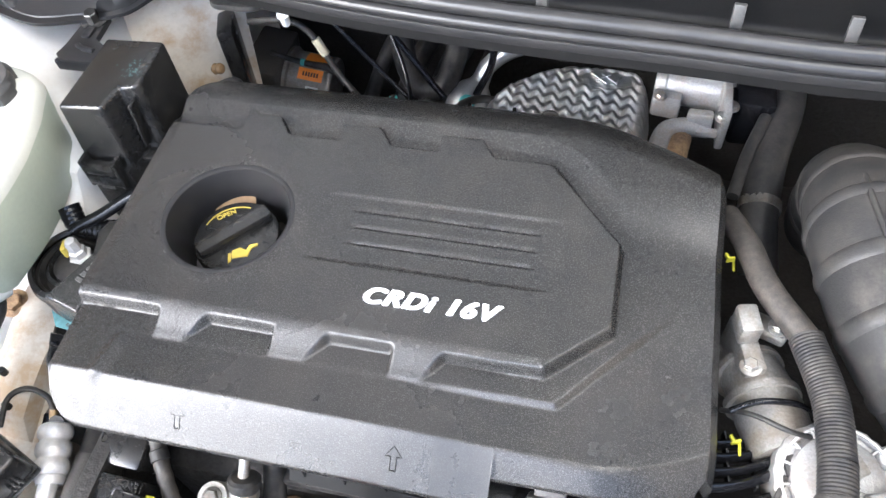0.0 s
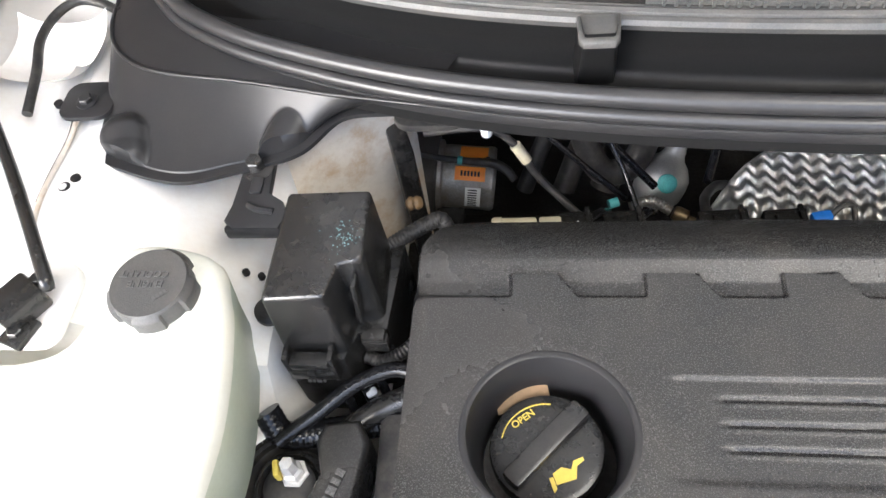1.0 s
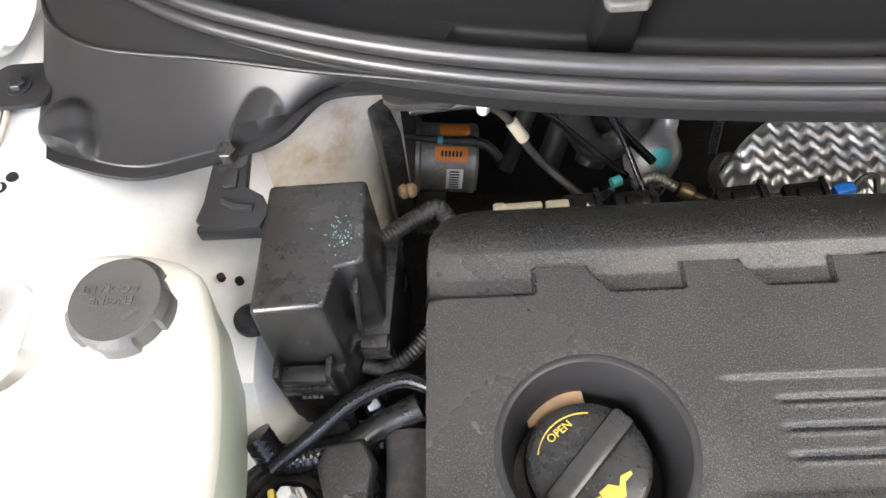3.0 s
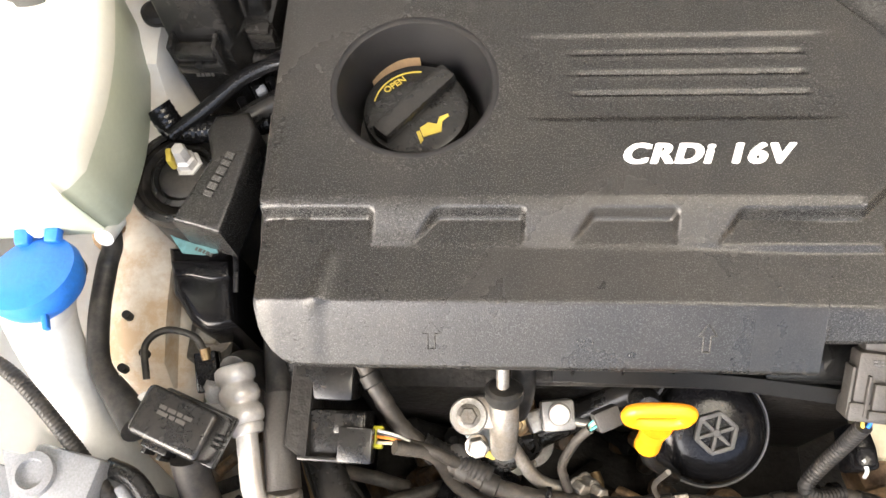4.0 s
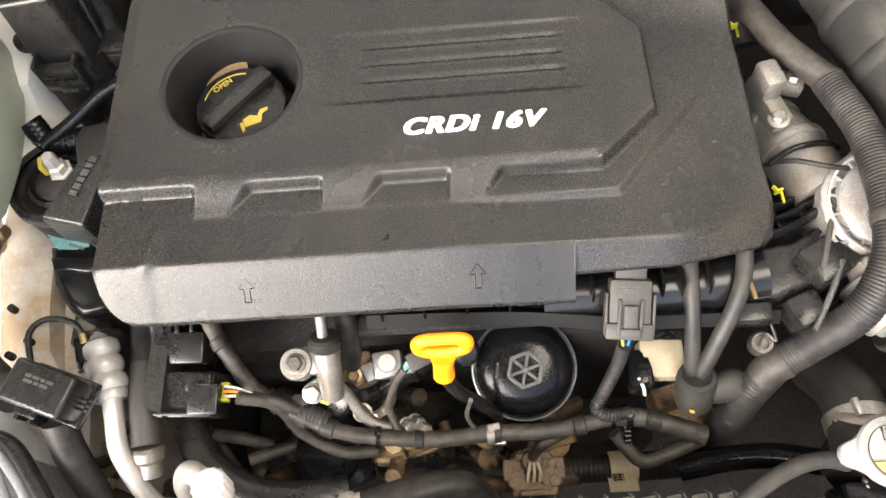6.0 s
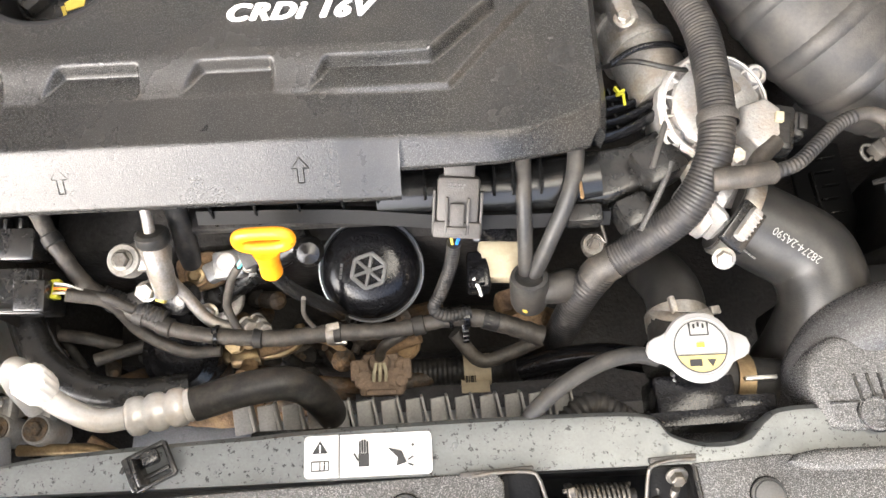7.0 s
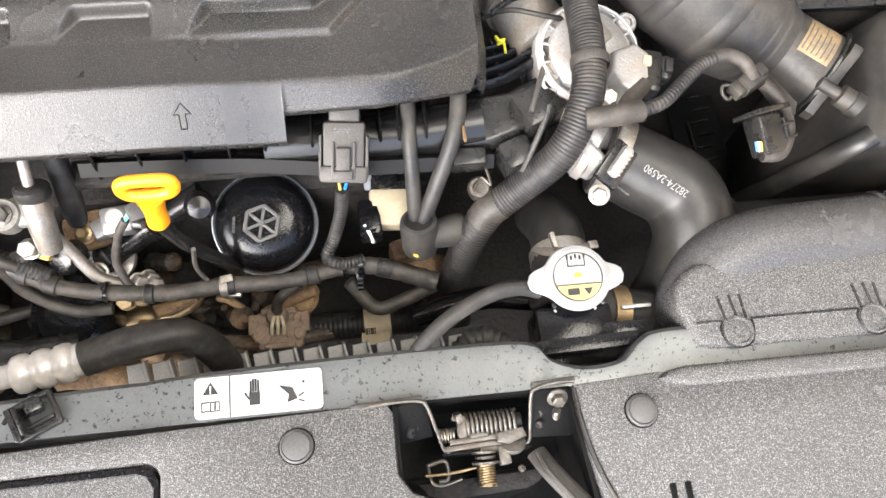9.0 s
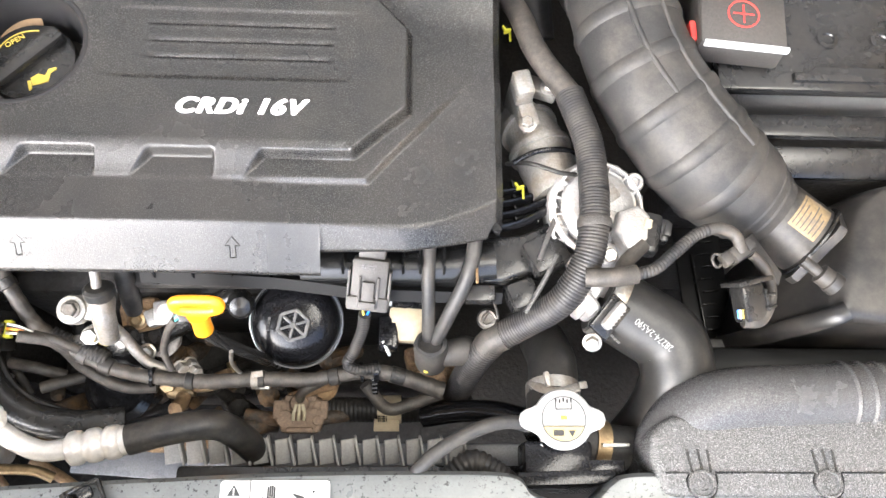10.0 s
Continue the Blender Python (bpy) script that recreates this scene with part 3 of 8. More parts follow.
wing_ob = solo("inner_wing", grid(wing, 60, 60, "inner_wing"), M_PAINT, "white painted inner wing and strut tower", kind="structure")
for hx, hy, hz, hr in ((-0.503, 0.246, 0.0145, 0.0042), (-0.509, 0.237, 0.0145, 0.0048), (-0.373, 0.199, -0.0505, 0.003), (-0.361, 0.198, -0.055, 0.003), (-0.545, 0.325, 0.02, 0.004)):
    part("hole", lathe([(hr, -0.002), (hr, 0.0018), (0.0005, 0.0012)], pose(hx, hy, hz), 16), M_DARK, wing_ob, "small dark hole")
part("seam", tube([(-0.513, 0.332, 0.0215), (-0.522, 0.318, 0.0205), (-0.520, 0.285, 0.0190), (-0.523, 0.250, 0.0175), (-0.524, 0.222, 0.0165), (-0.520, 0.195, 0.016)], 0.0022, 8), M_PRIMER, wing_ob, "sealer bead along the panel joint")
part("seam", tube([(-0.516, 0.326, 0.0210), (-0.5245, 0.312, 0.0195), (-0.5225, 0.285, 0.0180), (-0.5255, 0.250, 0.0165), (-0.5265, 0.222, 0.0155)], 0.0016, 8), M_DARK, wing_ob, "dark panel gap")
fender_cup = solo("wing_pocket", grid(lambda u, v: Vector((-0.60 + 0.085 * u, 0.335 + 0.075 * v, 0.028 + 0.030 * (abs(2 * u - 1) ** 3 + abs(2 * v - 1) ** 3) * 0.5 - 0.006)), 14, 14), M_PAINT, "white pressed pocket at the wing's edge", kind="structure")
solo("wing_cable", tube([(-0.556, 0.30, 0.034), (-0.562, 0.345, 0.040), (-0.570, 0.380, 0.044), (-0.566, 0.410, 0.046), (-0.550, 0.426, 0.048), (-0.528, 0.424, 0.046), (-0.505, 0.412, 0.044)], 0.0042, 12), M_RUBBER, "black cable looping at the wing's edge", "cable")
# Taupe in place of white paint, standing in for the background beyond the wing
solo("wing_backdrop", grid(lambda u, v: Vector((-0.60 - 0.22 * u - 0.03 * v, -0.10 + 0.75 * v, 0.060 - 0.10 * u * u)), 10, 12), M_TAUPE, "outer wing sheet coloured taupe as the background beyond the wing", kind="structure")
grom = solo("grommet", lathe([(0.012, -0.004), (0.0125, 0.002), (0.009, 0.005), (0.0, 0.0055)], pose(-0.352, 0.172, -0.066, 0, 12, 0), 24), M_RUBBER, "black rubber grommet in the inner wing", "grommet")

# stained panel between the tower and the bulkhead
def gusset(u, v):
    x = -0.345 + 0.095 * u
    y = 0.262 + 0.075 * u + 0.03 * v
    z = 0.020 - 0.20 * (1 - v) - 0.015 * u + 0.008 * math.sin(3 * u + 2 * v)
    return Vector((x, y, z))


solo("wing_gusset", grid(gusset, 10, 10), M_PRIMER, "cream-stained white body panel beside the tower", kind="structure")


def rail(u, v):
    x = -0.395 + 0.085 * u
    y = -0.30 + 0.37 * v
    z = -0.175 - 0.05 * (u - 0.2) ** 2 - 0.05 * (1 - v) + 0.01 * math.sin(9 * v + 2 * u) + (0.02 if v > 0.55 and u < 0.6 else 0)
    return Vector((x, y, z - (0.25 * (u - 0.85) / 0.15 if u > 0.85 else 0)))


rail_ob = solo("chassis_rail", grid(rail, 26, 26), M_PRIMER, "stained white chassis rail under the tank", kind="structure")

# ---- cowl ----
SEAL = [(-0.500, 0.462), (-0.448, 0.390), (-0.392, 0.348), (-0.328, 0.318), (-0.249, 0.290), (-0.172, 0.271), (-0.072, 0.255), (0.050, 0.243), (0.202, 0.2345), (0.350, 0.226), (0.55, 0.236), (0.75, 0.262)]
cowl = thing("cowl", (0.1, 0.28, 0.0), "black plastic scuttle tray below the windscreen", "scuttle", kind="structure")
tray = sweep(SEAL, [(-0.001, 0.030), (0.000, 0.052), (0.006, 0.056), (0.014, 0.052), (0.018, 0.046), (0.034, 0.044), (0.047, 0.046), (0.052, 0.052), (0.049, 0.072), (0.044, 0.098)], name="tray")
part("tray", tray, M_TRAY, cowl)
part("tray_rim", sweep(SEAL, [(0.0435, 0.096), (0.0375, 0.0985), (0.0365, 0.103), (0.0385, 0.106), (0.042, 0.1065), (0.0432, 0.1045), (0.0448, 0.1045), (0.0458, 0.1068), (0.049, 0.1078), (0.052, 0.1065)], name="rim", sharp=30), M_SHELF, cowl, "grey rim of the tray")
part("tray_shelf", sweep(SEAL, [(0.0518, 0.1062), (0.054, 0.1065)], name="shelf"), M_SHELF, cowl, "grey shelf under the windscreen")
part("line_mark", sweep([p for p in SEAL[2:5]], [(0.0335, 0.0448), (0.0345, 0.0458), (0.0355, 0.0448)], name="line"), M_SHELF, cowl)
part("line_mark", sweep([p for p in SEAL[6:10]], [(0.0335, 0.0448), (0.0345, 0.0458), (0.0355, 0.0448)], name="line"), M_SHELF, cowl)
seal_y = lambda x: float(np.interp(x, [p[0] for p in SEAL], [p[1] for p in SEAL]))
part("tray_step", joined("ts", [rbox((-0.185, 0.304, 0.047), (0.085, 0.012, 0.010), 0.002, (0, 0, -13))]), M_TRAY, cowl)
for rx in (0.090, 0.245, 0.33):
    part("rib", rbox((rx, seal_y(rx) + 0.0235, 0.068), (0.0095, 0.005, 0.034), 0.001, (-10, 0, -3)), M_SHELF, cowl, "grey upright rib")
for rx in (0.057, 0.30):
    part("seal_clip", lathe([(0.011, -0.004), (0.011, 0.002), (0.008, 0.006), (0, 0.007)], pose(rx, seal_y(rx) + 0.018, 0.055), 20), M_TRAY, cowl)
def bracket_fn(u, v):
    a = (u - 0.5) * 2
    w = 0.0165 - 0.004 * v
    edge = max(0.0, abs(a) - 0.72) / 0.28
    return Vector((-0.097 + a * w, 0.295 - 0.020 * v + 0.020 * edge ** 2 + 0.004 * (1 - v) ** 2, 0.046 + 0.066 * v))
part("cover_bracket", grid(bracket_fn, 18, 10), M_TRAY, cowl, "moulded bracket in the tray")
part("bracket_cap", prism([(-0.1075, 0.2715), (-0.0870, 0.2715), (-0.0840, 0.276), (-0.0825, 0.300), (-0.1115, 0.300), (-0.1105, 0.276)], 0.103, 0.1085, 0.0025, 3), M_SHELF, cowl, "grey bracket cap")
# square-meshed grille behind the rim
grille = []
for k in range(66):
    x = -0.055 + 0.0078 * k
    y0 = seal_y(x) + 0.053
    grille.append(rbox((x, y0 + 0.030, 0.1115), (0.0022, 0.064, 0.0035), 0, (5, 0, 0)))
rows_g = [sweep([(x, y) for x, y in SEAL if x > -0.08], [(0.0535 + 0.0078 * k, 0.1070 + 0.0007 * k), (0.0535 + 0.0078 * k, 0.1105 + 0.0007 * k), (0.0558 + 0.0078 * k, 0.1105 + 0.0007 * k), (0.0558 + 0.0078 * k, 0.1070 + 0.0007 * k)], name="bar") for k in range(9)]
part("grille", joined("grille", grille + rows_g), M_SHELF, cowl, "grey square-meshed air grille")
part("grille_well", sweep(SEAL, [(0.052, 0.1035), (0.124, 0.108)], name="well"), M_DARK, cowl)
part("solid_shelf", sweep([p for p in SEAL if p[0] < -0.04], [(0.060, 0.1075), (0.062, 0.110), (0.13, 0.1165)], name="flat"), M_SHELF, cowl, "grey flat shelf beside the grille")
part("rear_shelf", sweep(SEAL, [(0.128, 0.1165), (0.24, 0.150), (0.34, 0.18)], name="back"), M_SHELF, cowl)

seal = thing("bonnet_seal", (0.1, 0.24, 0.05), "black rubber bonnet seal with two beads along the scuttle", "seal")
bead = lambda cx, cz, r, n=14, a0=0, a1=360: [(cx + r * math.cos(radians(a0 + (a1 - a0) * k / n)), cz + r * math.sin(radians(a0 + (a1 - a0) * k / n))) for k in range(n)]
part("upper_bead", sweep(SEAL, bead(0.0085, 0.0655, 0.0072), name="bead", closed=True), M_SEAL, seal)
part("lower_bead", sweep(SEAL, bead(0.0035, 0.0535, 0.0058), name="bead", closed=True), M_SEAL, seal)
part("seal_band", sweep(SEAL, [(0.006, 0.051), (-0.0012, 0.0485), (-0.0016, 0.0475), (-0.0004, 0.0375), (0.0004, 0.0362), (0.003, 0.0362)], name="band", sharp=30), M_SEAL, seal, "flat lower band of the seal")

# end cover of the scuttle, over the strut tower
END_TOP = [(-0.512, 0.45), (-0.506, 0.395), (-0.490, 0.360), (-0.462, 0.337), (-0.425, 0.325), (-0.380, 0.317), (-0.340, 0.308), (-0.300, 0.298), (-0.260, 0.290), (-0.225, 0.283)]
END_LOW = [(-0.520, 0.400), (-0.508, 0.335), (-0.495, 0.283), (-0.463, 0.264), (-0.418, 0.252), (-0.378, 0.260), (-0.352, 0.268), (-0.325, 0.276), (-0.293, 0.303), (-0.240, 0.300)]
endc = thing("scuttle_end_cover", (-0.4, 0.3, 0.0), "black plastic scuttle end cover with moulded bolt pockets", "scuttle cover")
et = smooth_path([(x, y, 0.047) for x, y in END_TOP], 16)
el = smooth_path([(x, y, 0.010 if k < 7 else 0.022 + 0.008 * (k - 8)) for k, (x, y) in enumerate(END_LOW)], 16)
POCKETS = ((Vector((-0.468, 0.274)), Vector((-0.471, 0.286)), 0.026), (Vector((-0.338, 0.274)), Vector((-0.331, 0.294)), 0.0225))
def end_skirt(u, v):
    k = int(round(u * (len(et) - 1)))
    a, b = el[k], et[k]
    w = v ** 1.25
    q = a.lerp(b, w)
    q.z = a.z + (b.z - a.z) * (0.05 + 0.95 * v ** 1.45 if v > 0 else 0.0)
    for p, e, r_ in POCKETS:
        s = (q.xy - p).dot(e - p) / (e - p).length_squared
        d = (q.xy - p - (e - p) * min(1, max(0, s))).length
        h = 0.0085 + 0.0215 * math.sqrt(max(0.0, 1 - (d / (0.86 * r_)) ** 2)) + 0.006 * min(1, max(0, s))
        if d < r_ and v > 0:
            q.z = max(q.z, h)
    return q
part("skirt", grid(end_skirt, len(et) - 1, 40, sharp=70), M_ENDC, endc)
def end_flange(u, v):
    k = int(round(u * (len(et) - 1)))
    a = el[k]
    out = (el[min(k + 1, len(el) - 1)] - el[max(k - 1, 0)]).normalized()
    w = 0.008 * min(1, v * 1.5)
    return Vector((a.x + out.y * w, a.y - out.x * w, a.z + 0.0005 - (0.004 if v > 0.9 else 0.0)))
part("flange", grid(end_flange, len(et) - 1, 3), M_ENDC, endc)
part("top", grid(lambda u, v: et[int(round(u * (len(et) - 1)))].lerp(Vector((et[int(round(u * (len(et) - 1)))].x + 0.035, et[int(round(u * (len(et) - 1)))].y + 0.06, 0.053)), v), len(et) - 1, 4), M_ENDC, endc)
part("top_edge", tube([q for q in et[::8]], 0.0018, 8, 6), M_ENDC, endc)
part("tab", prism(rrect(-0.535, 0.300, -0.488, 0.342, 0.012), 0.024, 0.028, 0.001), M_ENDC, endc)
part("tab_bolt", hexbolt((-0.512, 0.318, 0.028), (0, 0, 1), 0.006, 0.004), M_ENDC, endc)

# bonnet stay on its pad
stay = thing("bonnet_stay", (-0.50, 0.12, 0.0), "grey bonnet stay rod in a bracket on a white pad", "stay")
part("pad", prism(rrect(-0.53, 0.100, -0.468, 0.168, 0.014), 0.004, 0.014, 0.003), M_PAINT, stay, "white rounded pad")
part("rod", tube([(-0.476, 0.135, 0.028), (-0.482, 0.150, 0.036), (-0.56, 0.262, 0.036), (-0.66, 0.40, 0.06)], 0.0052, 12), M_BLACK, stay)
part("bracket", joined("b", [rbox((-0.497, 0.126, 0.024), (0.030, 0.034, 0.018), 0.003, (0, 0, -35)), rbox((-0.493, 0.108, 0.016), (0.02, 0.024, 0.006), 0.002, (0, 0, -20))]), M_BLACK, stay)
part("bolt", hexbolt((-0.492, 0.106, 0.019), (0, 0, 1), 0.006, 0.004), M_BLACK, stay)
part("bolt", hexbolt((-0.487, 0.143, 0.026), (0, 0, 1), 0.005, 0.004), M_BLACK, stay)

# ---- left side: tank, fuse box, mount ----
tank = thing("coolant_tank", (-0.42, 0.05, -0.06), "translucent white coolant tank with a black ribbed cap", "coolant tank")
TOP = [(-0.342, -0.006), (-0.339, 0.050), (-0.346, 0.113), (-0.3535, 0.144), (-0.372, 0.176), (-0.44, 0.180), (-0.455, 0.112), (-0.50, 0.090), (-0.60, 0.085), (-0.60, -0.026), (-0.380, -0.026), (-0.354, -0.021)]
bm = bmesh.new()
c = Vector((-0.43, 0.06, 0))
lev = [(-0.092, 0.885, 0.004), (-0.086, 0.915, 0.003), (-0.045, 0.950, 0.001), (-0.010, 0.990, 0.0), (0.001, 0.970, 0.0), (0.006, 0.925, 0.0), (0.009, 0.84, 0.0)]
rows_t = []
sm = [q for q in smooth_path([(x, y, 0) for x, y in TOP] + [(*TOP[0], 0)], 5)][:-1]
for z, k, dy in lev:
    rows_t.append([bm.verts.new((c.x + (q.x - c.x) * k, c.y + (q.y - c.y) * k + dy, z + 0.012 * max(0, (q.y - 0.09) / 0.1))) for q in sm])
for k, (a, b) in enumerate(zip(rows_t, rows_t[1:])):
    for i in range(len(a)):
        j = (i + 1) % len(a)
        f = bm.faces.new((a[i], a[j], b[j], b[i]))
        f.material_index = 1 if k < 3 else 0
bm.faces.new(rows_t[-1])
bm.faces.new(rows_t[0][::-1])
bmesh.ops.recalc_face_normals(bm, faces=bm.faces[:])
body_t = from_bm("tank_body", bm, 60)
body_t.materials.append(M_TANK)
body_t.materials.append(M_TANKLOW)
part("tank_body", body_t, M_TANK, tank, "milky tank with greenish coolant showing through")
part("spout", lathe([(0.007, -0.012), (0.007, 0.012)], pose(-0.3625, -0.010, -0.088, 60, 0, 0), 16), M_NECK, tank)
wob = lambda w, z: 1 + ((0.10 if math.cos(w * 5 + 0.6) > -0.1 else 0.0) if z < 0.0125 else 0.0)
tcap = part("cap", lathe([(0.0265, -0.002), (0.0282, 0.000), (0.0284, 0.010), (0.0278, 0.0120), (0.0280, 0.0140), (0.0268, 0.0160), (0.0, 0.0170)], pose(-0.400, 0.138, 0.017, 0, 0, 0), 100, wob=wob), M_SHELF, tank, "worn black ribbed screw cap")
part("neck", lathe([(0.030, -0.02), (0.027, 0.004)], pose(-0.400, 0.138, 0.015), 32), M_TANK, tank)
part("cap_print", joined("cp", [lettering("ENGINE", 0.0072, pose(-0.388, 0.1385, 0.0342, 0, 0, 180), 0.0004, 0, 0.0002), lettering("COOLANT", 0.0072, pose(-0.386, 0.1465, 0.0342, 0, 0, 180), 0.0004, 0, 0.0002), moved(bars([[0.002] * 4], pose(-0.392, 0.124, 0.0340, 0, 0, 40), 0.0008, 0.0036, 0.0004), Matrix())]), M_CLIP, tcap, "raised words on the cap")

# main fuse box
fuse = thing("fuse_box", (-0.305, 0.17, -0.11), "tall black plastic fuse box with a front latch", "fuse box")
FT = [(-0.3275, 0.136), (-0.281, 0.136), (-0.276, 0.163), (-0.2625, 0.1635), (-0.2575, 0.167), (-0.2590, 0.226), (-0.325, 0.230)]
bm = bmesh.new()
lo = [bm.verts.new((-0.305 + (x + 0.305) * 1.06, 0.17 + (y - 0.17) * 1.04 - 0.004, -0.058)) for x, y in FT]
hi = [bm.verts.new((x, y, 0.013 + (x + 0.33) * 0.10)) for x, y in FT]
bm.faces.new(hi)
bm.faces.new(lo[::-1])
for i in range(len(FT)):
    j = (i + 1) % len(FT)
    bm.faces.new((lo[i], lo[j], hi[j], hi[i]))
bmesh.ops.recalc_face_normals(bm, faces=bm.faces[:])
bmesh.ops.bevel(bm, geom=[e for e in bm.edges if any(v in hi for v in e.verts)], offset=0.004, segments=3, profile=0.5, affect="EDGES")
part("lid", from_bm("lid", bm), M_BLACK, fuse)
part("body", prism([(-0.330, 0.126), (-0.282, 0.126), (-0.274, 0.148), (-0.252, 0.152), (-0.247, 0.230), (-0.334, 0.235)], -0.150, -0.056, 0.002, taper=0.0), M_BLACK, fuse)
latch = part("latch", joined("latch", [rbox((-0.306, 0.122, -0.052), (0.030, 0.012, 0.010), 0.002), rbox((-0.306, 0.121, -0.066), (0.034, 0.010, 0.012), 0.002), rbox((-0.323, 0.124, -0.058), (0.004, 0.014, 0.034), 0.001), rbox((-0.289, 0.124, -0.058), (0.004, 0.014, 0.034), 0.001)]), M_BLACK, fuse)
part("side_latch", joined("sl", [rbox((-0.262, 0.146, -0.055), (0.018, 0.010, 0.006), 0.0015), rbox((-0.262, 0.147, -0.068), (0.020, 0.010, 0.016), 0.002)]), M_BLACK, fuse)
part("ridge", rbox((-0.268, 0.156, -0.02), (0.004, 0.012, 0.055), 0.0015, (0, 6, 0)), M_BLACK, fuse)
part("print", bars([[0.003, 0.002, 0.004, 0.002]], pose(-0.312, 0.1155, -0.072, 75, 0, 0), 0.001, 0.003), M_TAUPE, fuse)
bkt = thing("fuse_box_bracket", (-0.36, 0.25, -0.03), "black steel bracket bolted to the strut tower", "bracket")
part("strap", moved(joined("strap", [prism([(-0.376, 0.283), (-0.352, 0.281), (-0.350, 0.248), (-0.338, 0.240), (-0.332, 0.228), (-0.337, 0.214), (-0.372, 0.214), (-0.381, 0.222), (-0.378, 0.236)], -0.014, -0.008, 0.002), rbox((-0.358, 0.2165, -0.016), (0.044, 0.006, 0.012), 0.002), rbox((-0.336, 0.222, -0.032), (0.010, 0.024, 0.044), 0.003, (0, 12, 0)), rbox((-0.361, 0.254, -0.007), (0.010, 0.016, 0.004), 0.0018), tube([(-0.364, 0.236, -0.008), (-0.356, 0.231, -0.007), (-0.343, 0.229, -0.008)], 0.003, 8)]), pose(0.007, -0.012, 0.014)), M_ENDC, bkt)
part("bolt", hexbolt((-0.3575, 0.2605, 0.006), (0, -0.1, 1), 0.0070, 0.010, 1.9), M_BLACK, bkt)

rs = random.Random(5)
flecks = []
for k in range(60):
    fx, fy = rs.gauss(-0.2745, 0.0050), rs.gauss(0.1845, 0.0060)
    fr = rs.uniform(0.0002, 0.0006)
    flecks.append(lathe([(fr, 0.0), (fr * 0.6, 0.0002), (0.0, 0.0003)], pose(fx, fy, 0.0131 + (fx + 0.33) * 0.10, 0, -5.7, 0), 7))
part("paint_flecks", joined("flecks", flecks), M_BTAG, fuse, "pale dried splash on the lid")
# engine mount
mount = thing("engine_mount", (-0.31, 0.04, -0.22), "black engine mount with a cast arm and a zinc bolt", "engine mount")
MC = (-0.324, 0.046)
part("cup", lathe([(0.040, -0.12), (0.042, -0.03), (0.0425, -0.008), (0.040, 0.0), (0.034, 0.003), (0.031, -0.006), (0.0215, -0.008), (0.020, 0.004), (0.017, 0.006), (0.0, 0.006)], pose(*MC, -0.112), 48), M_RUBBER, mount)
part("rim", lathe([(0.0425, -0.010), (0.0445, -0.004), (0.043, 0.003), (0.038, 0.005), (0.0365, 0.002)], pose(*MC, -0.108), 48, closed=False), M_BLACK, mount)
part("inner_ring", lathe([(0.026, -0.004), (0.0275, 0.004), (0.0235, 0.006), (0.022, 0.0)], pose(*MC, -0.112), 36, closed=False), M_BLACK, mount)
arm = part("arm", prism([(-0.318, -0.003), (-0.279, -0.014), (-0.268, 0.036), (-0.262, 0.074), (-0.272, 0.092), (-0.298, 0.088), (-0.303, 0.074), (-0.296, 0.050)], -0.132, -0.086, 0.005, 3), M_COVER, mount, "cast arm with moulded writing")
part("print", bars([[0.004, 0.005, 0.004, 0.006, 0.004, 0.005]], pose(-0.2925, 0.016, -0.0858, 0, 0, 70), 0.0022, 0.0070, 0.0014), M_GREYP, arm)
part("arm_tail", tube([(-0.285, 0.085, -0.10), (-0.262, 0.104, -0.10), (-0.235, 0.115, -0.095)], 0.010, 12), M_BLACK, mount)
stud = part("stud", lathe([(0.0115, 0), (0.0112, 0.0015), (0.0085, 0.002), (0.0085, 0.009), (0.0062, 0.011), (0.0062, 0.021), (0.0050, 0.024), (0, 0.0245)], pose(-0.321, 0.055, -0.106), 6), M_PIPE, mount, "zinc-plated stud and nut")
part("yellow_mark", rbox((-0.331, 0.054, -0.096), (0.005, 0.013, 0.014), 0.002, (0, 0, 15)), M_YPRINT, stud, "dab of yellow paint")
part("leg", prism([(-0.3482, 0.0046), (-0.2933, 0.0054), (-0.2793, -0.0630), (-0.3037, -0.0679), (-0.3174, -0.0606), (-0.3364, -0.0372)], -0.30, -0.150, 0.010, 4), M_GLOSS, mount, "glossy black bracket leg")
part("leg_step", prism([(-0.3414, -0.0099), (-0.2919, -0.0090), (-0.2890, -0.0244), (-0.3037, -0.0280), (-0.3199, -0.0249), (-0.3360, -0.0229)], -0.160, -0.1465, 0.004, 3), M_GLOSS, mount)
part("edge_bead", tube([(-0.2851, -0.0037, -0.1400), (-0.2826, -0.0207, -0.1420), (-0.2824, -0.0372, -0.1480)], 0.003, 8), M_GLOSS, mount)
part("blue_tag", prism([(-0.3361, 0.0040), (-0.3304, 0.0012), (-0.3127, -0.0048), (-0.2969, -0.0074), (-0.2945, -0.0118), (-0.3058, -0.0137), (-0.3229, -0.0123)], -0.1288, -0.1280, 0), M_BTAG, mount, "pale blue printed tag")
part("tag_print", bars([[0.002, 0.003, 0.002, 0.003, 0.002]], pose(-0.3130, -0.0082, -0.1279, 0, 0, -22), 0.0009, 0.0030), M_TAUPE, mount)
part("foot", prism(rrect(-0.3317, -0.0815, -0.2937, -0.0435, 0.004), -0.215, -0.188, 0.002), M_LATCH, mount)
part("foot_bolt", hexbolt((-0.3107, -0.0615, -0.188), (0, -0.1, 1), 0.0095, 0.008, 1.7), M_CASTD, mount, "zinc bolt")

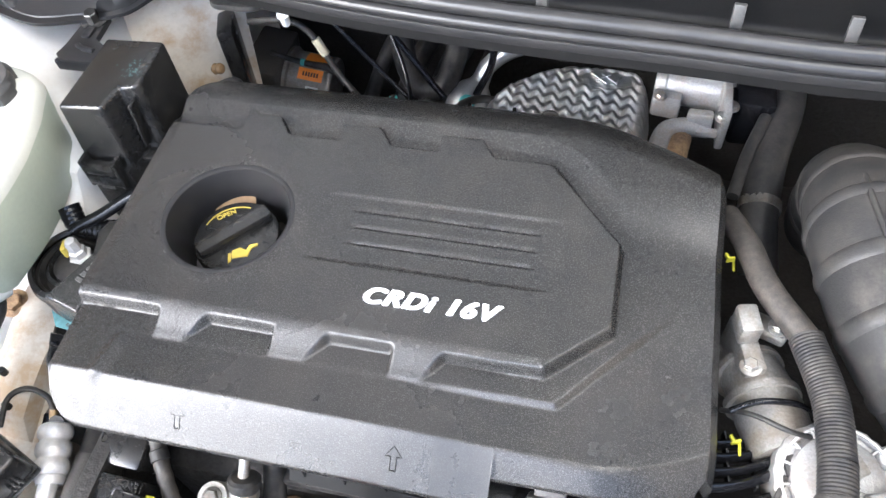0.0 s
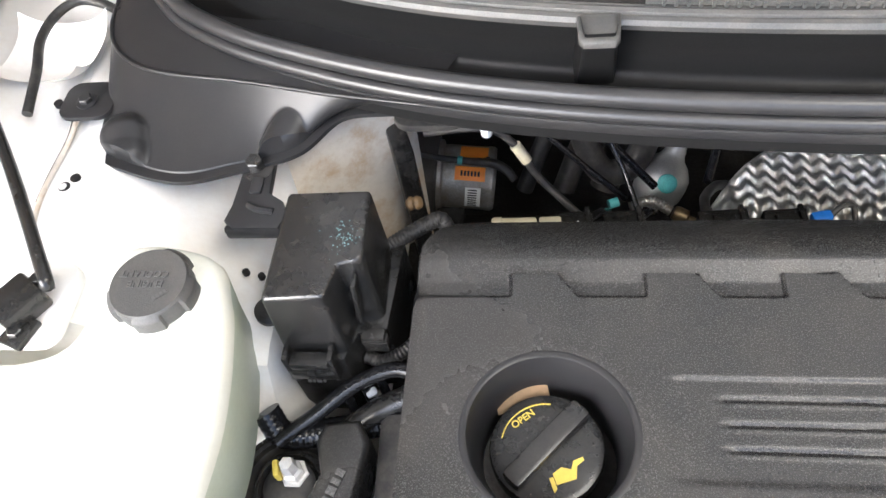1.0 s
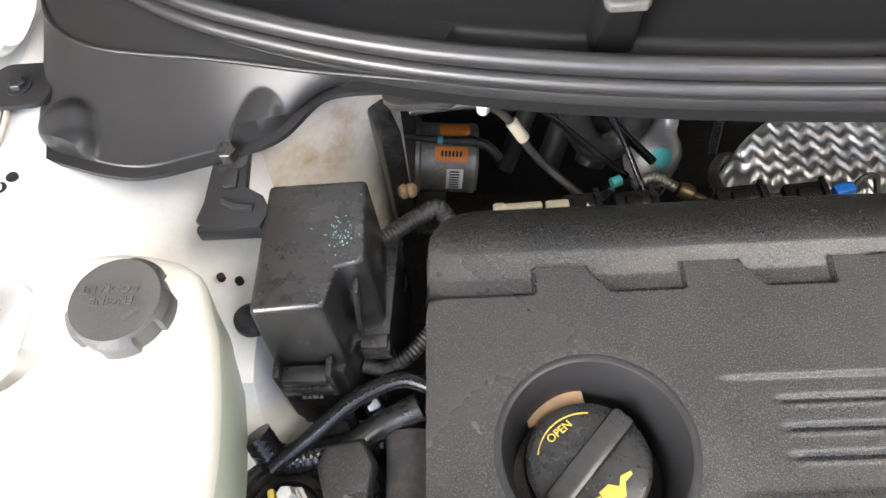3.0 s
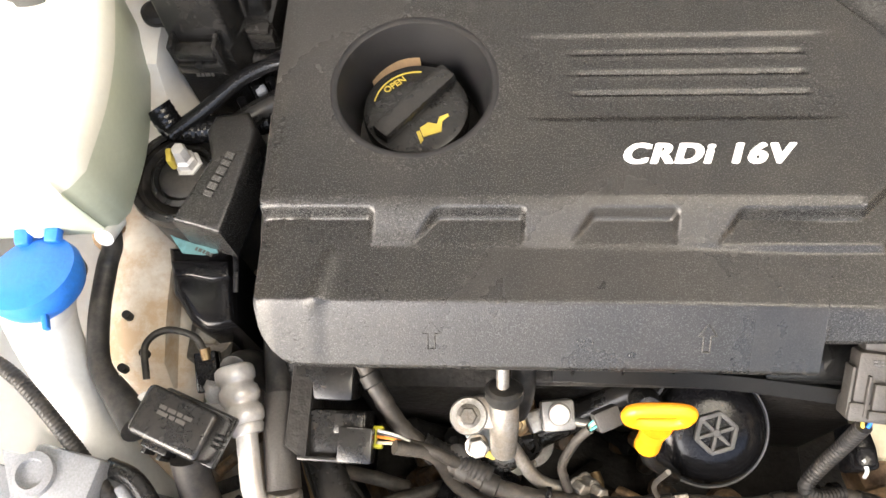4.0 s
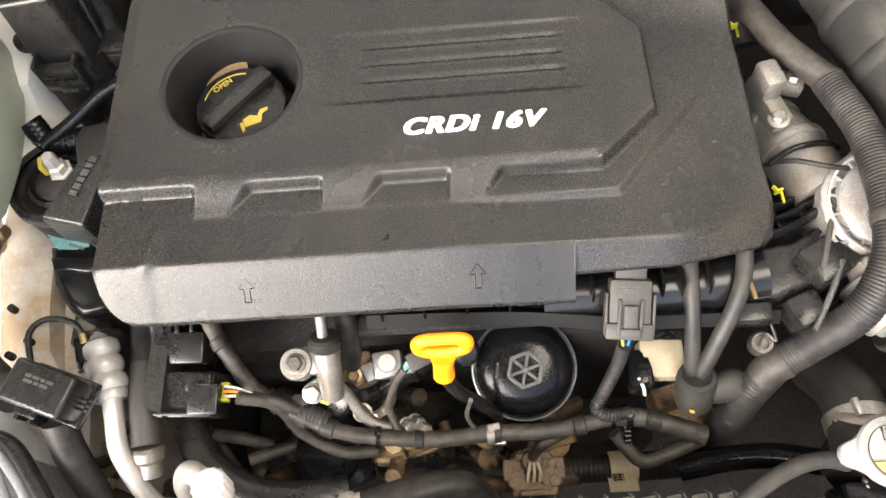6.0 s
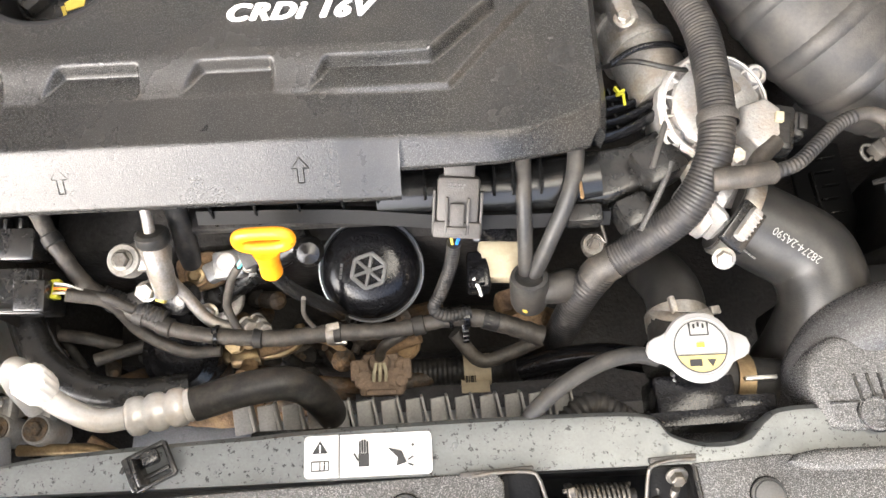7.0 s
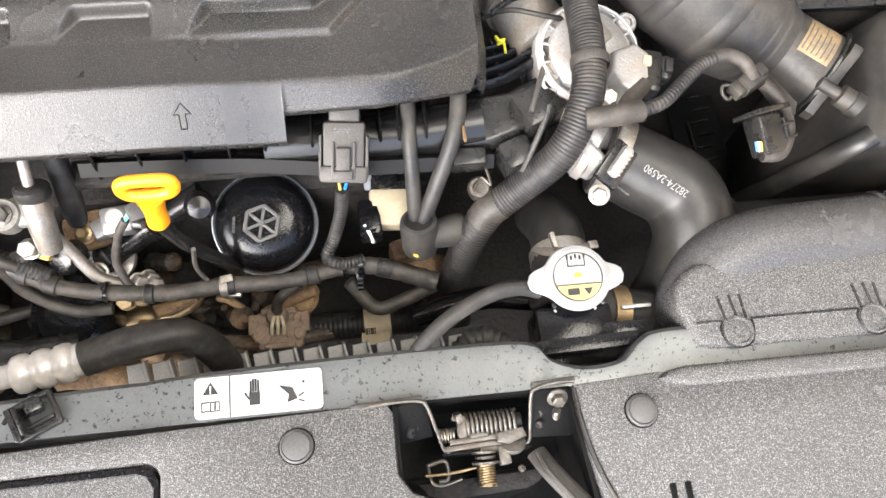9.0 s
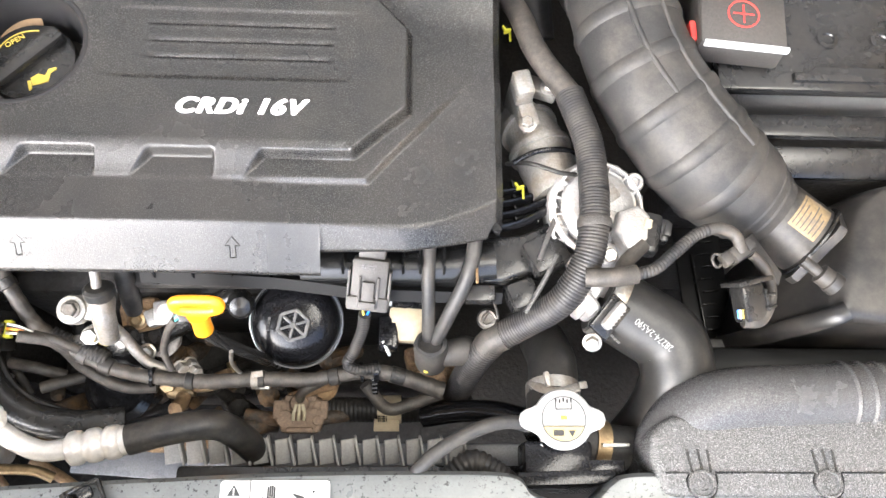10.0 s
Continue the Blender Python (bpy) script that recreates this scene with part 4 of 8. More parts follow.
# washer filler
wash = thing("washer_filler", (-0.40, -0.08, -0.25), "white washer filler neck with a bright blue cap", "washer filler")
part("neck", tube([(-0.406, -0.058, -0.084), (-0.412, -0.075, -0.110), (-0.398, -0.110, -0.135), (-0.384, -0.142, -0.155), (-0.366, -0.185, -0.20), (-0.36, -0.21, -0.28)], [0.027, 0.025, 0.0205, 0.020, 0.030, 0.036], 26), M_NECK, wash)
wcapm = aim((-0.406, -0.052, -0.078), (-0.10, 0.25, 0.97))
wc = part("cap", lathe([(0.0305, -0.016), (0.0325, -0.012), (0.0345, -0.002), (0.0325, 0.005), (0.024, 0.009), (0.012, 0.0112), (0.0, 0.0115)], wcapm, 44), M_BLUE, wash, "blue snap cap")
part("hinge", joined("h", [rbox((-0.419, -0.018, -0.073), (0.011, 0.026, 0.010), 0.003, (10, 0, 10)), rbox((-0.396, -0.015, -0.073), (0.011, 0.026, 0.010), 0.003, (10, 0, 0)), rbox((-0.4075, -0.006, -0.071), (0.034, 0.009, 0.010), 0.003)]), M_BLUE, wc)
part("tab", rbox((-0.388, -0.086, -0.078), (0.004, 0.012, 0.006), 0.001, (0, 0, 20)), M_BLUE, wc)
part("peg", lathe([(0.007, 0), (0.007, 0.007), (0.004, 0.010), (0, 0.0102)], pose(-0.4075, -0.017, -0.075), 16), M_WHITE, wc, "white peg")

hose_t = thing("tank_hose", (-0.38, -0.08, -0.15), "black coolant hose from the tank to the connector box", "hose")
part("hose", tube([(-0.3630, -0.012, -0.092), (-0.367, -0.018, -0.104), (-0.374, -0.030, -0.115), (-0.373, -0.070, -0.118), (-0.366, -0.105, -0.122), (-0.345, -0.130, -0.122), (-0.325, -0.150, -0.115)], [0.007, 0.0075, 0.0078, 0.0078, 0.008, 0.011, 0.013], 16), M_RUBBER, hose_t)
for wx, wy in ((-0.352, -0.118), (-0.322, -0.132)):
    part("white_clip", lathe([(0.008, 0), (0.009, 0.004), (0.006, 0.009), (0, 0.010)], pose(wx - 0.004, wy, -0.125), 16), M_WHITE, hose_t, "white clip")
solo("washer_hose", tube([(-0.47, -0.095, -0.085), (-0.42, -0.115, -0.095), (-0.38, -0.150, -0.105), (-0.345, -0.190, -0.12), (-0.332, -0.215, -0.14)], 0.0052, 14, ridge=(0.0004, 0.003)), M_RUBBER, "thin black ribbed hose over the filler neck", "hose")
solo("tank_side_hose", tube([(-0.345, 0.095, -0.085), (-0.332, 0.083, -0.10), (-0.300, 0.088, -0.105), (-0.262, 0.098, -0.11)], 0.0105, 16, ridge=(0.0004, 0.005)), M_GLOSS, "black hose between the tank and the engine", "hose")
solo("mount_wire", tube([(-0.335, 0.075, -0.095), (-0.310, 0.092, -0.088), (-0.275, 0.115, -0.075), (-0.245, 0.125, -0.07), (-0.22, 0.118, -0.072)], 0.0060, 12, rough=0.08), M_GLOSS, "taped black wire bundle over the engine mount", "wire")
solo("relay_wire", tube([(-0.274, 0.145, -0.09), (-0.26, 0.142, -0.09), (-0.243, 0.148, -0.085), (-0.226, 0.165, -0.08), (-0.217, 0.18, -0.075)], 0.0050, 14, ridge=(0.0006, 0.003)), M_CONDUIT, "ribbed black conduit from the fuse box", "conduit")
solo("relay_wire", tube([(-0.262, 0.229, -0.06), (-0.245, 0.238, -0.055), (-0.23, 0.246, -0.052), (-0.219, 0.25, -0.05), (-0.213, 0.245, -0.055), (-0.205, 0.236, -0.065)], 0.0062, 14, ridge=(0.0006, 0.003)), M_CONDUIT, "ribbed grey conduit behind the fuse box", "conduit")
solo("fir_clip", lathe([(0.004, 0), (0.006, 0.003), (0.0045, 0.006), (0.006, 0.009), (0.0045, 0.012), (0.0, 0.013)], aim((-0.246, 0.262, -0.045), (1, -0.1, 0.3)), 14), M_PAPER, "tan push-in wiring clip beside the fuse box", "clip")
for (x, y, z, ln) in ((-0.272, 0.120, -0.09, 0.05), (-0.262, 0.128, -0.095, 0.05), (-0.285, 0.112, -0.10, 0.04)):
    solo("fuse_lead", tube([(x, y, z), (x + 0.004, y - 0.006, z - ln / 2), (x + 0.01, y - 0.004, z - ln)], 0.004, 10), M_GLOSS, "black lead hanging under the fuse box", "wire", group="fuse box leads")
solo("white_connector", rbox((-0.268, 0.118, -0.098), (0.009, 0.007, 0.012), 0.002, (20, 0, 30)), M_LAMP, "small pale connector under the fuse box", "connector")

# things on the chassis rail
solo("rail_hole", lathe([(0.014, -0.004), (0.014, 0.004), (0.012, 0.005), (0.010, 0.002), (0, 0.002)], pose(-0.432, -0.014, -0.160, 0, 12, 0), 24), M_RUBBER, "black rubber plug in the chassis rail", "plug")
solo("rail_nut", hexbolt((-0.400, 0.016, -0.155), (0, -0.2, 1), 0.010, 0.006), M_RUST, "rusty bolt under the tank", "bolt")
for hx, hy, hz in ((-0.371, -0.055, -0.158), (-0.356, -0.083, -0.168), (-0.372, -0.095, -0.170)):
    solo("rail_dot", lathe([(0.0035, -0.002), (0.0035, 0.006), (0, 0.0062)], pose(hx, hy, hz), 12), M_INK, "small dark hole in the chassis rail", "hole", group="rail holes")
plugc = thing("earth_plug", (-0.31, -0.09, -0.21), "small black plug on a thin looping wire", "plug")
part("body", rbox((-0.306, -0.094, -0.178), (0.018, 0.032, 0.016), 0.002, (15, 0, 10)), M_GLOSS, plugc)
part("wire", tube([(-0.350, -0.104, -0.165), (-0.354, -0.078, -0.160), (-0.339, -0.066, -0.158), (-0.316, -0.070, -0.160), (-0.307, -0.082, -0.168)], 0.0028, 10), M_RUBBER, plugc)
part("cores", tube([(-0.308, -0.078, -0.166), (-0.306, -0.086, -0.170)], 0.0045, 8, 2), M_BRASS, plugc, "bare coloured cores")
part("valve", joined("v", [lathe([(0.009, 0), (0.010, 0.004), (0.010, 0.016), (0.007, 0.020)], aim((-0.300, -0.112, -0.19), (0.1, 0.5, 0.8)), 18), rbox((-0.298, -0.128, -0.195), (0.024, 0.024, 0.026), 0.004)]), M_ALU, plugc, "small aluminium valve body")

# connector box, with its cable
rel = thing("relay_box", (-0.29, -0.15, -0.13), "black plastic connector box on a cable", "relay box")
RB = pose(-0.287, -0.151, -0.098, 4, 0, -22)
bx = part("box", moved(joined("box", [rbox((0, 0, 0.002), (0.054, 0.034, 0.034), 0.004, seg=3), rbox((0, 0, -0.014), (0.057, 0.037, 0.008), 0.002)]), RB), M_BLACK, rel)
part("print", moved(bars([[0.005, 0.006, 0.004, 0.006], [0.008, 0.004, 0.007]], pose(-0.012, 0.006, 0.0192), 0.0012, 0.0026), RB), M_TAUPE, bx)
part("clip", moved(joined("c", [rbox((-0.012, -0.020, -0.010), (0.020, 0.006, 0.018), 0.001), rbox((-0.018, -0.024, -0.010), (0.003, 0.006, 0.016), 0.0006), rbox((-0.006, -0.024, -0.010), (0.003, 0.006, 0.016), 0.0006)]), RB), M_BLACK, rel)
part("side_pins", moved(joined("sp", [rbox((0.029, 0.004 * k, -0.004), (0.004, 0.002, 0.008), 0.0004) for k in (-1, 0, 1)]), RB), M_BLACK, rel)
part("cable", tube([(-0.288, -0.168, -0.118), (-0.284, -0.190, -0.138), (-0.270, -0.218, -0.160), (-0.256, -0.240, -0.178)], [0.013, 0.013, 0.012, 0.006], 14), M_CONDUIT, rel)
part("rod", tube([(-0.262, -0.230, -0.170), (-0.250, -0.246, -0.180), (-0.238, -0.258, -0.190)], 0.0045, 10), M_DIRTY, rel)

# refrigerant pipes
ac = thing("refrigerant_pipe", (-0.24, -0.18, -0.2), "bare aluminium refrigerant pipe with crimped sleeve and black hose", "pipe")
part("hose", tube([(-0.2600, -0.093, -0.230), (-0.2615, -0.094, -0.170), (-0.2635, -0.0985, -0.138), (-0.2665, -0.107, -0.1235)], 0.0118, 18), M_RUBBER, ac)
crimp = [(0.0115, 0), (0.0138, 0.002), (0.0145, 0.006), (0.0138, 0.0105), (0.0118, 0.0125), (0.0118, 0.0145), (0.0138, 0.0165), (0.0145, 0.021), (0.0138, 0.0255), (0.0118, 0.0275), (0.0118, 0.0295), (0.0138, 0.0315), (0.0145, 0.036), (0.0138, 0.0405), (0.0115, 0.0425), (0.0125, 0.0445), (0.0105, 0.050)]
part("crimp", lathe(crimp, aim((-0.267, -0.104, -0.122), (0.30, -0.92, -0.15)), 28, sharp=60), M_PIPE, ac)
part("pipe", tube([(-0.253, -0.150, -0.129), (-0.250, -0.165, -0.132), (-0.245, -0.190, -0.138), (-0.233, -0.214, -0.155), (-0.224, -0.229, -0.178)], 0.0078, 16), M_PIPE, ac)
ac2 = thing("refrigerant_hose", (-0.1, -0.24, -0.2), "aluminium refrigerant pipe with a white valve cap and a black hose", "pipe")
part("pipe", tube([(-0.190, -0.232, -0.175), (-0.190, -0.218, -0.140), (-0.176, -0.213, -0.117), (-0.150, -0.236, -0.118), (-0.118, -0.252, -0.125), (-0.092, -0.250, -0.128)], [0.0085] * 6, 18), M_PIPE, ac2)
part("crimp", lathe(crimp, aim((-0.095, -0.251, -0.128), (1, 0.17, 0.0)), 28, sharp=60), M_PIPE, ac2)
part("hose", tube([(-0.048, -0.2435, -0.128), (-0.010, -0.234, -0.128), (0.022, -0.230, -0.138), (0.040, -0.240, -0.170), (0.042, -0.25, -0.25)], 0.0128, 20), M_RUBBER, ac2)
vc = part("valve_cap", lathe([(0.0115, -0.004), (0.0128, 0.0), (0.0130, 0.016), (0.0118, 0.018), (0.0095, 0.019), (0.006, 0.0185), (0, 0.0185)], aim((-0.154, -0.230, -0.112), (-0.1, 0.25, 1)), 60, wob=lambda w, z: 1 + (0.045 * math.cos(w * 15) if -0.001 < z < 0.017 else 0)), M_WHITE, ac2, "white ribbed valve cap")

ring = thing("pipe_flange", (-0.2, -0.24, -0.24), "grimy bolted pipe flanges of the refrigerant pipes", "flange")
for fx, fy in ((-0.224, -0.238), (-0.192, -0.240)):
    fl = part("flange", joined("fl", [lathe([(0.0125, -0.03), (0.0125, 0.004), (0.011, 0.006), (0, 0.006)], pose(fx, fy - 0.008, -0.19), 24), rbox((fx, fy + 0.006, -0.192), (0.020, 0.026, 0.014), 0.004)]), M_ALU, ring)
    part("bolt", hexbolt((fx, fy - 0.008, -0.184), (0, 0, 1), 0.0065, 0.005), M_DIRTY, fl)
solo("refrigerant_line", tube([(-0.212, -0.262, -0.20), (-0.18, -0.263, -0.198), (-0.152, -0.264, -0.198), (-0.136, -0.270, -0.205)], 0.0048, 12), M_BRASS, "thin bare pipe behind the lock panel", "pipe")
solo("sleeve_hose", joined("sh", [tube([(-0.248, -0.030, -0.14), (-0.240, -0.085, -0.14), (-0.234, -0.120, -0.14)], 0.0115, 16)]), M_RUBBER, "black hose beside the timing cover", "hose")
solo("hose_sleeve", tube([(-0.234, -0.120, -0.14), (-0.231, -0.150, -0.14), (-0.226, -0.186, -0.145)], 0.0125, 18), M_TAUPE, "grey metal hose sleeve beside the timing cover", "sleeve")
solo("sleeve_end", lathe([(0.0105, 0), (0.013, 0.003), (0.013, 0.010), (0.010, 0.013), (0.010, 0.024)], aim((-0.226, -0.186, -0.145), (0.05, -0.85, -0.5)), 18), M_CASTD, "tan metal hose end", "hose end")
rr2 = random.Random(9)
for k in range(26):
    p = Vector((rr2.uniform(-0.31, -0.17), rr2.uniform(-0.265, -0.16), rr2.uniform(-0.27, -0.215)))
    q = p + Vector((rr2.uniform(-0.05, 0.05), rr2.uniform(-0.05, 0.05), rr2.uniform(-0.03, 0.01)))
    solo("grimy_rod", tube([p, (p + q) / 2 + Vector((0, 0, rr2.uniform(-0.006, 0.008))), q], rr2.uniform(0.003, 0.009), 10), rr2.choice((M_DARK, M_DIRTY, M_RUBBER, M_DARK, M_RUST)), "grimy pipe deep in the bay by the headlamp", "pipe", group="deep pipes")

sens = thing("pipe_sensor", (-0.24, -0.27, -0.2), "round black bush in a square steel bracket", "bush")
part("bracket", rbox((-0.229, -0.277, -0.172), (0.047, 0.042, 0.022), 0.003, (10, 0, 3)), M_LAMP, sens)
part("body", lathe([(0.0195, -0.006), (0.0200, 0.006), (0.0185, 0.010), (0.0160, 0.010), (0.0150, 0.004), (0.0125, 0.003), (0.0110, 0.007), (0.0085, 0.009), (0.0060, 0.008), (0.0055, 0.012), (0, 0.012)], aim((-0.229, -0.268, -0.160), (0, 0.1, 1)), 40), M_BLACK, sens)

# headlamp housing
lamp = thing("headlamp_housing", (-0.34, -0.25, -0.2), "grey plastic back of the headlamp with moulded ribs", "headlamp")
def lamp_top(u, v):
    a = Vector((-0.43, -0.165, -0.130)).lerp(Vector((-0.322, -0.184, -0.128)), u)
    b = Vector((-0.36, -0.340, -0.150)).lerp(Vector((-0.236, -0.305, -0.140)), u)
    q = a.lerp(b, v)
    q.z += 0.010 * math.sin(math.pi * v) * math.sin(math.pi * min(1, u * 1.1)) - 0.02 * max(0, v - 0.55)
    return q
part("housing", grid(lamp_top, 26, 26), M_LAMP, lamp)
part("shell", prism([(-0.46, -0.170), (-0.325, -0.189), (-0.240, -0.306), (-0.26, -0.40), (-0.46, -0.40)], -0.30, -0.150, 0.004), M_LAMP, lamp)
for k in range(5):
    u = 0.30 + 0.145 * k
    part("rib", tube([lamp_top(u, 0.14) + Vector((0, 0, 0.0)), lamp_top(u, 0.30) + Vector((0, 0, 0.002)), lamp_top(u + 0.01, 0.46) + Vector((0, 0, 0.001))], 0.0042, 10, flat=0.8), M_LAMP, lamp)
part("edge", tube([(-0.345, -0.176, -0.122), (-0.322, -0.186, -0.120), (-0.300, -0.212, -0.120), (-0.272, -0.252, -0.122), (-0.246, -0.292, -0.128), (-0.215, -0.306, -0.135)], 0.0068, 12), M_BLACK, lamp)
part("edge_step", tube([(-0.334, -0.190, -0.122), (-0.312, -0.214, -0.121), (-0.285, -0.254, -0.124), (-0.258, -0.296, -0.130)], 0.004, 10), M_LAMP, lamp)
plate = part("cap_plate", prism(rrect(-0.338, -0.297, -0.272, -0.256, 0.020), -0.150, -0.126, 0.003), M_LAMP, lamp, "rounded bulb cover plate")
part("boss", lathe([(0.021, 0), (0.020, 0.006), (0.0165, 0.007), (0.0155, 0.003), (0.0095, 0.003), (0.0085, 0.009), (0.005, 0.010), (0, 0.0095)], pose(-0.2935, -0.2755, -0.126) @ Matrix.Diagonal((0.85, 0.85, 1, 1)), 32), M_LAMP, plate)
for dy in (-0.015, 0.0, 0.015):
    part("grip", rbox((-0.330, -0.2765 + dy, -0.1250), (0.036, 0.0028, 0.006), 0.001, (0, 0, -4)), M_LAMP, plate)
part("hex_screw", hexbolt((-0.2935, -0.2755, -0.1190), (0, 0, 1), 0.0042, 0.004, 1.2), M_CLIP, plate)
for sx, sy in ((-0.346, -0.2714), (-0.345, -0.2992), (-0.352, -0.250)):
    part("screw_point", lathe([(0.0062, -0.02), (0.0062, 0.0), (0.0050, 0.001), (0.0028, 0.001), (0.0026, -0.004), (0, -0.004)], pose(sx, sy, -0.124), 18), M_LAMP, lamp)
for k, (bx, by, ln, an) in enumerate(((-0.358, -0.262, 0.040, -8), (-0.352, -0.286, 0.030, -8), (-0.358, -0.236, 0.050, -4))):
    part("web", rbox((bx, by, -0.131), (ln, 0.0024, 0.012), 0.0008, (0, 0, an)), M_LAMP, lamp)
part("bracket", joined("br", [rbox((-0.368, -0.185, -0.112), (0.05, 0.034, 0.02), 0.004, (0, 0, -12)), lathe([(0.016, 0), (0.015, 0.008), (0.010, 0.009), (0.009, 0.005), (0, 0.005)], pose(-0.385, -0.185, -0.106), 24)]), M_LAMP, lamp)
part("screw_lug", joined("sl", [lathe([(0.008, -0.01), (0.008, 0.006), (0.005, 0.007), (0.0045, 0.003), (0, 0.003)], pose(-0.372, -0.262, -0.130), 18), rbox((-0.385, -0.285, -0.14), (0.03, 0.03, 0.02), 0.003)]), M_LAMP, lamp)

# ---- front: slam panel, covers, latch ----
slam = thing("slam_panel", (0.2, -0.29, -0.1), "silver painted bonnet lock panel spotted with dirt", "front panel", kind="structure")
ZS = -0.063
bk = [(-0.205, -0.312), (-0.19, -0.300), (-0.165, -0.2915), (-0.12, -0.283), (0.0, -0.2765), (0.10, -0.2725), (0.20, -0.2715), (0.262, -0.2735), (0.278, -0.2865), (0.300, -0.2935), (0.325, -0.291), (0.340, -0.279), (0.354, -0.2735), (0.40, -0.2725), (0.60, -0.270), (0.80, -0.28)]
def slam_fn(u, v):
    p = SLAMP[min(int(u * (len(SLAMP) - 1) + 0.5), len(SLAMP) - 1)]
    prof = ((0.0, -0.030), (0.0, -0.004), (0.003, -0.0005), (0.010, 0.0), (0.016, -0.001), (0.0315, -0.001), (0.0325, -0.020))
    o, z = prof[int(round(v * 6))]
    dip = -0.004 * math.exp(-((p.x - 0.012) / 0.010) ** 2)
    return Vector((p.x, min(p.y - o, p.y - o) if o < 0.02 else -0.2745 - o, ZS + z + dip))
SLAMP = smooth_path([(x, y, 0) for x, y in bk], 8)
part("panel", grid(slam_fn, len(SLAMP) - 1, 6), M_SILVER, slam)
sticker = thing("warning_label", (0.086, -0.291, -0.06), "white warning label with black symbols on the lock panel", "label")
part("paper", prism(rrect(0.0455, -0.3045, 0.126, -0.2785, 0.003), ZS - 0.0005, ZS + 0.0006, 0), M_STICKER, sticker)
part("amber_field", prism(rrect(0.0465, -0.3035, 0.067, -0.2795, 0.0025), ZS + 0.0005, ZS + 0.0009, 0), M_STICKER, sticker, "white field of the label")
part("warning_triangle", prism([(0.0505, -0.2895), (0.0605, -0.2895), (0.0555, -0.2815)], ZS + 0.0008, ZS + 0.0012, 0), M_INK, sticker)
part("book_mark", joined("bk", [rbox((0.0555 + sx * 0.0054, -0.2972, ZS + 0.001), (0.0006, 0.0056, 0.0006), 0) for sx in (-1, 0, 1)] + [rbox((0.0555, -0.2972 + sy * 0.0028, ZS + 0.001), (0.0112, 0.0007, 0.0006), 0) for sy in (-1, 1)] + [rbox((0.0583, -0.2978, ZS + 0.001), (0.001, 0.003, 0.0006), 0), rbox((0.0583, -0.2955, ZS + 0.001), (0.001, 0.001, 0.0006), 0)]), M_INK, sticker)
part("exclamation", joined("ex", [rbox((0.0555, -0.2858, ZS + 0.0014), (0.0009, 0.0034, 0.0004), 0), rbox((0.0555, -0.2885, ZS + 0.0014), (0.0009, 0.0009, 0.0004), 0)]), M_STICKER, sticker)
part("divider", rbox((0.0675, -0.2915, ZS + 0.001), (0.0005, 0.026, 0.0004), 0), M_INK, sticker)
glove = [rbox((0.083, -0.2945, ZS + 0.001), (0.0065, 0.008, 0.0005), 0)] + [rbox((0.0806 + 0.0016 * k, -0.287 + 0.001 * (k in (1, 2)), ZS + 0.001), (0.0011, 0.008, 0.0005), 0) for k in range(4)] + [rbox((0.0782, -0.2925, ZS + 0.001), (0.0012, 0.0052, 0.0005), 0, (0, 0, 32))]
part("palm_mark", joined("pm", glove), M_INK, sticker, "black symbol")
part("fan_mark", joined("fm", [prism([(0.098, -0.2875), (0.107, -0.290), (0.110, -0.297), (0.1035, -0.299), (0.1045, -0.294)], ZS + 0.0008, ZS + 0.0012, 0), rbox((0.1125, -0.2945, ZS + 0.001), (0.004, 0.001, 0.0005), 0, (0, 0, 30)), rbox((0.1125, -0.2985, ZS + 0.001), (0.004, 0.001, 0.0005), 0, (0, 0, -20)), lathe([(0.001, 0.0008), (0.0, 0.0012)], pose(0.114, -0.2865, ZS), 12)]), M_INK, sticker, "black symbol")

def front_cover(name, outline, label):
    ob = prism(outline, ZS - 0.014, ZS + 0.0015, 0.003, 2)
    return solo(name, ob, M_FRONT, label, "panel")
cov_l = front_cover("radiator_cover", [(-0.42, -0.318), (-0.07, -0.3125), (0.0, -0.3095), (0.08, -0.3075), (0.150, -0.3055), (0.166, -0.306), (0.170, -0.312), (0.170, -0.350), (0.178, -0.362), (0.20, -0.372), (0.20, -0.52), (0.0245, -0.52)] + circle((0.0145, -0.338), 0.010, 7, 0, 90) + [(-0.42, -0.333)], "dark grey grained plastic radiator cover with painted-in glints")
cov_r = front_cover("radiator_cover", [(0.288, -0.3055), (0.350, -0.3025), (0.362, -0.312), (0.52, -0.310), (0.85, -0.315), (0.85, -0.52), (0.33, -0.52), (0.300, -0.40), (0.292, -0.35)], "dark grey grained plastic radiator cover with painted-in glints and a raised fold")
part("fold", prism([(0.346, -0.3080), (0.352, -0.3035), (0.366, -0.3010), (0.80, -0.3035), (0.80, -0.3180), (0.366, -0.3145), (0.354, -0.3125)], ZS - 0.006, ZS + 0.0080, 0.0045, 4), M_FRONT, cov_r, "raised fold")
part("recess", prism([(-0.42, -0.331), (0.026, -0.326), (0.026, -0.52), (-0.42, -0.52)], ZS - 0.024, ZS - 0.0125, 0), M_FRONT, cov_l, "sunken floor of the cover")
part("recess_wall", prism([(-0.42, -0.3345), (0.012, -0.3295), (0.020, -0.3325), (0.0235, -0.340), (0.0235, -0.52), (0.0205, -0.52), (0.0205, -0.343), (0.016, -0.3355), (0.010, -0.3330), (-0.42, -0.3380)], ZS - 0.0130, ZS - 0.0015, 0), M_GLOSS, cov_l, "smooth black wall of the sunken part")
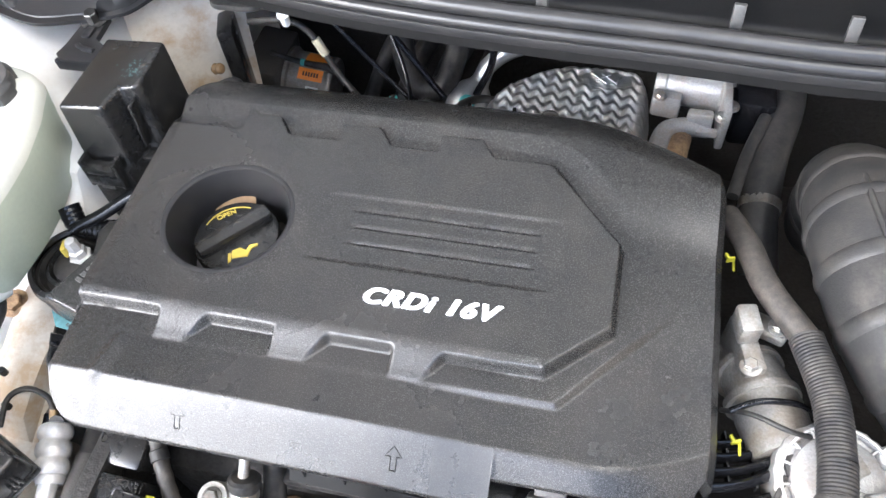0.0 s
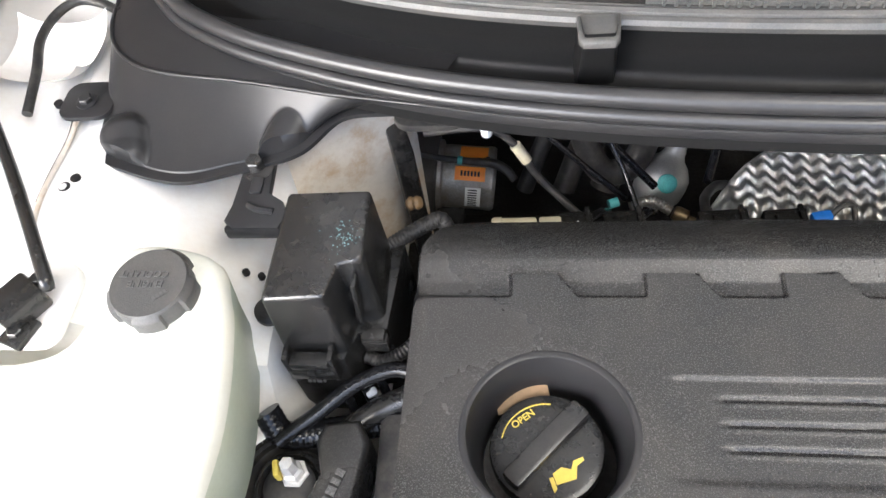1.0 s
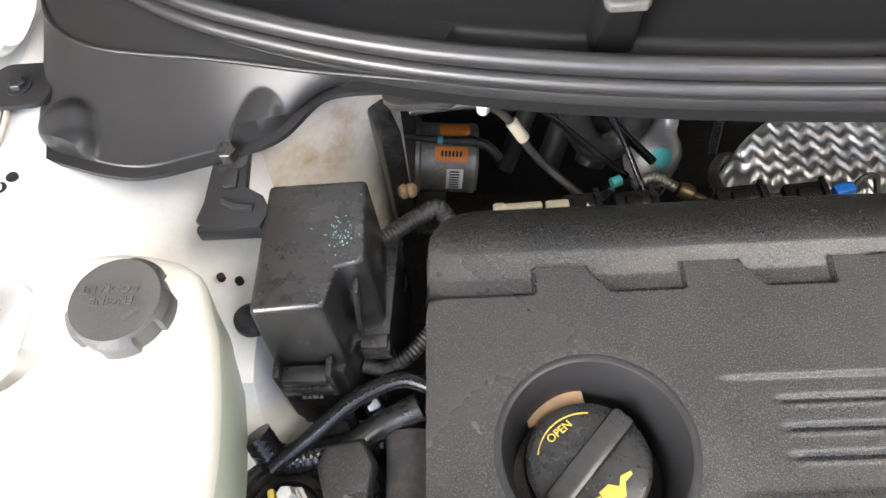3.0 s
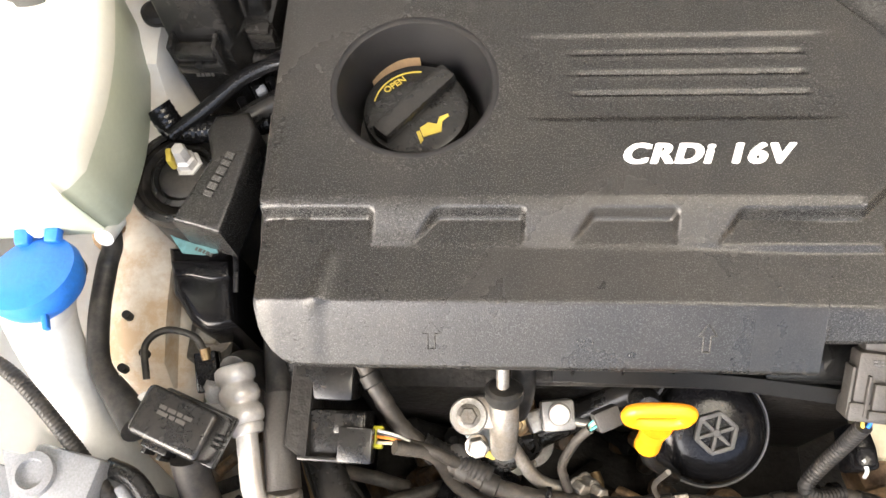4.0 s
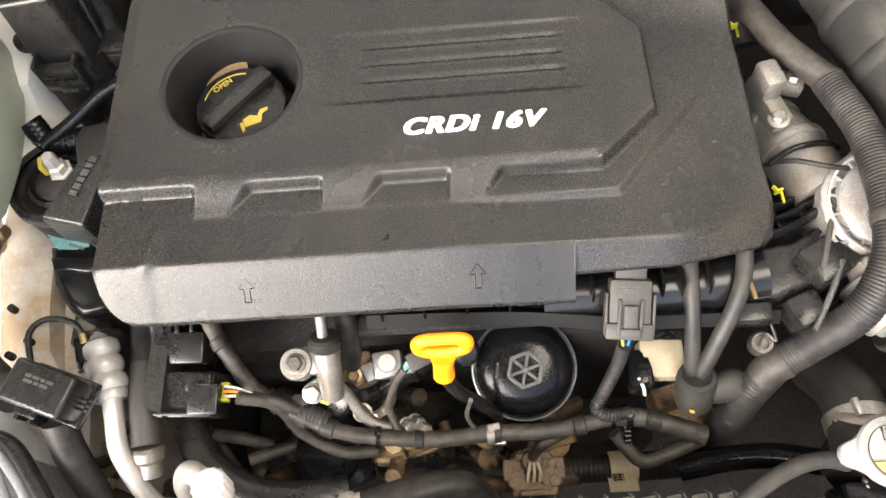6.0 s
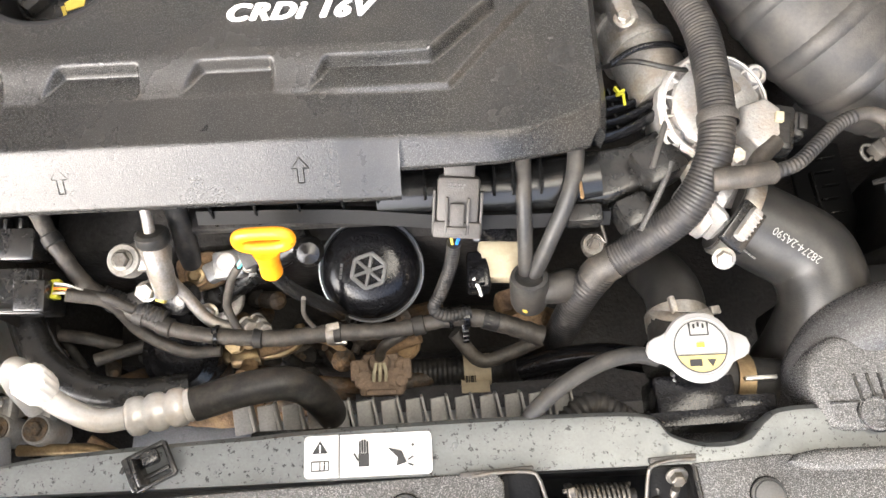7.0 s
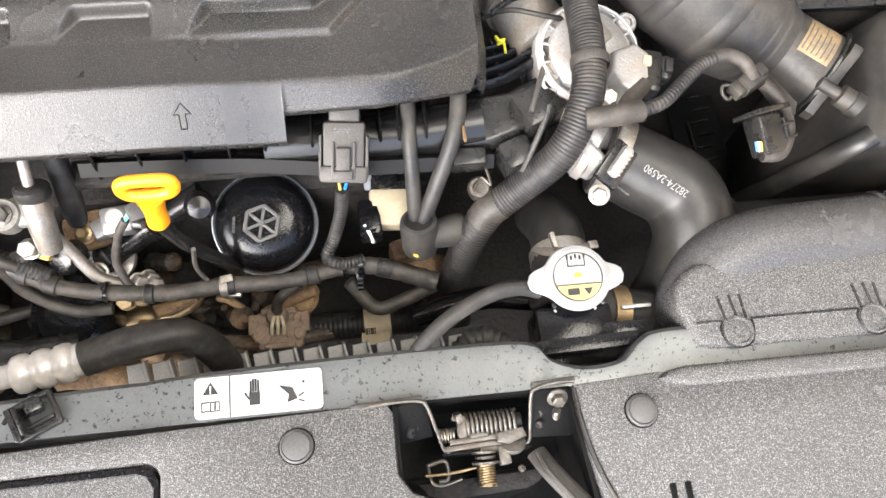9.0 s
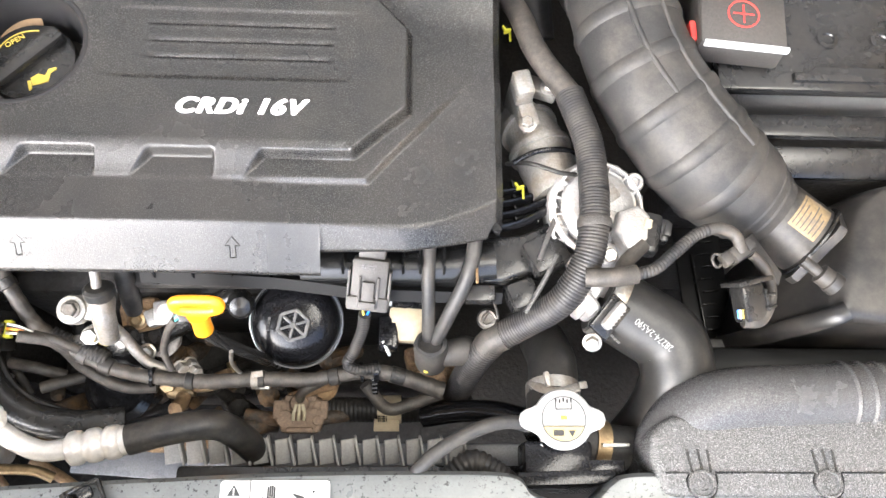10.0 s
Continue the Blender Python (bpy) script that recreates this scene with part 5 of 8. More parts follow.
clip_me = lathe([(0.0100, -0.001), (0.0106, 0.0012), (0.0104, 0.0028), (0.0094, 0.0036), (0.0086, 0.0030), (0.0084, 0.0042), (0.006, 0.0050), (0.0, 0.0052)], Matrix(), 32)
for px, py in ((0.108, -0.327), (0.331, -0.327)):
    o = solo("push_clip", moved(clip_me, pose(px, py, ZS + 0.001)), M_CLIP, "round grey plastic push clip in the radiator cover", "clip", group="radiator cover clips")
    # Dark ring painted for the shade in the gap round the clip
    part("shadow_gap", lathe([(0.0102, 0.0004), (0.0106, 0.0008), (0.0113, 0.0008), (0.0115, 0.0004)], pose(px, py, ZS + 0.001), 32, closed=False), M_WELL, o, "shade of the gap round the clip, put on as a dark ring")
stop = thing("bonnet_buffer", (-0.051, -0.292, -0.06), "small black clip on the lock panel", "clip")
BM = pose(-0.0500, -0.2925, ZS, 0, 0, 25)
part("frame", moved(joined("f", [rbox((0, -0.0105, 0.0030), (0.026, 0.0030, 0.0050), 0.001), rbox((0, 0.0105, 0.0030), (0.026, 0.0030, 0.0050), 0.001), rbox((0.0125, 0, 0.0030), (0.0030, 0.022, 0.0050), 0.001), rbox((-0.0125, 0, 0.0040), (0.0040, 0.022, 0.0080), 0.001)]), BM), M_BLACK, stop)
part("wedge", moved(joined("w", [rbox((0.003, 0.0035, 0.0085), (0.011, 0.008, 0.010), 0.002, (0, 14, 0)), rbox((-0.005, -0.002, 0.0105), (0.0025, 0.018, 0.012), 0.0008, (0, -12, 0)), rbox((0.002, -0.0055, 0.0045), (0.018, 0.003, 0.004), 0.001)]), BM), M_BLACK, stop)
part("barb", moved(rbox((-0.0155, 0.006, 0.0045), (0.006, 0.0025, 0.002), 0.0005, (0, 0, 40)), BM), M_BLACK, stop)
for k in range(2):
    # Black bars carry the shade inside the slots
    part("slot", rbox((0.342 + k * 0.010, -0.380, ZS + 0.0015), (0.004, 0.012, 0.002), 0.0005), M_WELL, cov_r, "short slot with its shade put on as black")

latch_t = thing("bonnet_latch", (0.23, -0.34, -0.12), "steel bonnet latch with springs in an opening", "latch")
# Linings, frame and skid near-black: the opening's shade is put into their colour
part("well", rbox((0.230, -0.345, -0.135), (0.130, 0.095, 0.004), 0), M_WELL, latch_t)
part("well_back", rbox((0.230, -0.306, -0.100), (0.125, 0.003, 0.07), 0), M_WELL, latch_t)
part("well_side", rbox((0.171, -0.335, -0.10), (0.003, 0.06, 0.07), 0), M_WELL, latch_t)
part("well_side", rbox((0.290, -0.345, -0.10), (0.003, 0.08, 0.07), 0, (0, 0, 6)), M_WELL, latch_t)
for side, pts in ((0, [(0.150, -0.3075, ZS + 0.001), (0.166, -0.306, ZS + 0.002), (0.186, -0.3065, ZS + 0.002), (0.192, -0.311, ZS), (0.198, -0.328, ZS - 0.012), (0.204, -0.339, ZS - 0.020), (0.225, -0.339, ZS - 0.021)]), (1, [(0.290, -0.3035, ZS + 0.001), (0.278, -0.3035, ZS + 0.002), (0.264, -0.306, ZS + 0.002), (0.260, -0.311, ZS), (0.259, -0.328, ZS - 0.012), (0.257, -0.338, ZS - 0.020), (0.240, -0.339, ZS - 0.021)])):
    part("frame_edge", tube(pts, 0.0013, 8), M_LATCH, latch_t)
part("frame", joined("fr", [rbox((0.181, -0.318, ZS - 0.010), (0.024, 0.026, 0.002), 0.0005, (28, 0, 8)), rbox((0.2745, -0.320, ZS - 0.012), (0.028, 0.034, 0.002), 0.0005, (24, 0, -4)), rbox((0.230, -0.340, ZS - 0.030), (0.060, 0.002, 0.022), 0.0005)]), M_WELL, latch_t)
part("brow", rbox((0.166, -0.3055, ZS + 0.0008), (0.046, 0.0035, 0.0024), 0.001, (0, 0, 3)), M_TAUPE, latch_t)
part("brow", rbox((0.276, -0.3025, ZS + 0.0008), (0.030, 0.0035, 0.0024), 0.001, (0, 0, 3)), M_TAUPE, latch_t)
coil = [(0.217 + 0.034 * k / 88, -0.323 + 0.0078 * math.cos(k * math.pi / 4), -0.080 + 0.0078 * math.sin(k * math.pi / 4)) for k in range(89)]
part("spring", tube(coil, 0.0012, 6, 1), M_LATCH, latch_t)
part("spring_core", tube([(0.214, -0.323, -0.080), (0.234, -0.323, -0.080), (0.254, -0.323, -0.080)], 0.0050, 12), M_DARK, latch_t)
coil1 = [(0.198 + 0.012 * k / 48, -0.328 + 0.0042 * math.cos(k * math.pi / 4), -0.083 + 0.0042 * math.sin(k * math.pi / 4)) for k in range(49)]
part("spring", tube(coil1, 0.0008, 6, 1), M_STEEL, latch_t)
coil2 = [(0.2285 + 0.0056 * math.cos(k * math.pi / 4), -0.3490 - 0.0135 * k / 64, -0.090 + 0.0056 * math.sin(k * math.pi / 4)) for k in range(65)]
part("spring", tube(coil2, 0.0008, 6, 1), M_BRASS, latch_t)
for cz, cy, cw, cx in ((-0.078, -0.3325, 0.046, 0.228), (-0.080, -0.3365, 0.040, 0.222), (-0.082, -0.3385, 0.030, 0.240)):
    part("claw", rbox((cx, cy, cz), (cw, 0.0036, 0.003), 0.0007, (0, 0, 2)), M_LATCH, latch_t)
part("spring_seat", joined("ss", [rbox((0.214, -0.3245, -0.078), (0.006, 0.014, 0.010), 0.0012), rbox((0.212, -0.3185, -0.075), (0.009, 0.003, 0.006), 0.0008), rbox((0.2245, -0.3305, -0.0755), (0.012, 0.003, 0.004), 0.0008)]), M_LATCH, latch_t)
part("plate_screw", hexbolt((0.252, -0.3535, -0.088), (0, -0.3, 0.95), 0.0016, 0.003), M_LATCH, latch_t)
for px, py, pr in ((0.181, -0.3245, 0.0040), (0.186, -0.3215, 0.0028), (0.2665, -0.3205, 0.0034), (0.2655, -0.3275, 0.0030)):
    part("rivet", lathe([(pr, -0.003), (pr, 0.0), (pr * 0.75, 0.0012), (pr * 0.3, 0.0014), (pr * 0.3, 0.0006), (0, 0.0006)], aim((px, py, -0.076), (0.5 if px < 0.2 else -0.5, -0.4, 0.7)), 14), M_DARK, latch_t)
part("wire_cage", tube([(0.190, -0.3455, -0.089), (0.2015, -0.3440, -0.087), (0.2025, -0.3550, -0.089), (0.1965, -0.3565, -0.089)], 0.0013, 8), M_LATCH, latch_t)
for wy, wr in ((-0.3405, 0.0090), (-0.3440, 0.0070), (-0.3475, 0.0095)):
    part("washer", lathe([(0, -0.0009), (wr, -0.0009), (wr, 0.0009), (0, 0.0009)], aim((0.2285, wy, -0.086), (0, 1, 0.15)), 20), M_LATCH, latch_t)
part("wire_hook", tube([(0.188, -0.352, -0.090), (0.205, -0.352, -0.088), (0.222, -0.350, -0.088)], 0.0011, 6), M_BRASS, latch_t)
part("wire_hook", tube([(0.190, -0.345, -0.088), (0.192, -0.356, -0.092), (0.199, -0.359, -0.092), (0.212, -0.356, -0.092)], 0.0011, 6), M_STEEL, latch_t)
part("bolt", hexbolt((0.2775, -0.3125, -0.064), (0, -0.75, 0.66), 0.0046, 0.005, 1.5), M_LATCH, latch_t)
part("screw_thread", tube([(0.2775, -0.320, -0.070), (0.2775, -0.326, -0.082)], 0.0024, 10, 4, ridge=(0.0005, 0.0014)), M_LATCH, latch_t)
part("block", rbox((0.2405, -0.3440, -0.083), (0.0075, 0.013, 0.010), 0.0012, (0, 0, 4)), M_LATCH, latch_t)
part("base_plate", prism([(0.184, -0.356), (0.272, -0.354), (0.268, -0.362), (0.258, -0.366), (0.205, -0.368), (0.190, -0.364)], -0.116, -0.113, 0.0008), M_DARK, latch_t)
part("catch", prism([(0.236, -0.330), (0.254, -0.328), (0.256, -0.334), (0.244, -0.338), (0.236, -0.336)], -0.077, -0.074, 0.0006), M_LATCH, latch_t)
part("pivot", lathe([(0.007, -0.004), (0.009, 0.0), (0.0085, 0.002), (0.004, 0.003), (0, 0.003)], aim((0.247, -0.337, -0.081), (0, 0.5, 0.85)), 20), M_LATCH, latch_t)
part("stop_tab", rbox((0.212, -0.318, -0.074), (0.005, 0.006, 0.014), 0.001, (15, 0, 10)), M_LATCH, latch_t)
part("lever", joined("lv", [tube([(0.262, -0.345, -0.082), (0.268, -0.358, -0.072), (0.283, -0.378, -0.068), (0.31, -0.41, -0.068)], 0.0068, 12, flat=0.5), tube([(0.262, -0.345, -0.076), (0.266, -0.359, -0.066), (0.281, -0.380, -0.062), (0.307, -0.412, -0.062)], 0.0018, 8)]), M_TAUPE, latch_t, "grey plastic release lever")
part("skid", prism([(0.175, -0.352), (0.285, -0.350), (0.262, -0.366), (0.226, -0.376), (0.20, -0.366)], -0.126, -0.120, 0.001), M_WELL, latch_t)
solo("opening_trim", tube([(0.2885, -0.308, ZS + 0.001), (0.2905, -0.33, ZS + 0.001), (0.296, -0.356, ZS + 0.001), (0.305, -0.38, ZS + 0.001), (0.32, -0.41, ZS + 0.001)], 0.0018, 8), M_BLACK, "black edge trim of the latch opening", "trim")

# resonator and intake snorkel
res = thing("intake_resonator", (0.45, -0.24, -0.1), "grey grained plastic air intake duct with painted-in glints and moulded ribs", "air duct")
part("plate", prism([(0.3695, -0.262), (0.3715, -0.246), (0.379, -0.236), (0.390, -0.230), (0.60, -0.228), (0.60, -0.2925), (0.388, -0.2910), (0.3795, -0.2885), (0.3745, -0.277)], ZS - 0.03, ZS + 0.004, 0.006, 4), M_FRONT, res)
part("duct", tube([(0.384, -0.272, -0.118), (0.393, -0.250, -0.099), (0.412, -0.2285, -0.083), (0.445, -0.2175, -0.075), (0.515, -0.2135, -0.0735), (0.62, -0.2095, -0.0755)], [0.018, 0.024, 0.027, 0.0275, 0.027, 0.027], 32, 8), M_SNORKEL, res)
for k in range(3):
    part("joint_rib", lathe([(0.0272, 0), (0.0292, 0.002), (0.0272, 0.004)], aim((0.535 + 0.014 * k, -0.2125, -0.0738), (1, 0.04, 0)), 32, closed=False), M_SNORKEL, res)
ZP = ZS + 0.0042
for bx in (0.4075, 0.5065):
    part("screw_boss", lathe([(0.0108, 0), (0.0105, 0.0022), (0.0090, 0.0026), (0.0082, 0.0012), (0.0050, 0.0018), (0.0046, 0.0012), (0.0036, 0.0012), (0.0032, 0.0024), (0, 0.0026)], pose(bx, -0.2815, ZS + 0.004), 32), M_FRONT, res)
    for d0, d1, y0 in ((-0.0095, -0.0068, -0.2560), (-0.0012, 0.0015, -0.2555), (0.0065, 0.0078, -0.2560)):
        part("rib", tube([(bx + d0, y0, ZP), (bx + (d0 + d1) / 2, (y0 - 0.273) / 2, ZP), (bx + d1, -0.273, ZP)], 0.0010, 8, 3), M_BLACK, res)
    part("boss_line", tube([(bx - 0.0095, -0.2735, ZP), (bx - 0.0118, -0.2800, ZP), (bx - 0.0085, -0.2895, ZP), (bx, -0.2925, ZP), (bx + 0.0085, -0.2895, ZP), (bx + 0.0118, -0.2800, ZP), (bx + 0.0112, -0.2730, ZP)], 0.0007, 6, 5), M_BLACK, res)
for x0, x1 in ((0.3797, 0.3975), (0.4190, 0.4965), (0.5180, 0.5900)):
    part("step_line", tube([(x0, -0.2732, ZP), ((x0 + x1) / 2, -0.2733, ZP), (x1, -0.2735, ZP)], 0.0008, 6, 3), M_BLACK, res)

# ---- engine front: filter, dipstick, manifold, wires ----
block = thing("engine_block", (0.0, 0.0, -0.4), "grimy dark engine block under the cover", "engine")
part("head", rbox((0.02, 0.06, -0.11), (0.40, 0.26, 0.10), 0.012), M_DARK, block)
part("crankcase", rbox((0.02, 0.02, -0.30), (0.42, 0.26, 0.28), 0.015), M_DARK, block)
part("timing_cover", prism([(-0.222, -0.16), (-0.205, -0.17), (-0.205, 0.17), (-0.222, 0.17)], -0.42, -0.115, 0.004), M_DARK, block)
part("front_casting", rbox((-0.06, -0.125, -0.37), (0.26, 0.10, 0.12), 0.012), M_DARK, block)
part("front_casting", rbox((0.12, -0.11, -0.43), (0.20, 0.10, 0.12), 0.012), M_DARK, block)
rr = random.Random(4)
for k in range(46):
    bx, by, bz = rr.uniform(-0.17, 0.11), rr.uniform(-0.215, -0.12), rr.uniform(-0.31, -0.24)
    part("boss", lathe([(0.008, -0.05), (rr.uniform(0.005, 0.012), 0.0), (0.004, 0.006), (0, 0.006)], aim((bx, by, bz), (rr.uniform(-1, 1), rr.uniform(-1, 0.2), 1.0)), 10), rr.choice((M_DIRTY, M_DARK, M_DARK, M_DIRTY)), block)
belt = solo("accessory_belt", tube([(-0.245, 0.10, -0.10), (-0.243, -0.02, -0.12), (-0.225, -0.10, -0.16), (-0.20, -0.19, -0.22), (-0.12, -0.225, -0.25)], 0.014, 10, flat=0.35), M_RUBBER, "black belt cover strip beside the engine", "belt")
pully = thing("pulley", (-0.085, -0.185, -0.25), "dark grimy round pump body", "pump")
part("drum", lathe([(0.030, -0.04), (0.034, -0.01), (0.034, 0.0), (0.026, 0.006), (0.022, 0.002), (0.012, 0.004), (0, 0.004)], aim((-0.088, -0.187, -0.205), (-0.1, -0.3, 1)), 36), M_GLOSS, pully)

filt = thing("oil_filter_housing", (0.08, -0.135, -0.22), "glossy black round oil filter cap with a hexagon and spokes", "oil filter")
FM = aim((0.0785, -0.131, -0.172), (0.0, -0.38, 1))
part("base", lathe([(0.034, -0.05), (0.040, -0.010), (0.0435, -0.006), (0.0445, -0.002), (0.0440, 0.001), (0.0425, 0.0015), (0.0418, -0.002), (0.040, -0.002)], FM, 56), M_LAMP, filt)
fc = part("cap", lathe([(0.0412, -0.002), (0.0410, 0.004), (0.0385, 0.010), (0.032, 0.0150), (0.021, 0.0178), (0.0, 0.0182)], FM, 56), M_GLOSS, filt)
hexa = [(0.0158 * math.cos(math.pi * k / 3 + 0.3), 0.0158 * math.sin(math.pi * k / 3 + 0.3)) for k in range(6)]
hx = part("hexagon", prism(hexa, 0.014, 0.0195, 0.0008, 1, m=FM), M_GLOSS, fc, "moulded black hexagon")
for k in range(6):
    w = math.pi * (k + 0.5) / 3 + 0.3
    part("rim", moved(rbox((0.0, 0.0, 0.0), (0.0032, 0.0156, 0.0052), 0.0007), FM @ pose(0.0126 * math.cos(w), 0.0126 * math.sin(w), 0.0212, 0, 0, math.degrees(w))), M_CLIP, hx)
    w = math.pi * k / 3 + 0.3
    part("spoke", moved(rbox((0.0, 0.0, 0.0), (0.0125, 0.0027, 0.0042), 0.0006), FM @ pose(0.0075 * math.cos(w), 0.0075 * math.sin(w), 0.0208, 0, 0, math.degrees(w))), M_CLIP, hx)
part("hub", lathe([(0.0030, 0.019), (0.0030, 0.0232), (0.0022, 0.0238), (0, 0.0238)], FM, 16), M_CLIP, hx)
part("print", bars([[0.003, 0.002, 0.003, 0.003]], FM @ pose(-0.024, -0.006, 0.0170, 0, -14, 80), 0.0008, 0.0022), M_TAUPE, fc)

dip = thing("dipstick", (0.02, -0.15, -0.1), "bright yellow oil dipstick loop", "dipstick")
DD = Vector((-0.04, -0.30, -0.95)).normalized()
LC = Vector((0.0180, -0.1490, -0.0480))
ring_pts = []
for k in range(25):
    w = 2 * math.pi * k / 24
    cw, sw = math.cos(w), math.sin(w)
    wide = 0.0172 - 0.0030 * max(0.0, sw)
    ring_pts.append(LC + Vector((wide * math.copysign(abs(cw) ** 0.55, cw), 0, 0)) + DD * (0.0074 * math.copysign(abs(sw) ** 0.6, sw)))
part("loop", tube(ring_pts, 0.0050, 14, 3, flat=0.85), M_YELLOW, dip)
part("stem", tube([LC + DD * 0.0095, LC + DD * 0.015, LC + DD * 0.023, LC + DD * 0.030, LC + DD * 0.036, LC + DD * 0.040], [0.0100, 0.0088, 0.0075, 0.0078, 0.0080, 0.0055], 22), M_YELLOW, dip)
part("guide_tube", tube([(0.0165, -0.160, -0.085), (0.026, -0.163, -0.12), (0.050, -0.166, -0.17), (0.06, -0.16, -0.24)], 0.0055, 12), M_BLACK, dip)
solo("dipstick_bracket", joined("db", [tube([(0.034, -0.172, -0.11), (0.030, -0.178, -0.14), (0.042, -0.188, -0.165), (0.052, -0.190, -0.165)], 0.0018, 8), rbox((0.052, -0.190, -0.166), (0.014, 0.010, 0.006), 0.001)]), M_STEEL, "bent wire bracket beside the oil filter", "bracket")

# intake manifold under the cover's front edge
man = thing("intake_manifold", (0.12, -0.09, -0.1), "black plastic intake manifold with ribs", "intake manifold")
part("plenum", tube([(0.093, -0.101, -0.090), (0.13, -0.101, -0.089), (0.20, -0.101, -0.088), (0.256, -0.097, -0.085)], 0.0205, 24), M_PLEN, man)
part("ledge", joined("ledge", [rbox((0.10, -0.106, -0.108), (0.31, 0.022, 0.010), 0.003)]), M_DARK, man)
part("cable_channel", tube([(-0.040, -0.112, -0.087), (-0.008, -0.1128, -0.087), (0.030, -0.1140, -0.087), (0.075, -0.1165, -0.087), (0.110, -0.1205, -0.087), (0.145, -0.1245, -0.087), (0.187, -0.1260, -0.087), (0.262, -0.127, -0.087)], 0.0072, 4, flat=1.2), M_TRAY, man, "long black cable channel")
for rx in (-0.028, 0.004, 0.036, 0.068, 0.094, 0.128, 0.178, 0.192, 0.212, 0.2385):
    part("rib", rbox((rx, -0.098, -0.080), (0.0024, 0.034, 0.036), 0.0006, (-14, 0, 0)), M_PLEN, man)
part("plenum_end", prism([(0.238, -0.118), (0.236, -0.080), (0.280, -0.074), (0.312, -0.058), (0.312, -0.080), (0.290, -0.108), (0.262, -0.118)], -0.115, -0.076, 0.005, 3), M_BLACK, man)
for k in range(4):
    part("runner", tube([(0.235, -0.072 + 0.013 * k, -0.080 - 0.004 * k), (0.275, -0.066 + 0.012 * k, -0.076 - 0.004 * k), (0.305, -0.052 + 0.010 * k, -0.070 - 0.004 * k), (0.318, -0.040 + 0.009 * k, -0.068)], 0.0035, 8, flat=2.0), M_GLOSS, man)
    for q in range(3):
        part("runner_rib", rbox((0.258 + 0.018 * q, -0.063 + 0.0125 * k + 0.003 * q, -0.083 - 0.004 * k), (0.0018, 0.010, 0.010), 0.0004, (0, 0, 15)), M_BLACK, man)
part("elbow", joined("elbow", [rbox((0.298, -0.094, -0.076), (0.034, 0.030, 0.030), 0.004, (0, 0, 28)), rbox((0.279, -0.128, -0.084), (0.026, 0.024, 0.026), 0.005, (0, 0, 22))]), M_BLACK, man)
part("end_shelf", rbox((0.243, -0.127, -0.085), (0.026, 0.014, 0.016), 0.002), M_BLACK, man)
part("clip", joined("cp", [rbox((0.313, -0.050, -0.060), (0.012, 0.016, 0.010), 0.002, (0, 0, 25)), rbox((0.300, -0.080, -0.060), (0.004, 0.050, 0.004), 0.001, (0, 0, -22))]), M_TAUPE, man)
part("tie", rbox((0.2385, -0.106, -0.0625), (0.0022, 0.038, 0.003), 0.0005, (-14, 0, 0)), M_PAPER, man, "pale cable tie")
part("hose_end", lathe([(0.009, -0.01), (0.0095, 0.004), (0.0075, 0.008), (0.005, 0.008), (0.0045, 0.004), (0.0, 0.004)], aim((0.252, -0.143, -0.105), (-0.2, -0.2, 1)), 20), M_LATCH, man)
part("spring_clip", tube([(0.246, -0.148, -0.094), (0.252, -0.139, -0.092), (0.259, -0.145, -0.094), (0.256, -0.133, -0.088)], 0.0012, 6), M_LATCH, man)
solo("cover_screw", lathe([(0.006, 0), (0.006, 0.002), (0, 0.004)], pose(0.188, -0.086, -0.052), 16), M_WHITE, "white clip under the cover's edge", "clip")

plug = thing("sensor_plug", (0.15, -0.125, -0.09), "grey-brown plastic sensor plug on a ribbed lead", "plug")
PM = pose(0.151, -0.124, -0.062, 32, 0, -6)
for sx in (-1, 1):
    part("side_rib", moved(rbox((0.0165 * sx, -0.004, 0.002), (0.002, 0.030, 0.012), 0.0005), PM), M_TAUPE, plug)
    part("guide_rib", moved(rbox((0.0075 * sx, -0.006, 0.0088), (0.0022, 0.026, 0.004), 0.0006), PM), M_TAUPE, plug)
part("body", moved(joined("pb", [rbox((0, 0.004, 0), (0.030, 0.034, 0.016), 0.003), rbox((0, -0.016, 0), (0.034, 0.012, 0.020), 0.002), rbox((0, 0.026, -0.002), (0.022, 0.014, 0.012), 0.002)]), PM), M_TAUPE, plug)
part("lock_tab", moved(joined("lt", [rbox((0, -0.008, 0.010), (0.010, 0.022, 0.004), 0.001), rbox((0, -0.016, 0.012), (0.014, 0.006, 0.004), 0.001)]), PM), M_TAUPE, plug)
part("print", bars([[0.003, 0.002, 0.003, 0.002], [0.004, 0.003, 0.002]], PM @ pose(-0.007, 0.016, 0.0085), 0.0008, 0.0014), M_GREYP, plug)
part("wire", tube([(0.145, -0.141, -0.072), (0.146, -0.147, -0.078)], 0.0013, 6), M_YPRINT, plug)
part("wire", tube([(0.152, -0.141, -0.072), (0.149, -0.147, -0.078)], 0.0013, 6), M_BLUE, plug)
part("lead", tube([(0.147, -0.146, -0.078), (0.144, -0.154, -0.105), (0.136, -0.166, -0.132), (0.130, -0.176, -0.140), (0.140, -0.181, -0.145), (0.158, -0.178, -0.150)], 0.0048, 12, ridge=(0.0005, 0.0030)), M_CONDUIT, plug)

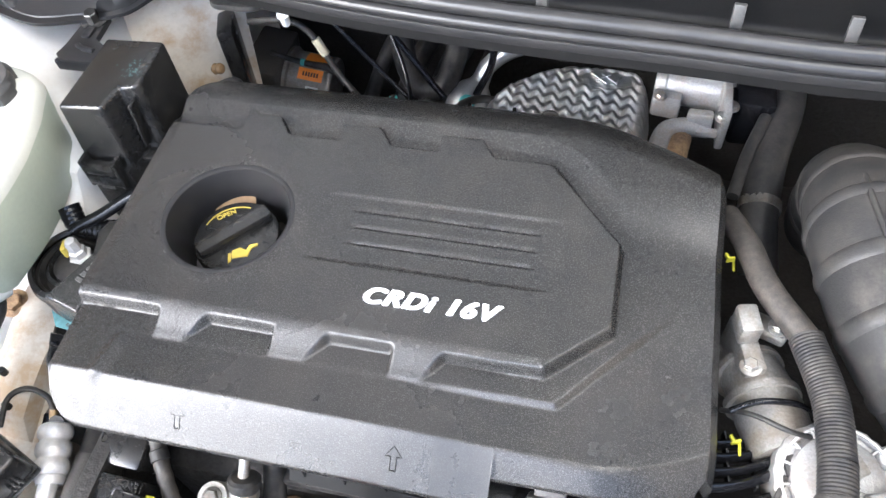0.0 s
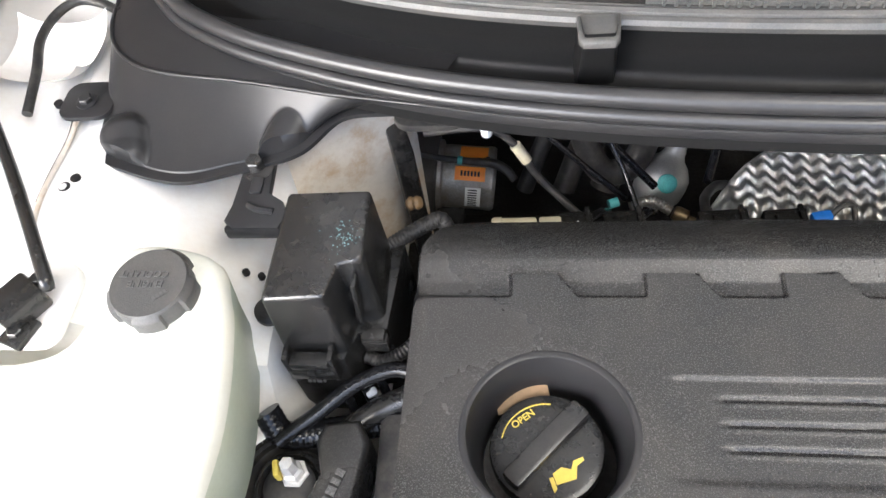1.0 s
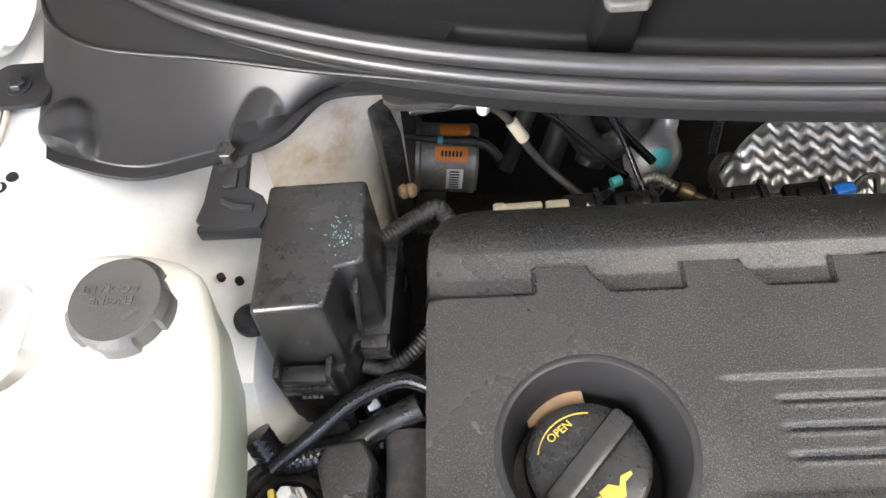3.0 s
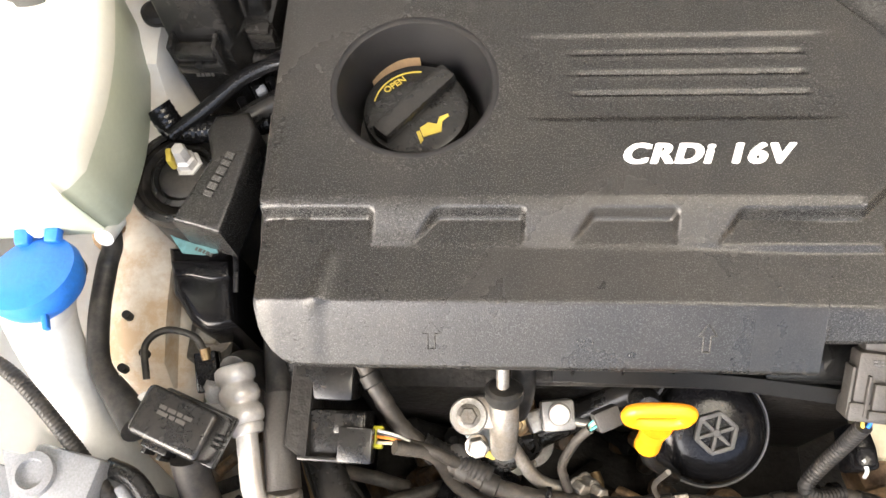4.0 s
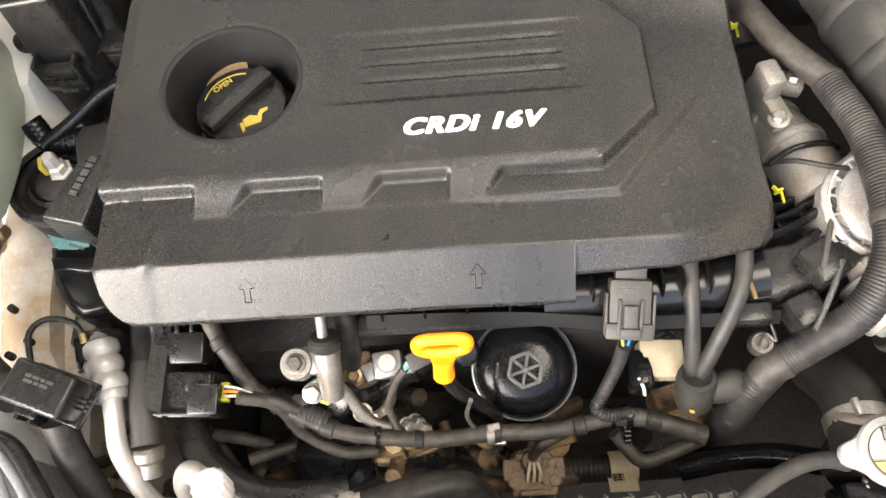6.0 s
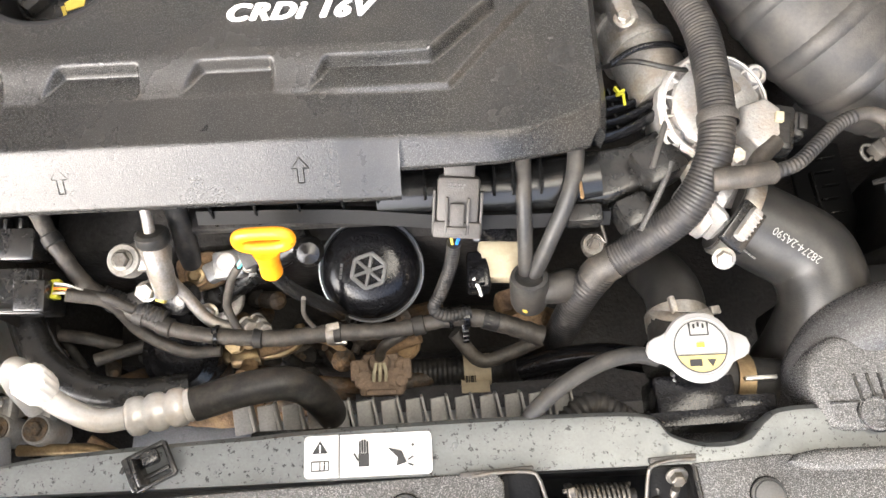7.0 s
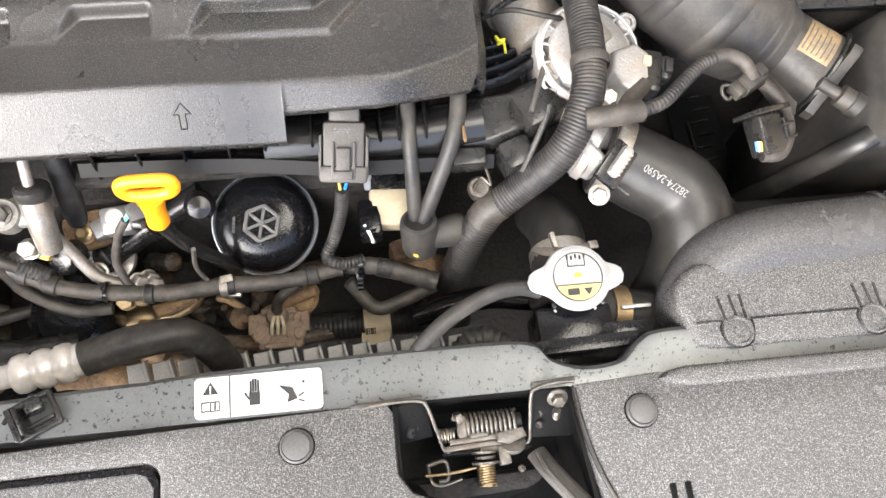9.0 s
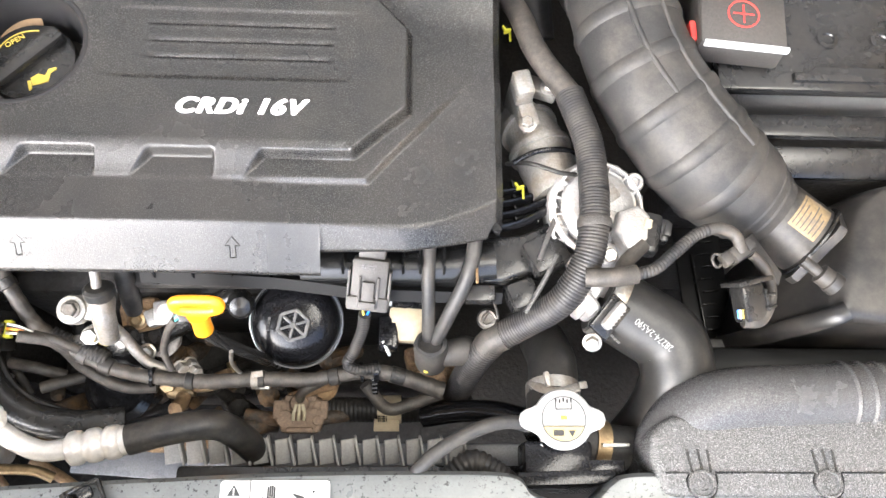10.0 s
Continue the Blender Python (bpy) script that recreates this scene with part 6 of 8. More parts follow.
HARNESS = [(-0.181, -0.080, -0.110), (-0.165, -0.112, -0.12), (-0.140, -0.146, -0.135), (-0.100, -0.170, -0.145), (-0.060, -0.184, -0.15), (0.0, -0.190, -0.155), (0.050, -0.187, -0.158), (0.10, -0.187, -0.158), (0.150, -0.180, -0.155), (0.185, -0.186, -0.16), (0.215, -0.195, -0.17)]
eh = thing("engine_harness", (0.0, -0.19, -0.16), "taped wiring harness across the engine's front", "wiring")
part("loom", tube(HARNESS, [0.0065, 0.0065, 0.0062, 0.0060, 0.006, 0.0065, 0.0068, 0.0062, 0.0068, 0.0075, 0.008], 14, ridge=(0.0004, 0.011), rough=0.1), M_TAPE, eh)
part("sleeve", tube([(-0.1280, -0.1530, -0.137), (-0.1120, -0.1600, -0.141), (-0.0968, -0.1668, -0.144), (-0.0810, -0.1735, -0.147)], 0.0072, 16, ridge=(0.0008, 0.0034)), M_CONDUIT, eh, "ribbed black sleeve")
hp = smooth_path(HARNESS, 6)
for k, wide in ((6, 0.010), (15, 0.007), (21, 0.012), (29, 0.008), (36, 0.012), (44, 0.010), (52, 0.014)):
    part("tape_band", lathe([(0.0066, -wide / 2), (0.0078, -wide / 2 + 0.001), (0.0080, wide / 2 - 0.001), (0.0066, wide / 2)], aim(hp[k], hp[k + 1] - hp[k - 1]), 16, closed=False), M_RUBBER, eh)
for k in (26, 47):
    part("tie", joined("t", [lathe([(0.0080, -0.0015), (0.0090, -0.0015), (0.0090, 0.0015), (0.0080, 0.0015)], aim(hp[k], hp[k + 1] - hp[k - 1]), 16, closed=False), rbox(hp[k] + Vector((0, 0.002, 0.0095)), (0.004, 0.006, 0.004), 0.001)]), M_GLOSS, eh, "black cable tie")
solo("engine_lead", tube([(-0.145, -0.160, -0.112), (-0.120, -0.162, -0.13), (-0.105, -0.178, -0.16), (-0.075, -0.192, -0.175), (-0.045, -0.192, -0.178)], 0.005, 10, rough=0.1), M_TAPE, "taped wire branch off the harness", "wiring")
solo("engine_lead", tube([(0.145, -0.190, -0.165), (0.165, -0.210, -0.18), (0.190, -0.205, -0.18), (0.215, -0.196, -0.175)], 0.0058, 12, rough=0.08), M_TAPE, "taped lead looping below the harness", "wiring")
solo("engine_lead", tube([(0.105, -0.188, -0.165), (0.085, -0.196, -0.185), (0.078, -0.198, -0.262)], 0.0045, 10), M_TAPE, "taped lead to the lower sensor", "wiring")
solo("fuel_pipe", tube([(-0.0755, -0.1440, -0.110), (-0.0720, -0.1480, -0.122), (-0.0652, -0.1550, -0.136), (-0.0516, -0.1705, -0.152), (-0.0400, -0.1765, -0.158), (-0.0240, -0.1780, -0.162)], 0.0050, 12), M_CASTD, "bent metal fuel pipe", "pipe")
solo("fuel_pipe", tube([(-0.09, -0.178, -0.258), (-0.045, -0.180, -0.258), (-0.012, -0.178, -0.255), (0.006, -0.168, -0.25), (0.004, -0.155, -0.25)], 0.0048, 10), M_BRASS, "thin metal pipe with a brass joint", "pipe")
solo("pipe_joint", lathe([(0.0075, 0), (0.0085, 0.003), (0.0085, 0.012), (0.007, 0.014), (0.007, 0.018)], aim((-0.058, -0.180, -0.258), (1, 0.02, 0)) @ pose(0, 0, 0) @ Matrix.Diagonal((1.3, 1.3, 1.5, 1)), 14), M_BRASS, "brass joint on a thin pipe", "joint")
for (jx, jy, jz), mm in (((-0.030, -0.190, -0.165), M_BRASS), ((-0.060, -0.158, -0.185), M_STEEL), ((-0.09, -0.155, -0.128), M_STEEL), ((-0.02, -0.186, -0.17), M_BRASS)):
    solo("pipe_union", hexbolt((jx, jy, jz), (0.1, -0.4, 1), 0.007, 0.010, 1.2), mm, "hexagon pipe union on the fuel line", "union", group="pipe unions")

brkt = thing("lifting_bracket", (-0.09, -0.13, -0.12), "bolted aluminium lug with a rod on the engine's front", "bracket")
part("lug", joined("lug", [lathe([(0.0125, -0.012), (0.0125, 0.0), (0.0115, 0.002), (0, 0.002)], aim((-0.095, -0.142, -0.092), (0, -0.25, 1)), 28), rbox((-0.078, -0.138, -0.098), (0.03, 0.022, 0.014), 0.004, (15, 0, 0)), lathe([(0.0085, -0.02), (0.0098, 0.0), (0.0098, 0.022), (0.008, 0.025)], aim((-0.072, -0.148, -0.105), (0, 0.6, 0.8)), 20)]), M_CASTD, brkt)
part("bolt", hexbolt((-0.095, -0.1425, -0.090), (0, -0.25, 1), 0.0060, 0.004, 1.3), M_LATCH, brkt)
part("pin", lathe([(0.0042, 0), (0.0042, 0.04)], aim((-0.073, -0.128, -0.082), (0, 0.75, 0.66)), 12), M_CASTD, brkt)
part("rubber_ring", lathe([(0.011, 0), (0.0125, 0.003), (0.0125, 0.009), (0.010, 0.011)], aim((-0.072, -0.132, -0.088), (0, 0.6, 0.8)), 22), M_RUBBER, brkt)
solo("vacuum_hose", tube([(-0.059, -0.098, -0.080), (-0.0590, -0.1080, -0.096), (-0.0589, -0.1164, -0.110), (-0.0605, -0.1240, -0.128), (-0.0620, -0.1290, -0.142)], [0.0085, 0.0085, 0.0088, 0.0090, 0.0075], 18), M_RUBBER, "short black hose under the cover's edge", "hose")
port = thing("port_pipe", (-0.05, -0.145, -0.19), "black plastic water pipe with a ringed end", "pipe")
part("ring", lathe([(0.0135, -0.006), (0.0150, 0.0), (0.0140, 0.004), (0.0105, 0.004), (0.0100, -0.003), (0, -0.003)], aim((-0.0560, -0.1420, -0.190), (-0.30, -0.55, 0.78)), 30), M_BLACK, port)
part("pipe", tube([(-0.053, -0.138, -0.196), (-0.030, -0.128, -0.186), (0.000, -0.116, -0.172), (0.030, -0.104, -0.160)], [0.0120, 0.0115, 0.0105, 0.0105], 20), M_BLACK, port)
part("collar", lathe([(0.0115, 0), (0.0130, 0.001), (0.0130, 0.006), (0.0115, 0.007)], aim((-0.020, -0.124, -0.181), (0.9, 0.36, 0.42)), 24, closed=False), M_BLACK, port)
part("knob", lathe([(0.010, -0.014), (0.0125, -0.004), (0.0125, 0.004), (0.009, 0.009), (0, 0.0105)], aim((0.030, -0.120, -0.150), (0.1, -0.5, 0.8)), 24), M_BLACK, port)
solo("belt_tray", tube([(-0.207, -0.158, -0.17), (-0.188, -0.193, -0.17), (-0.153, -0.219, -0.17), (-0.110, -0.227, -0.172), (-0.07, -0.222, -0.18)], 0.014, 14, flat=0.6), M_BLACK, "curved black plastic guard low at the engine", "guard")
rail_end = thing("rail_end", (-0.033, -0.129, -0.16), "small bright aluminium block by the fuel pipes", "casting")
part("block", joined("b", [rbox((-0.0330, -0.1285, -0.1500), (0.024, 0.022, 0.022), 0.003, (14, 0, 6)), rbox((-0.0480, -0.1320, -0.1560), (0.014, 0.016, 0.016), 0.003, (10, 0, 24))]), M_ALU, rail_end)
part("plug", lathe([(0.0082, 0), (0.0082, 0.003), (0.0070, 0.0045), (0, 0.0048)], aim((-0.0325, -0.1300, -0.1395), (0, -0.3, 1)), 22), M_PIPE, rail_end, "round bright plug")
part("edge_pin", lathe([(0.0035, 0), (0.0035, 0.010), (0.002, 0.011)], aim((-0.0210, -0.1340, -0.145), (0.9, -0.2, 0.3)), 12), M_CASTD, rail_end)
small_plug = thing("small_plug", (-0.006, -0.138, -0.11), "small grey wiring plug with green cores", "plug")
part("body", rbox((-0.0040, -0.1390, -0.1060), (0.018, 0.014, 0.012), 0.002, (20, 0, 24)), M_TAUPE, small_plug)
for dy, mm in ((-0.002, M_TEAL), (0.001, M_CREAM), (0.003, M_TEAL)):
    part("core", tube([(-0.0110, -0.1425 + dy, -0.1040), (-0.0165, -0.1465 + dy * 0.6, -0.1090)], 0.0011, 6, 3), mm, small_plug)
solo("plug_wire", tube([(-0.0150, -0.1455, -0.1080), (-0.0235, -0.1522, -0.120), (-0.0314, -0.1649, -0.140), (-0.0290, -0.1740, -0.148), (-0.0261, -0.1810, -0.153)], 0.0033, 10), M_TAPE, "thin taped wire to a plug", "wire")

conn = thing("control_connector", (-0.2, -0.13, -0.16), "large black multi-pin connector with a yellow lock", "connector")
part("body", rbox((-0.190, -0.148, -0.140), (0.046, 0.036, 0.04), 0.003, (12, 0, -2)), M_BLACK, conn)
part("rear_housing", rbox((-0.198, -0.110, -0.135), (0.042, 0.026, 0.04), 0.003, (15, 0, -2)), M_BLACK, conn)
part("top_housing", rbox((-0.172, -0.158, -0.118), (0.024, 0.024, 0.016), 0.002, (12, 0, -2)), M_BLACK, conn)
for k in range(4):
    part("rib", rbox((-0.212 + 0.012 * k, -0.098, -0.1175), (0.003, 0.008, 0.010), 0.0008, (15, 0, -2)), M_BLACK, conn)
part("flange", rbox((-0.190, -0.1665, -0.125), (0.044, 0.003, 0.018), 0.0008, (12, 0, -2)), M_BLACK, conn)
part("latch", rbox((-0.178, -0.144, -0.1165), (0.020, 0.014, 0.006), 0.001, (12, 0, -2)), M_BLACK, conn)
part("sheath", tube([(-0.136, -0.157, -0.120), (-0.120, -0.160, -0.126), (-0.104, -0.166, -0.138)], 0.0042, 10), M_TAPE, conn)
part("column", tube([(-0.222, -0.085, -0.13), (-0.218, -0.12, -0.145), (-0.210, -0.155, -0.165)], 0.013, 14, flat=0.6), M_BLACK, conn)
part("window", rbox((-0.172, -0.150, -0.1095), (0.012, 0.004, 0.002), 0.0005, (12, 0, -2)), M_GREYP, conn)
part("lock", joined("lk", [rbox((-0.158, -0.146, -0.122), (0.007, 0.003, 0.007), 0.001), rbox((-0.158, -0.158, -0.122), (0.007, 0.003, 0.007), 0.001), rbox((-0.160, -0.152, -0.123), (0.003, 0.015, 0.007), 0.001)]), M_LIME, conn, "lime yellow lock slide")
for dy, mm in ((-0.004, M_CREAM), (0.0, M_ORANGE), (0.004, M_WHITE), (0.002, M_TAUPE)):
    part("wire", tube([(-0.158, -0.152 + dy, -0.119), (-0.146, -0.154 + dy * 0.7, -0.117), (-0.132, -0.158 + dy * 0.3, -0.121)], 0.0013, 6), mm, conn)

tee = thing("vent_valve", (0.205, -0.16, -0.17), "black rubber valve with two hoses going up", "valve")
part("boot", lathe([(0.0135, -0.024), (0.0145, -0.020), (0.0150, 0.004), (0.0140, 0.008), (0.011, 0.009), (0.010, 0.004), (0, 0.004)], aim((0.203, -0.166, -0.118), (-0.05, 0.35, 0.93)), 30), M_HOSE, tee)
part("elbow", tube([(0.205, -0.170, -0.130), (0.222, -0.168, -0.128), (0.236, -0.166, -0.132), (0.241, -0.178, -0.145), (0.232, -0.188, -0.155)], [0.010, 0.012, 0.014, 0.012, 0.008], 18), M_HOSE, tee)
part("hose", tube([(0.201, -0.158, -0.118), (0.200, -0.140, -0.095), (0.199, -0.115, -0.072), (0.200, -0.086, -0.062), (0.201, -0.07, -0.06)], 0.0058, 14), M_HOSE, tee)
part("hose", tube([(0.207, -0.160, -0.118), (0.219, -0.140, -0.090), (0.232, -0.115, -0.066), (0.237, -0.090, -0.056), (0.235, -0.075, -0.056)], 0.0062, 14), M_HOSE, tee)
part("yellow_dot", lathe([(0.003, 0), (0, 0.001)], aim((0.200, -0.184, -0.128), (0, -0.7, 0.7)), 12), M_YPRINT, tee)
rly = thing("pressure_sensor", (0.175, -0.14, -0.16), "cream plastic sensor with a black plug", "sensor")
part("body", rbox((0.183, -0.142, -0.136), (0.034, 0.030, 0.022), 0.003, (6, 0, -3)), M_CREAM, rly)
part("bracket", rbox((0.186, -0.124, -0.135), (0.036, 0.022, 0.02), 0.003), M_BLACK, rly)
part("plug", joined("pg", [rbox((0.166, -0.150, -0.137), (0.018, 0.030, 0.024), 0.003), rbox((0.164, -0.158, -0.122), (0.012, 0.012, 0.008), 0.001)]), M_GLOSS, rly)

part("tab", rbox((0.1800, -0.1190, -0.1290), (0.034, 0.014, 0.006), 0.002, (14, 0, 0)), M_LAMP, rly, "grey steel tab")
part("peg", lathe([(0.0100, -0.004), (0.0105, 0.0), (0.0105, 0.008), (0.0085, 0.010), (0, 0.0102)], aim((0.1802, -0.1185, -0.1250), (0, -0.2, 1)), 24), M_GLOSS, rly, "round black peg")
part("core", tube([(0.1610, -0.1600, -0.1180), (0.1650, -0.1660, -0.1240), (0.1670, -0.1690, -0.1340)], 0.0014, 8), M_WHITE, rly)
strap = thing("loom_strap", (0.155, -0.18, -0.15), "black toothed cable strap round the loom", "strap")
part("band", lathe([(0.0092, -0.0024), (0.0100, -0.0024), (0.0100, 0.0024), (0.0092, 0.0024)], aim((0.1546, -0.1800, -0.1550), (1, 0.1, -0.05)), 22, closed=False), M_GLOSS, strap)
part("tail", rbox((0.1540, -0.1900, -0.1560), (0.0050, 0.022, 0.0022), 0.0006, (28, 0, 4)), M_GLOSS, strap)
for k in range(6):
    part("tooth", rbox((0.1540, -0.1980 + 0.0032 * k, -0.1586 + 0.0017 * k), (0.0046, 0.0010, 0.0016), 0.0003, (28, 0, 4)), M_CLIP, strap)
solo("drain_plug", lathe([(0.0150, -0.010), (0.0150, 0.0), (0.0125, 0.003), (0.0110, 0.0015), (0.0050, 0.0025), (0, 0.0025)], aim((0.1008, -0.1829, -0.2250), (0.05, -0.35, 1)), 28), M_RUST, "brown round plug behind the lower sensor", "plug")
sen = thing("lower_sensor", (0.083, -0.205, -0.26), "dirt-crusted brown sensor plug", "sensor")
part("body", joined("sb", [rbox((0.078, -0.199, -0.277), (0.040, 0.034, 0.022), 0.005, (15, 0, 0)), rbox((0.078, -0.184, -0.268), (0.030, 0.006, 0.016), 0.002, (15, 0, 0)), prism([(0.0725, -0.1815), (0.0835, -0.1815), (0.0800, -0.1720), (0.0760, -0.1720)], -0.270, -0.264, 0.001), rbox((0.078, -0.2135, -0.272), (0.026, 0.005, 0.014), 0.002, (15, 0, 0)), lathe([(0.010, 0), (0.010, 0.008), (0.008, 0.012)], pose(0.077, -0.190, -0.270), 16), rbox((0.077, -0.184, -0.270), (0.018, 0.010, 0.012), 0.002)]), M_DUSTY, sen)
part("pad", lathe([(0.008, 0), (0.008, 0.003), (0, 0.004)], aim((0.064, -0.204, -0.266), (0, -0.3, 1)), 14), M_DUSTY, sen)
part("pad", lathe([(0.008, 0), (0.008, 0.003), (0, 0.004)], aim((0.091, -0.202, -0.266), (0, -0.3, 1)), 14), M_DUSTY, sen)
for ex, ey in ((0.0610, -0.205), (0.0610, -0.192), (0.0950, -0.205), (0.0950, -0.192)):
    part("pin_boss", lathe([(0.0056, -0.004), (0.0058, 0.002), (0.0042, 0.0035), (0.0020, 0.003), (0, 0.003)], aim((ex, ey, -0.2660), (0, -0.3, 1)), 16), M_DUSTY, sen)
for ex in (0.056, 0.100):
    part("ear", rbox((ex, -0.196, -0.268), (0.008, 0.018, 0.012), 0.002), M_DUSTY, sen)
for k in range(3):
    part("wire_end", tube([(0.072 + 0.005 * k, -0.206, -0.262), (0.073 + 0.005 * k, -0.200, -0.256), (0.075 + 0.003 * k, -0.192, -0.256)], 0.0016, 6), M_CREAM, sen)
low = thing("lower_pipe", (0.15, -0.2, -0.3), "black sleeve hose with a tan printed label", "hose")
part("sleeve", tube([(0.10, -0.200, -0.262), (0.135, -0.200, -0.260), (0.19, -0.200, -0.260), (0.25, -0.196, -0.27)], 0.0125, 16, ridge=(0.0007, 0.0045)), M_CONDUIT, low)
part("paper", lathe([(0.0148, 0), (0.0148, 0.025)], aim((0.150, -0.200, -0.2600), (1, 0.02, 0)), 24), M_TAG, low, "tan paper label")
part("flag", rbox((0.160, -0.215, -0.250), (0.026, 0.020, 0.0008), 0, (-30, 0, 0)), M_TAG, low, "printed paper flag")
part("print", bars([[0.002, 0.001, 0.003, 0.001]] * 3, pose(0.151, -0.209, -0.2452, -30, 0, 0), 0.0008, 0.002), M_INK, low)
sen.location += Vector((0.0035, -0.0110, 0.0500))
low.location += Vector((0.0035, 0.0020, -0.0200))
for k, (x0, x1) in enumerate(((-0.12, 0.01), (-0.06, 0.05), (0.02, 0.13))):
    solo("grimy_pipe", tube([(x0, -0.225 + 0.01 * k, -0.27), ((x0 + x1) / 2, -0.232 + 0.01 * k, -0.262), (x1, -0.222 + 0.01 * k, -0.28)], 0.011 - 0.002 * k, 12, rough=0.2), (M_RUST, M_DIRTY, M_DIRTY)[k], "rust-stained pipe low on the engine", "pipe")

casting = thing("pump_casting", (-0.06, -0.13, -0.18), "brown-stained pump casting on the engine's front", "casting")
part("body", joined("pc", [rbox((-0.0640, -0.1260, -0.1720), (0.036, 0.030, 0.026), 0.007, (12, 0, 14)), lathe([(0.0105, -0.004), (0.0110, 0.0), (0.0095, 0.003), (0, 0.003)], aim((-0.0622, -0.1330, -0.1580), (0, -0.35, 1)), 22)]), M_RUST, casting)
part("nut", hexbolt((-0.0622, -0.1345, -0.1550), (0, -0.35, 1), 0.0048, 0.005, 1.5), M_BRASS, casting, "brass nut")
part("flange", prism(circle((0, 0), 0.0215, 20), -0.004, 0.0, 0.001, m=aim((-0.0540, -0.1400, -0.1960), (-0.25, -0.45, 0.85))), M_CASTD, casting, "pale flange round the water pipe")
for w in (60, 200, 310):
    fm = aim((-0.0540, -0.1400, -0.1960), (-0.25, -0.45, 0.85)) @ Vector((0.0180 * math.cos(radians(w)), 0.0180 * math.sin(radians(w)), 0.0))
    part("flange_bolt", hexbolt(fm, (-0.25, -0.45, 0.85), 0.0032, 0.003, 1.3), M_STEEL, casting)

for ux, uy, uz in ((-0.0212, -0.1761, -0.160), (-0.0094, -0.1789, -0.160), (-0.0150, -0.1720, -0.166)):
    solo("pipe_union", hexbolt((ux, uy, uz), (0.6, -0.5, 0.7), 0.0060, 0.010, 1.15), M_CASTD, "hexagon pipe union on the fuel line", "union", group="pipe unions")
inlet = thing("metering_plug", (-0.08, -0.155, -0.15), "black plug with a pale block and a yellow tip", "plug")
part("body", lathe([(0.012, -0.014), (0.013, 0.0), (0.010, 0.006), (0.007, 0.007), (0, 0.007)], aim((-0.072, -0.158, -0.145), (-0.3, -0.5, 0.8)), 24), M_BLACK, inlet)
part("block", rbox((-0.088, -0.147, -0.142), (0.018, 0.016, 0.014), 0.003, (20, 0, 30)), M_NECK, inlet, "pale plastic block")
part("tip", rbox((-0.081, -0.160, -0.134), (0.008, 0.005, 0.005), 0.001, (20, 0, -20)), M_YPRINT, inlet, "yellow tip")
solo("harness_clip", joined("hc", [lathe([(0.0076, -0.003), (0.0082, -0.003), (0.0082, 0.003), (0.0076, 0.003)], aim((0.047, -0.188, -0.158), (1, 0.05, 0)), 24, closed=False), rbox((0.050, -0.184, -0.150), (0.010, 0.006, 0.003), 0.001, (10, 0, 10))]), M_CASTD, "small metal clip on the harness", "clip")
solo("harness_clip", joined("hc", [lathe([(0.0068, -0.004), (0.0076, -0.004), (0.0076, 0.004), (0.0068, 0.004)], aim((-0.100, -0.170, -0.145), (0.9, -0.4, 0)), 24, closed=False), lathe([(0.0075, 0), (0.0082, 0.002), (0.0055, 0.004), (0, 0.0045)], aim((-0.104, -0.160, -0.140), (0, -0.3, 1)), 20)]), M_TAUPE, "grey clip holding the harness", "clip")
solo("rusty_bracket", joined("rb", [rbox((0.214, -0.172, -0.205), (0.044, 0.026, 0.030), 0.006, (10, 0, -20)), rbox((0.196, -0.160, -0.19), (0.03, 0.02, 0.03), 0.005, (0, 0, 15))]), M_RUST, "rust-brown bracket behind the harness", "bracket")
solo("crossmember", joined("cm", [rbox((0.15, -0.248, -0.305), (0.42, 0.035, 0.006), 0.002, (6, 0, 0)), rbox((-0.10, -0.250, -0.30), (0.12, 0.03, 0.006), 0.002, (6, 0, -4))]), M_LAMP, "grey crossmember seen below the fan shroud", kind="structure")
rq = random.Random(21)
for k in range(22):
    p = Vector((rq.uniform(-0.15, 0.08), rq.uniform(-0.225, -0.15), rq.uniform(-0.30, -0.22)))
    q = p + Vector((rq.uniform(-0.05, 0.05), rq.uniform(-0.02, 0.03), rq.uniform(-0.02, 0.03)))
    solo("grimy_line", tube([p, (p + q) / 2 + Vector((0, 0, rq.uniform(-0.01, 0.012))), q], rq.uniform(0.0025, 0.008), 10, rough=0.1), rq.choice((M_DIRTY, M_RUST, M_TAPE, M_RUBBER, M_CASTD, M_DIRTY)), "dirty line deep behind the radiator", "pipe", group="deep lines")

# fan shroud with fins behind the lock panel
fan = thing("fan_shroud", (0.1, -0.26, -0.25), "black fan shroud with a row of fins", "fan shroud")
part("frame", rbox((0.20, -0.272, -0.24), (0.42, 0.018, 0.20), 0.004), M_BLACK, fan)
for k in range(14):
    part("fin", rbox((-0.030 + 0.020 * k, -0.247, -0.196), (0.0140, 0.024, 0.003), 0.001, (30, 14, 10)), M_FIN, fan)
    part("fin_edge", rbox((-0.0215 + 0.020 * k, -0.246, -0.197), (0.0022, 0.026, 0.014), 0.0006, (20, 0, 12)), M_FIN, fan)

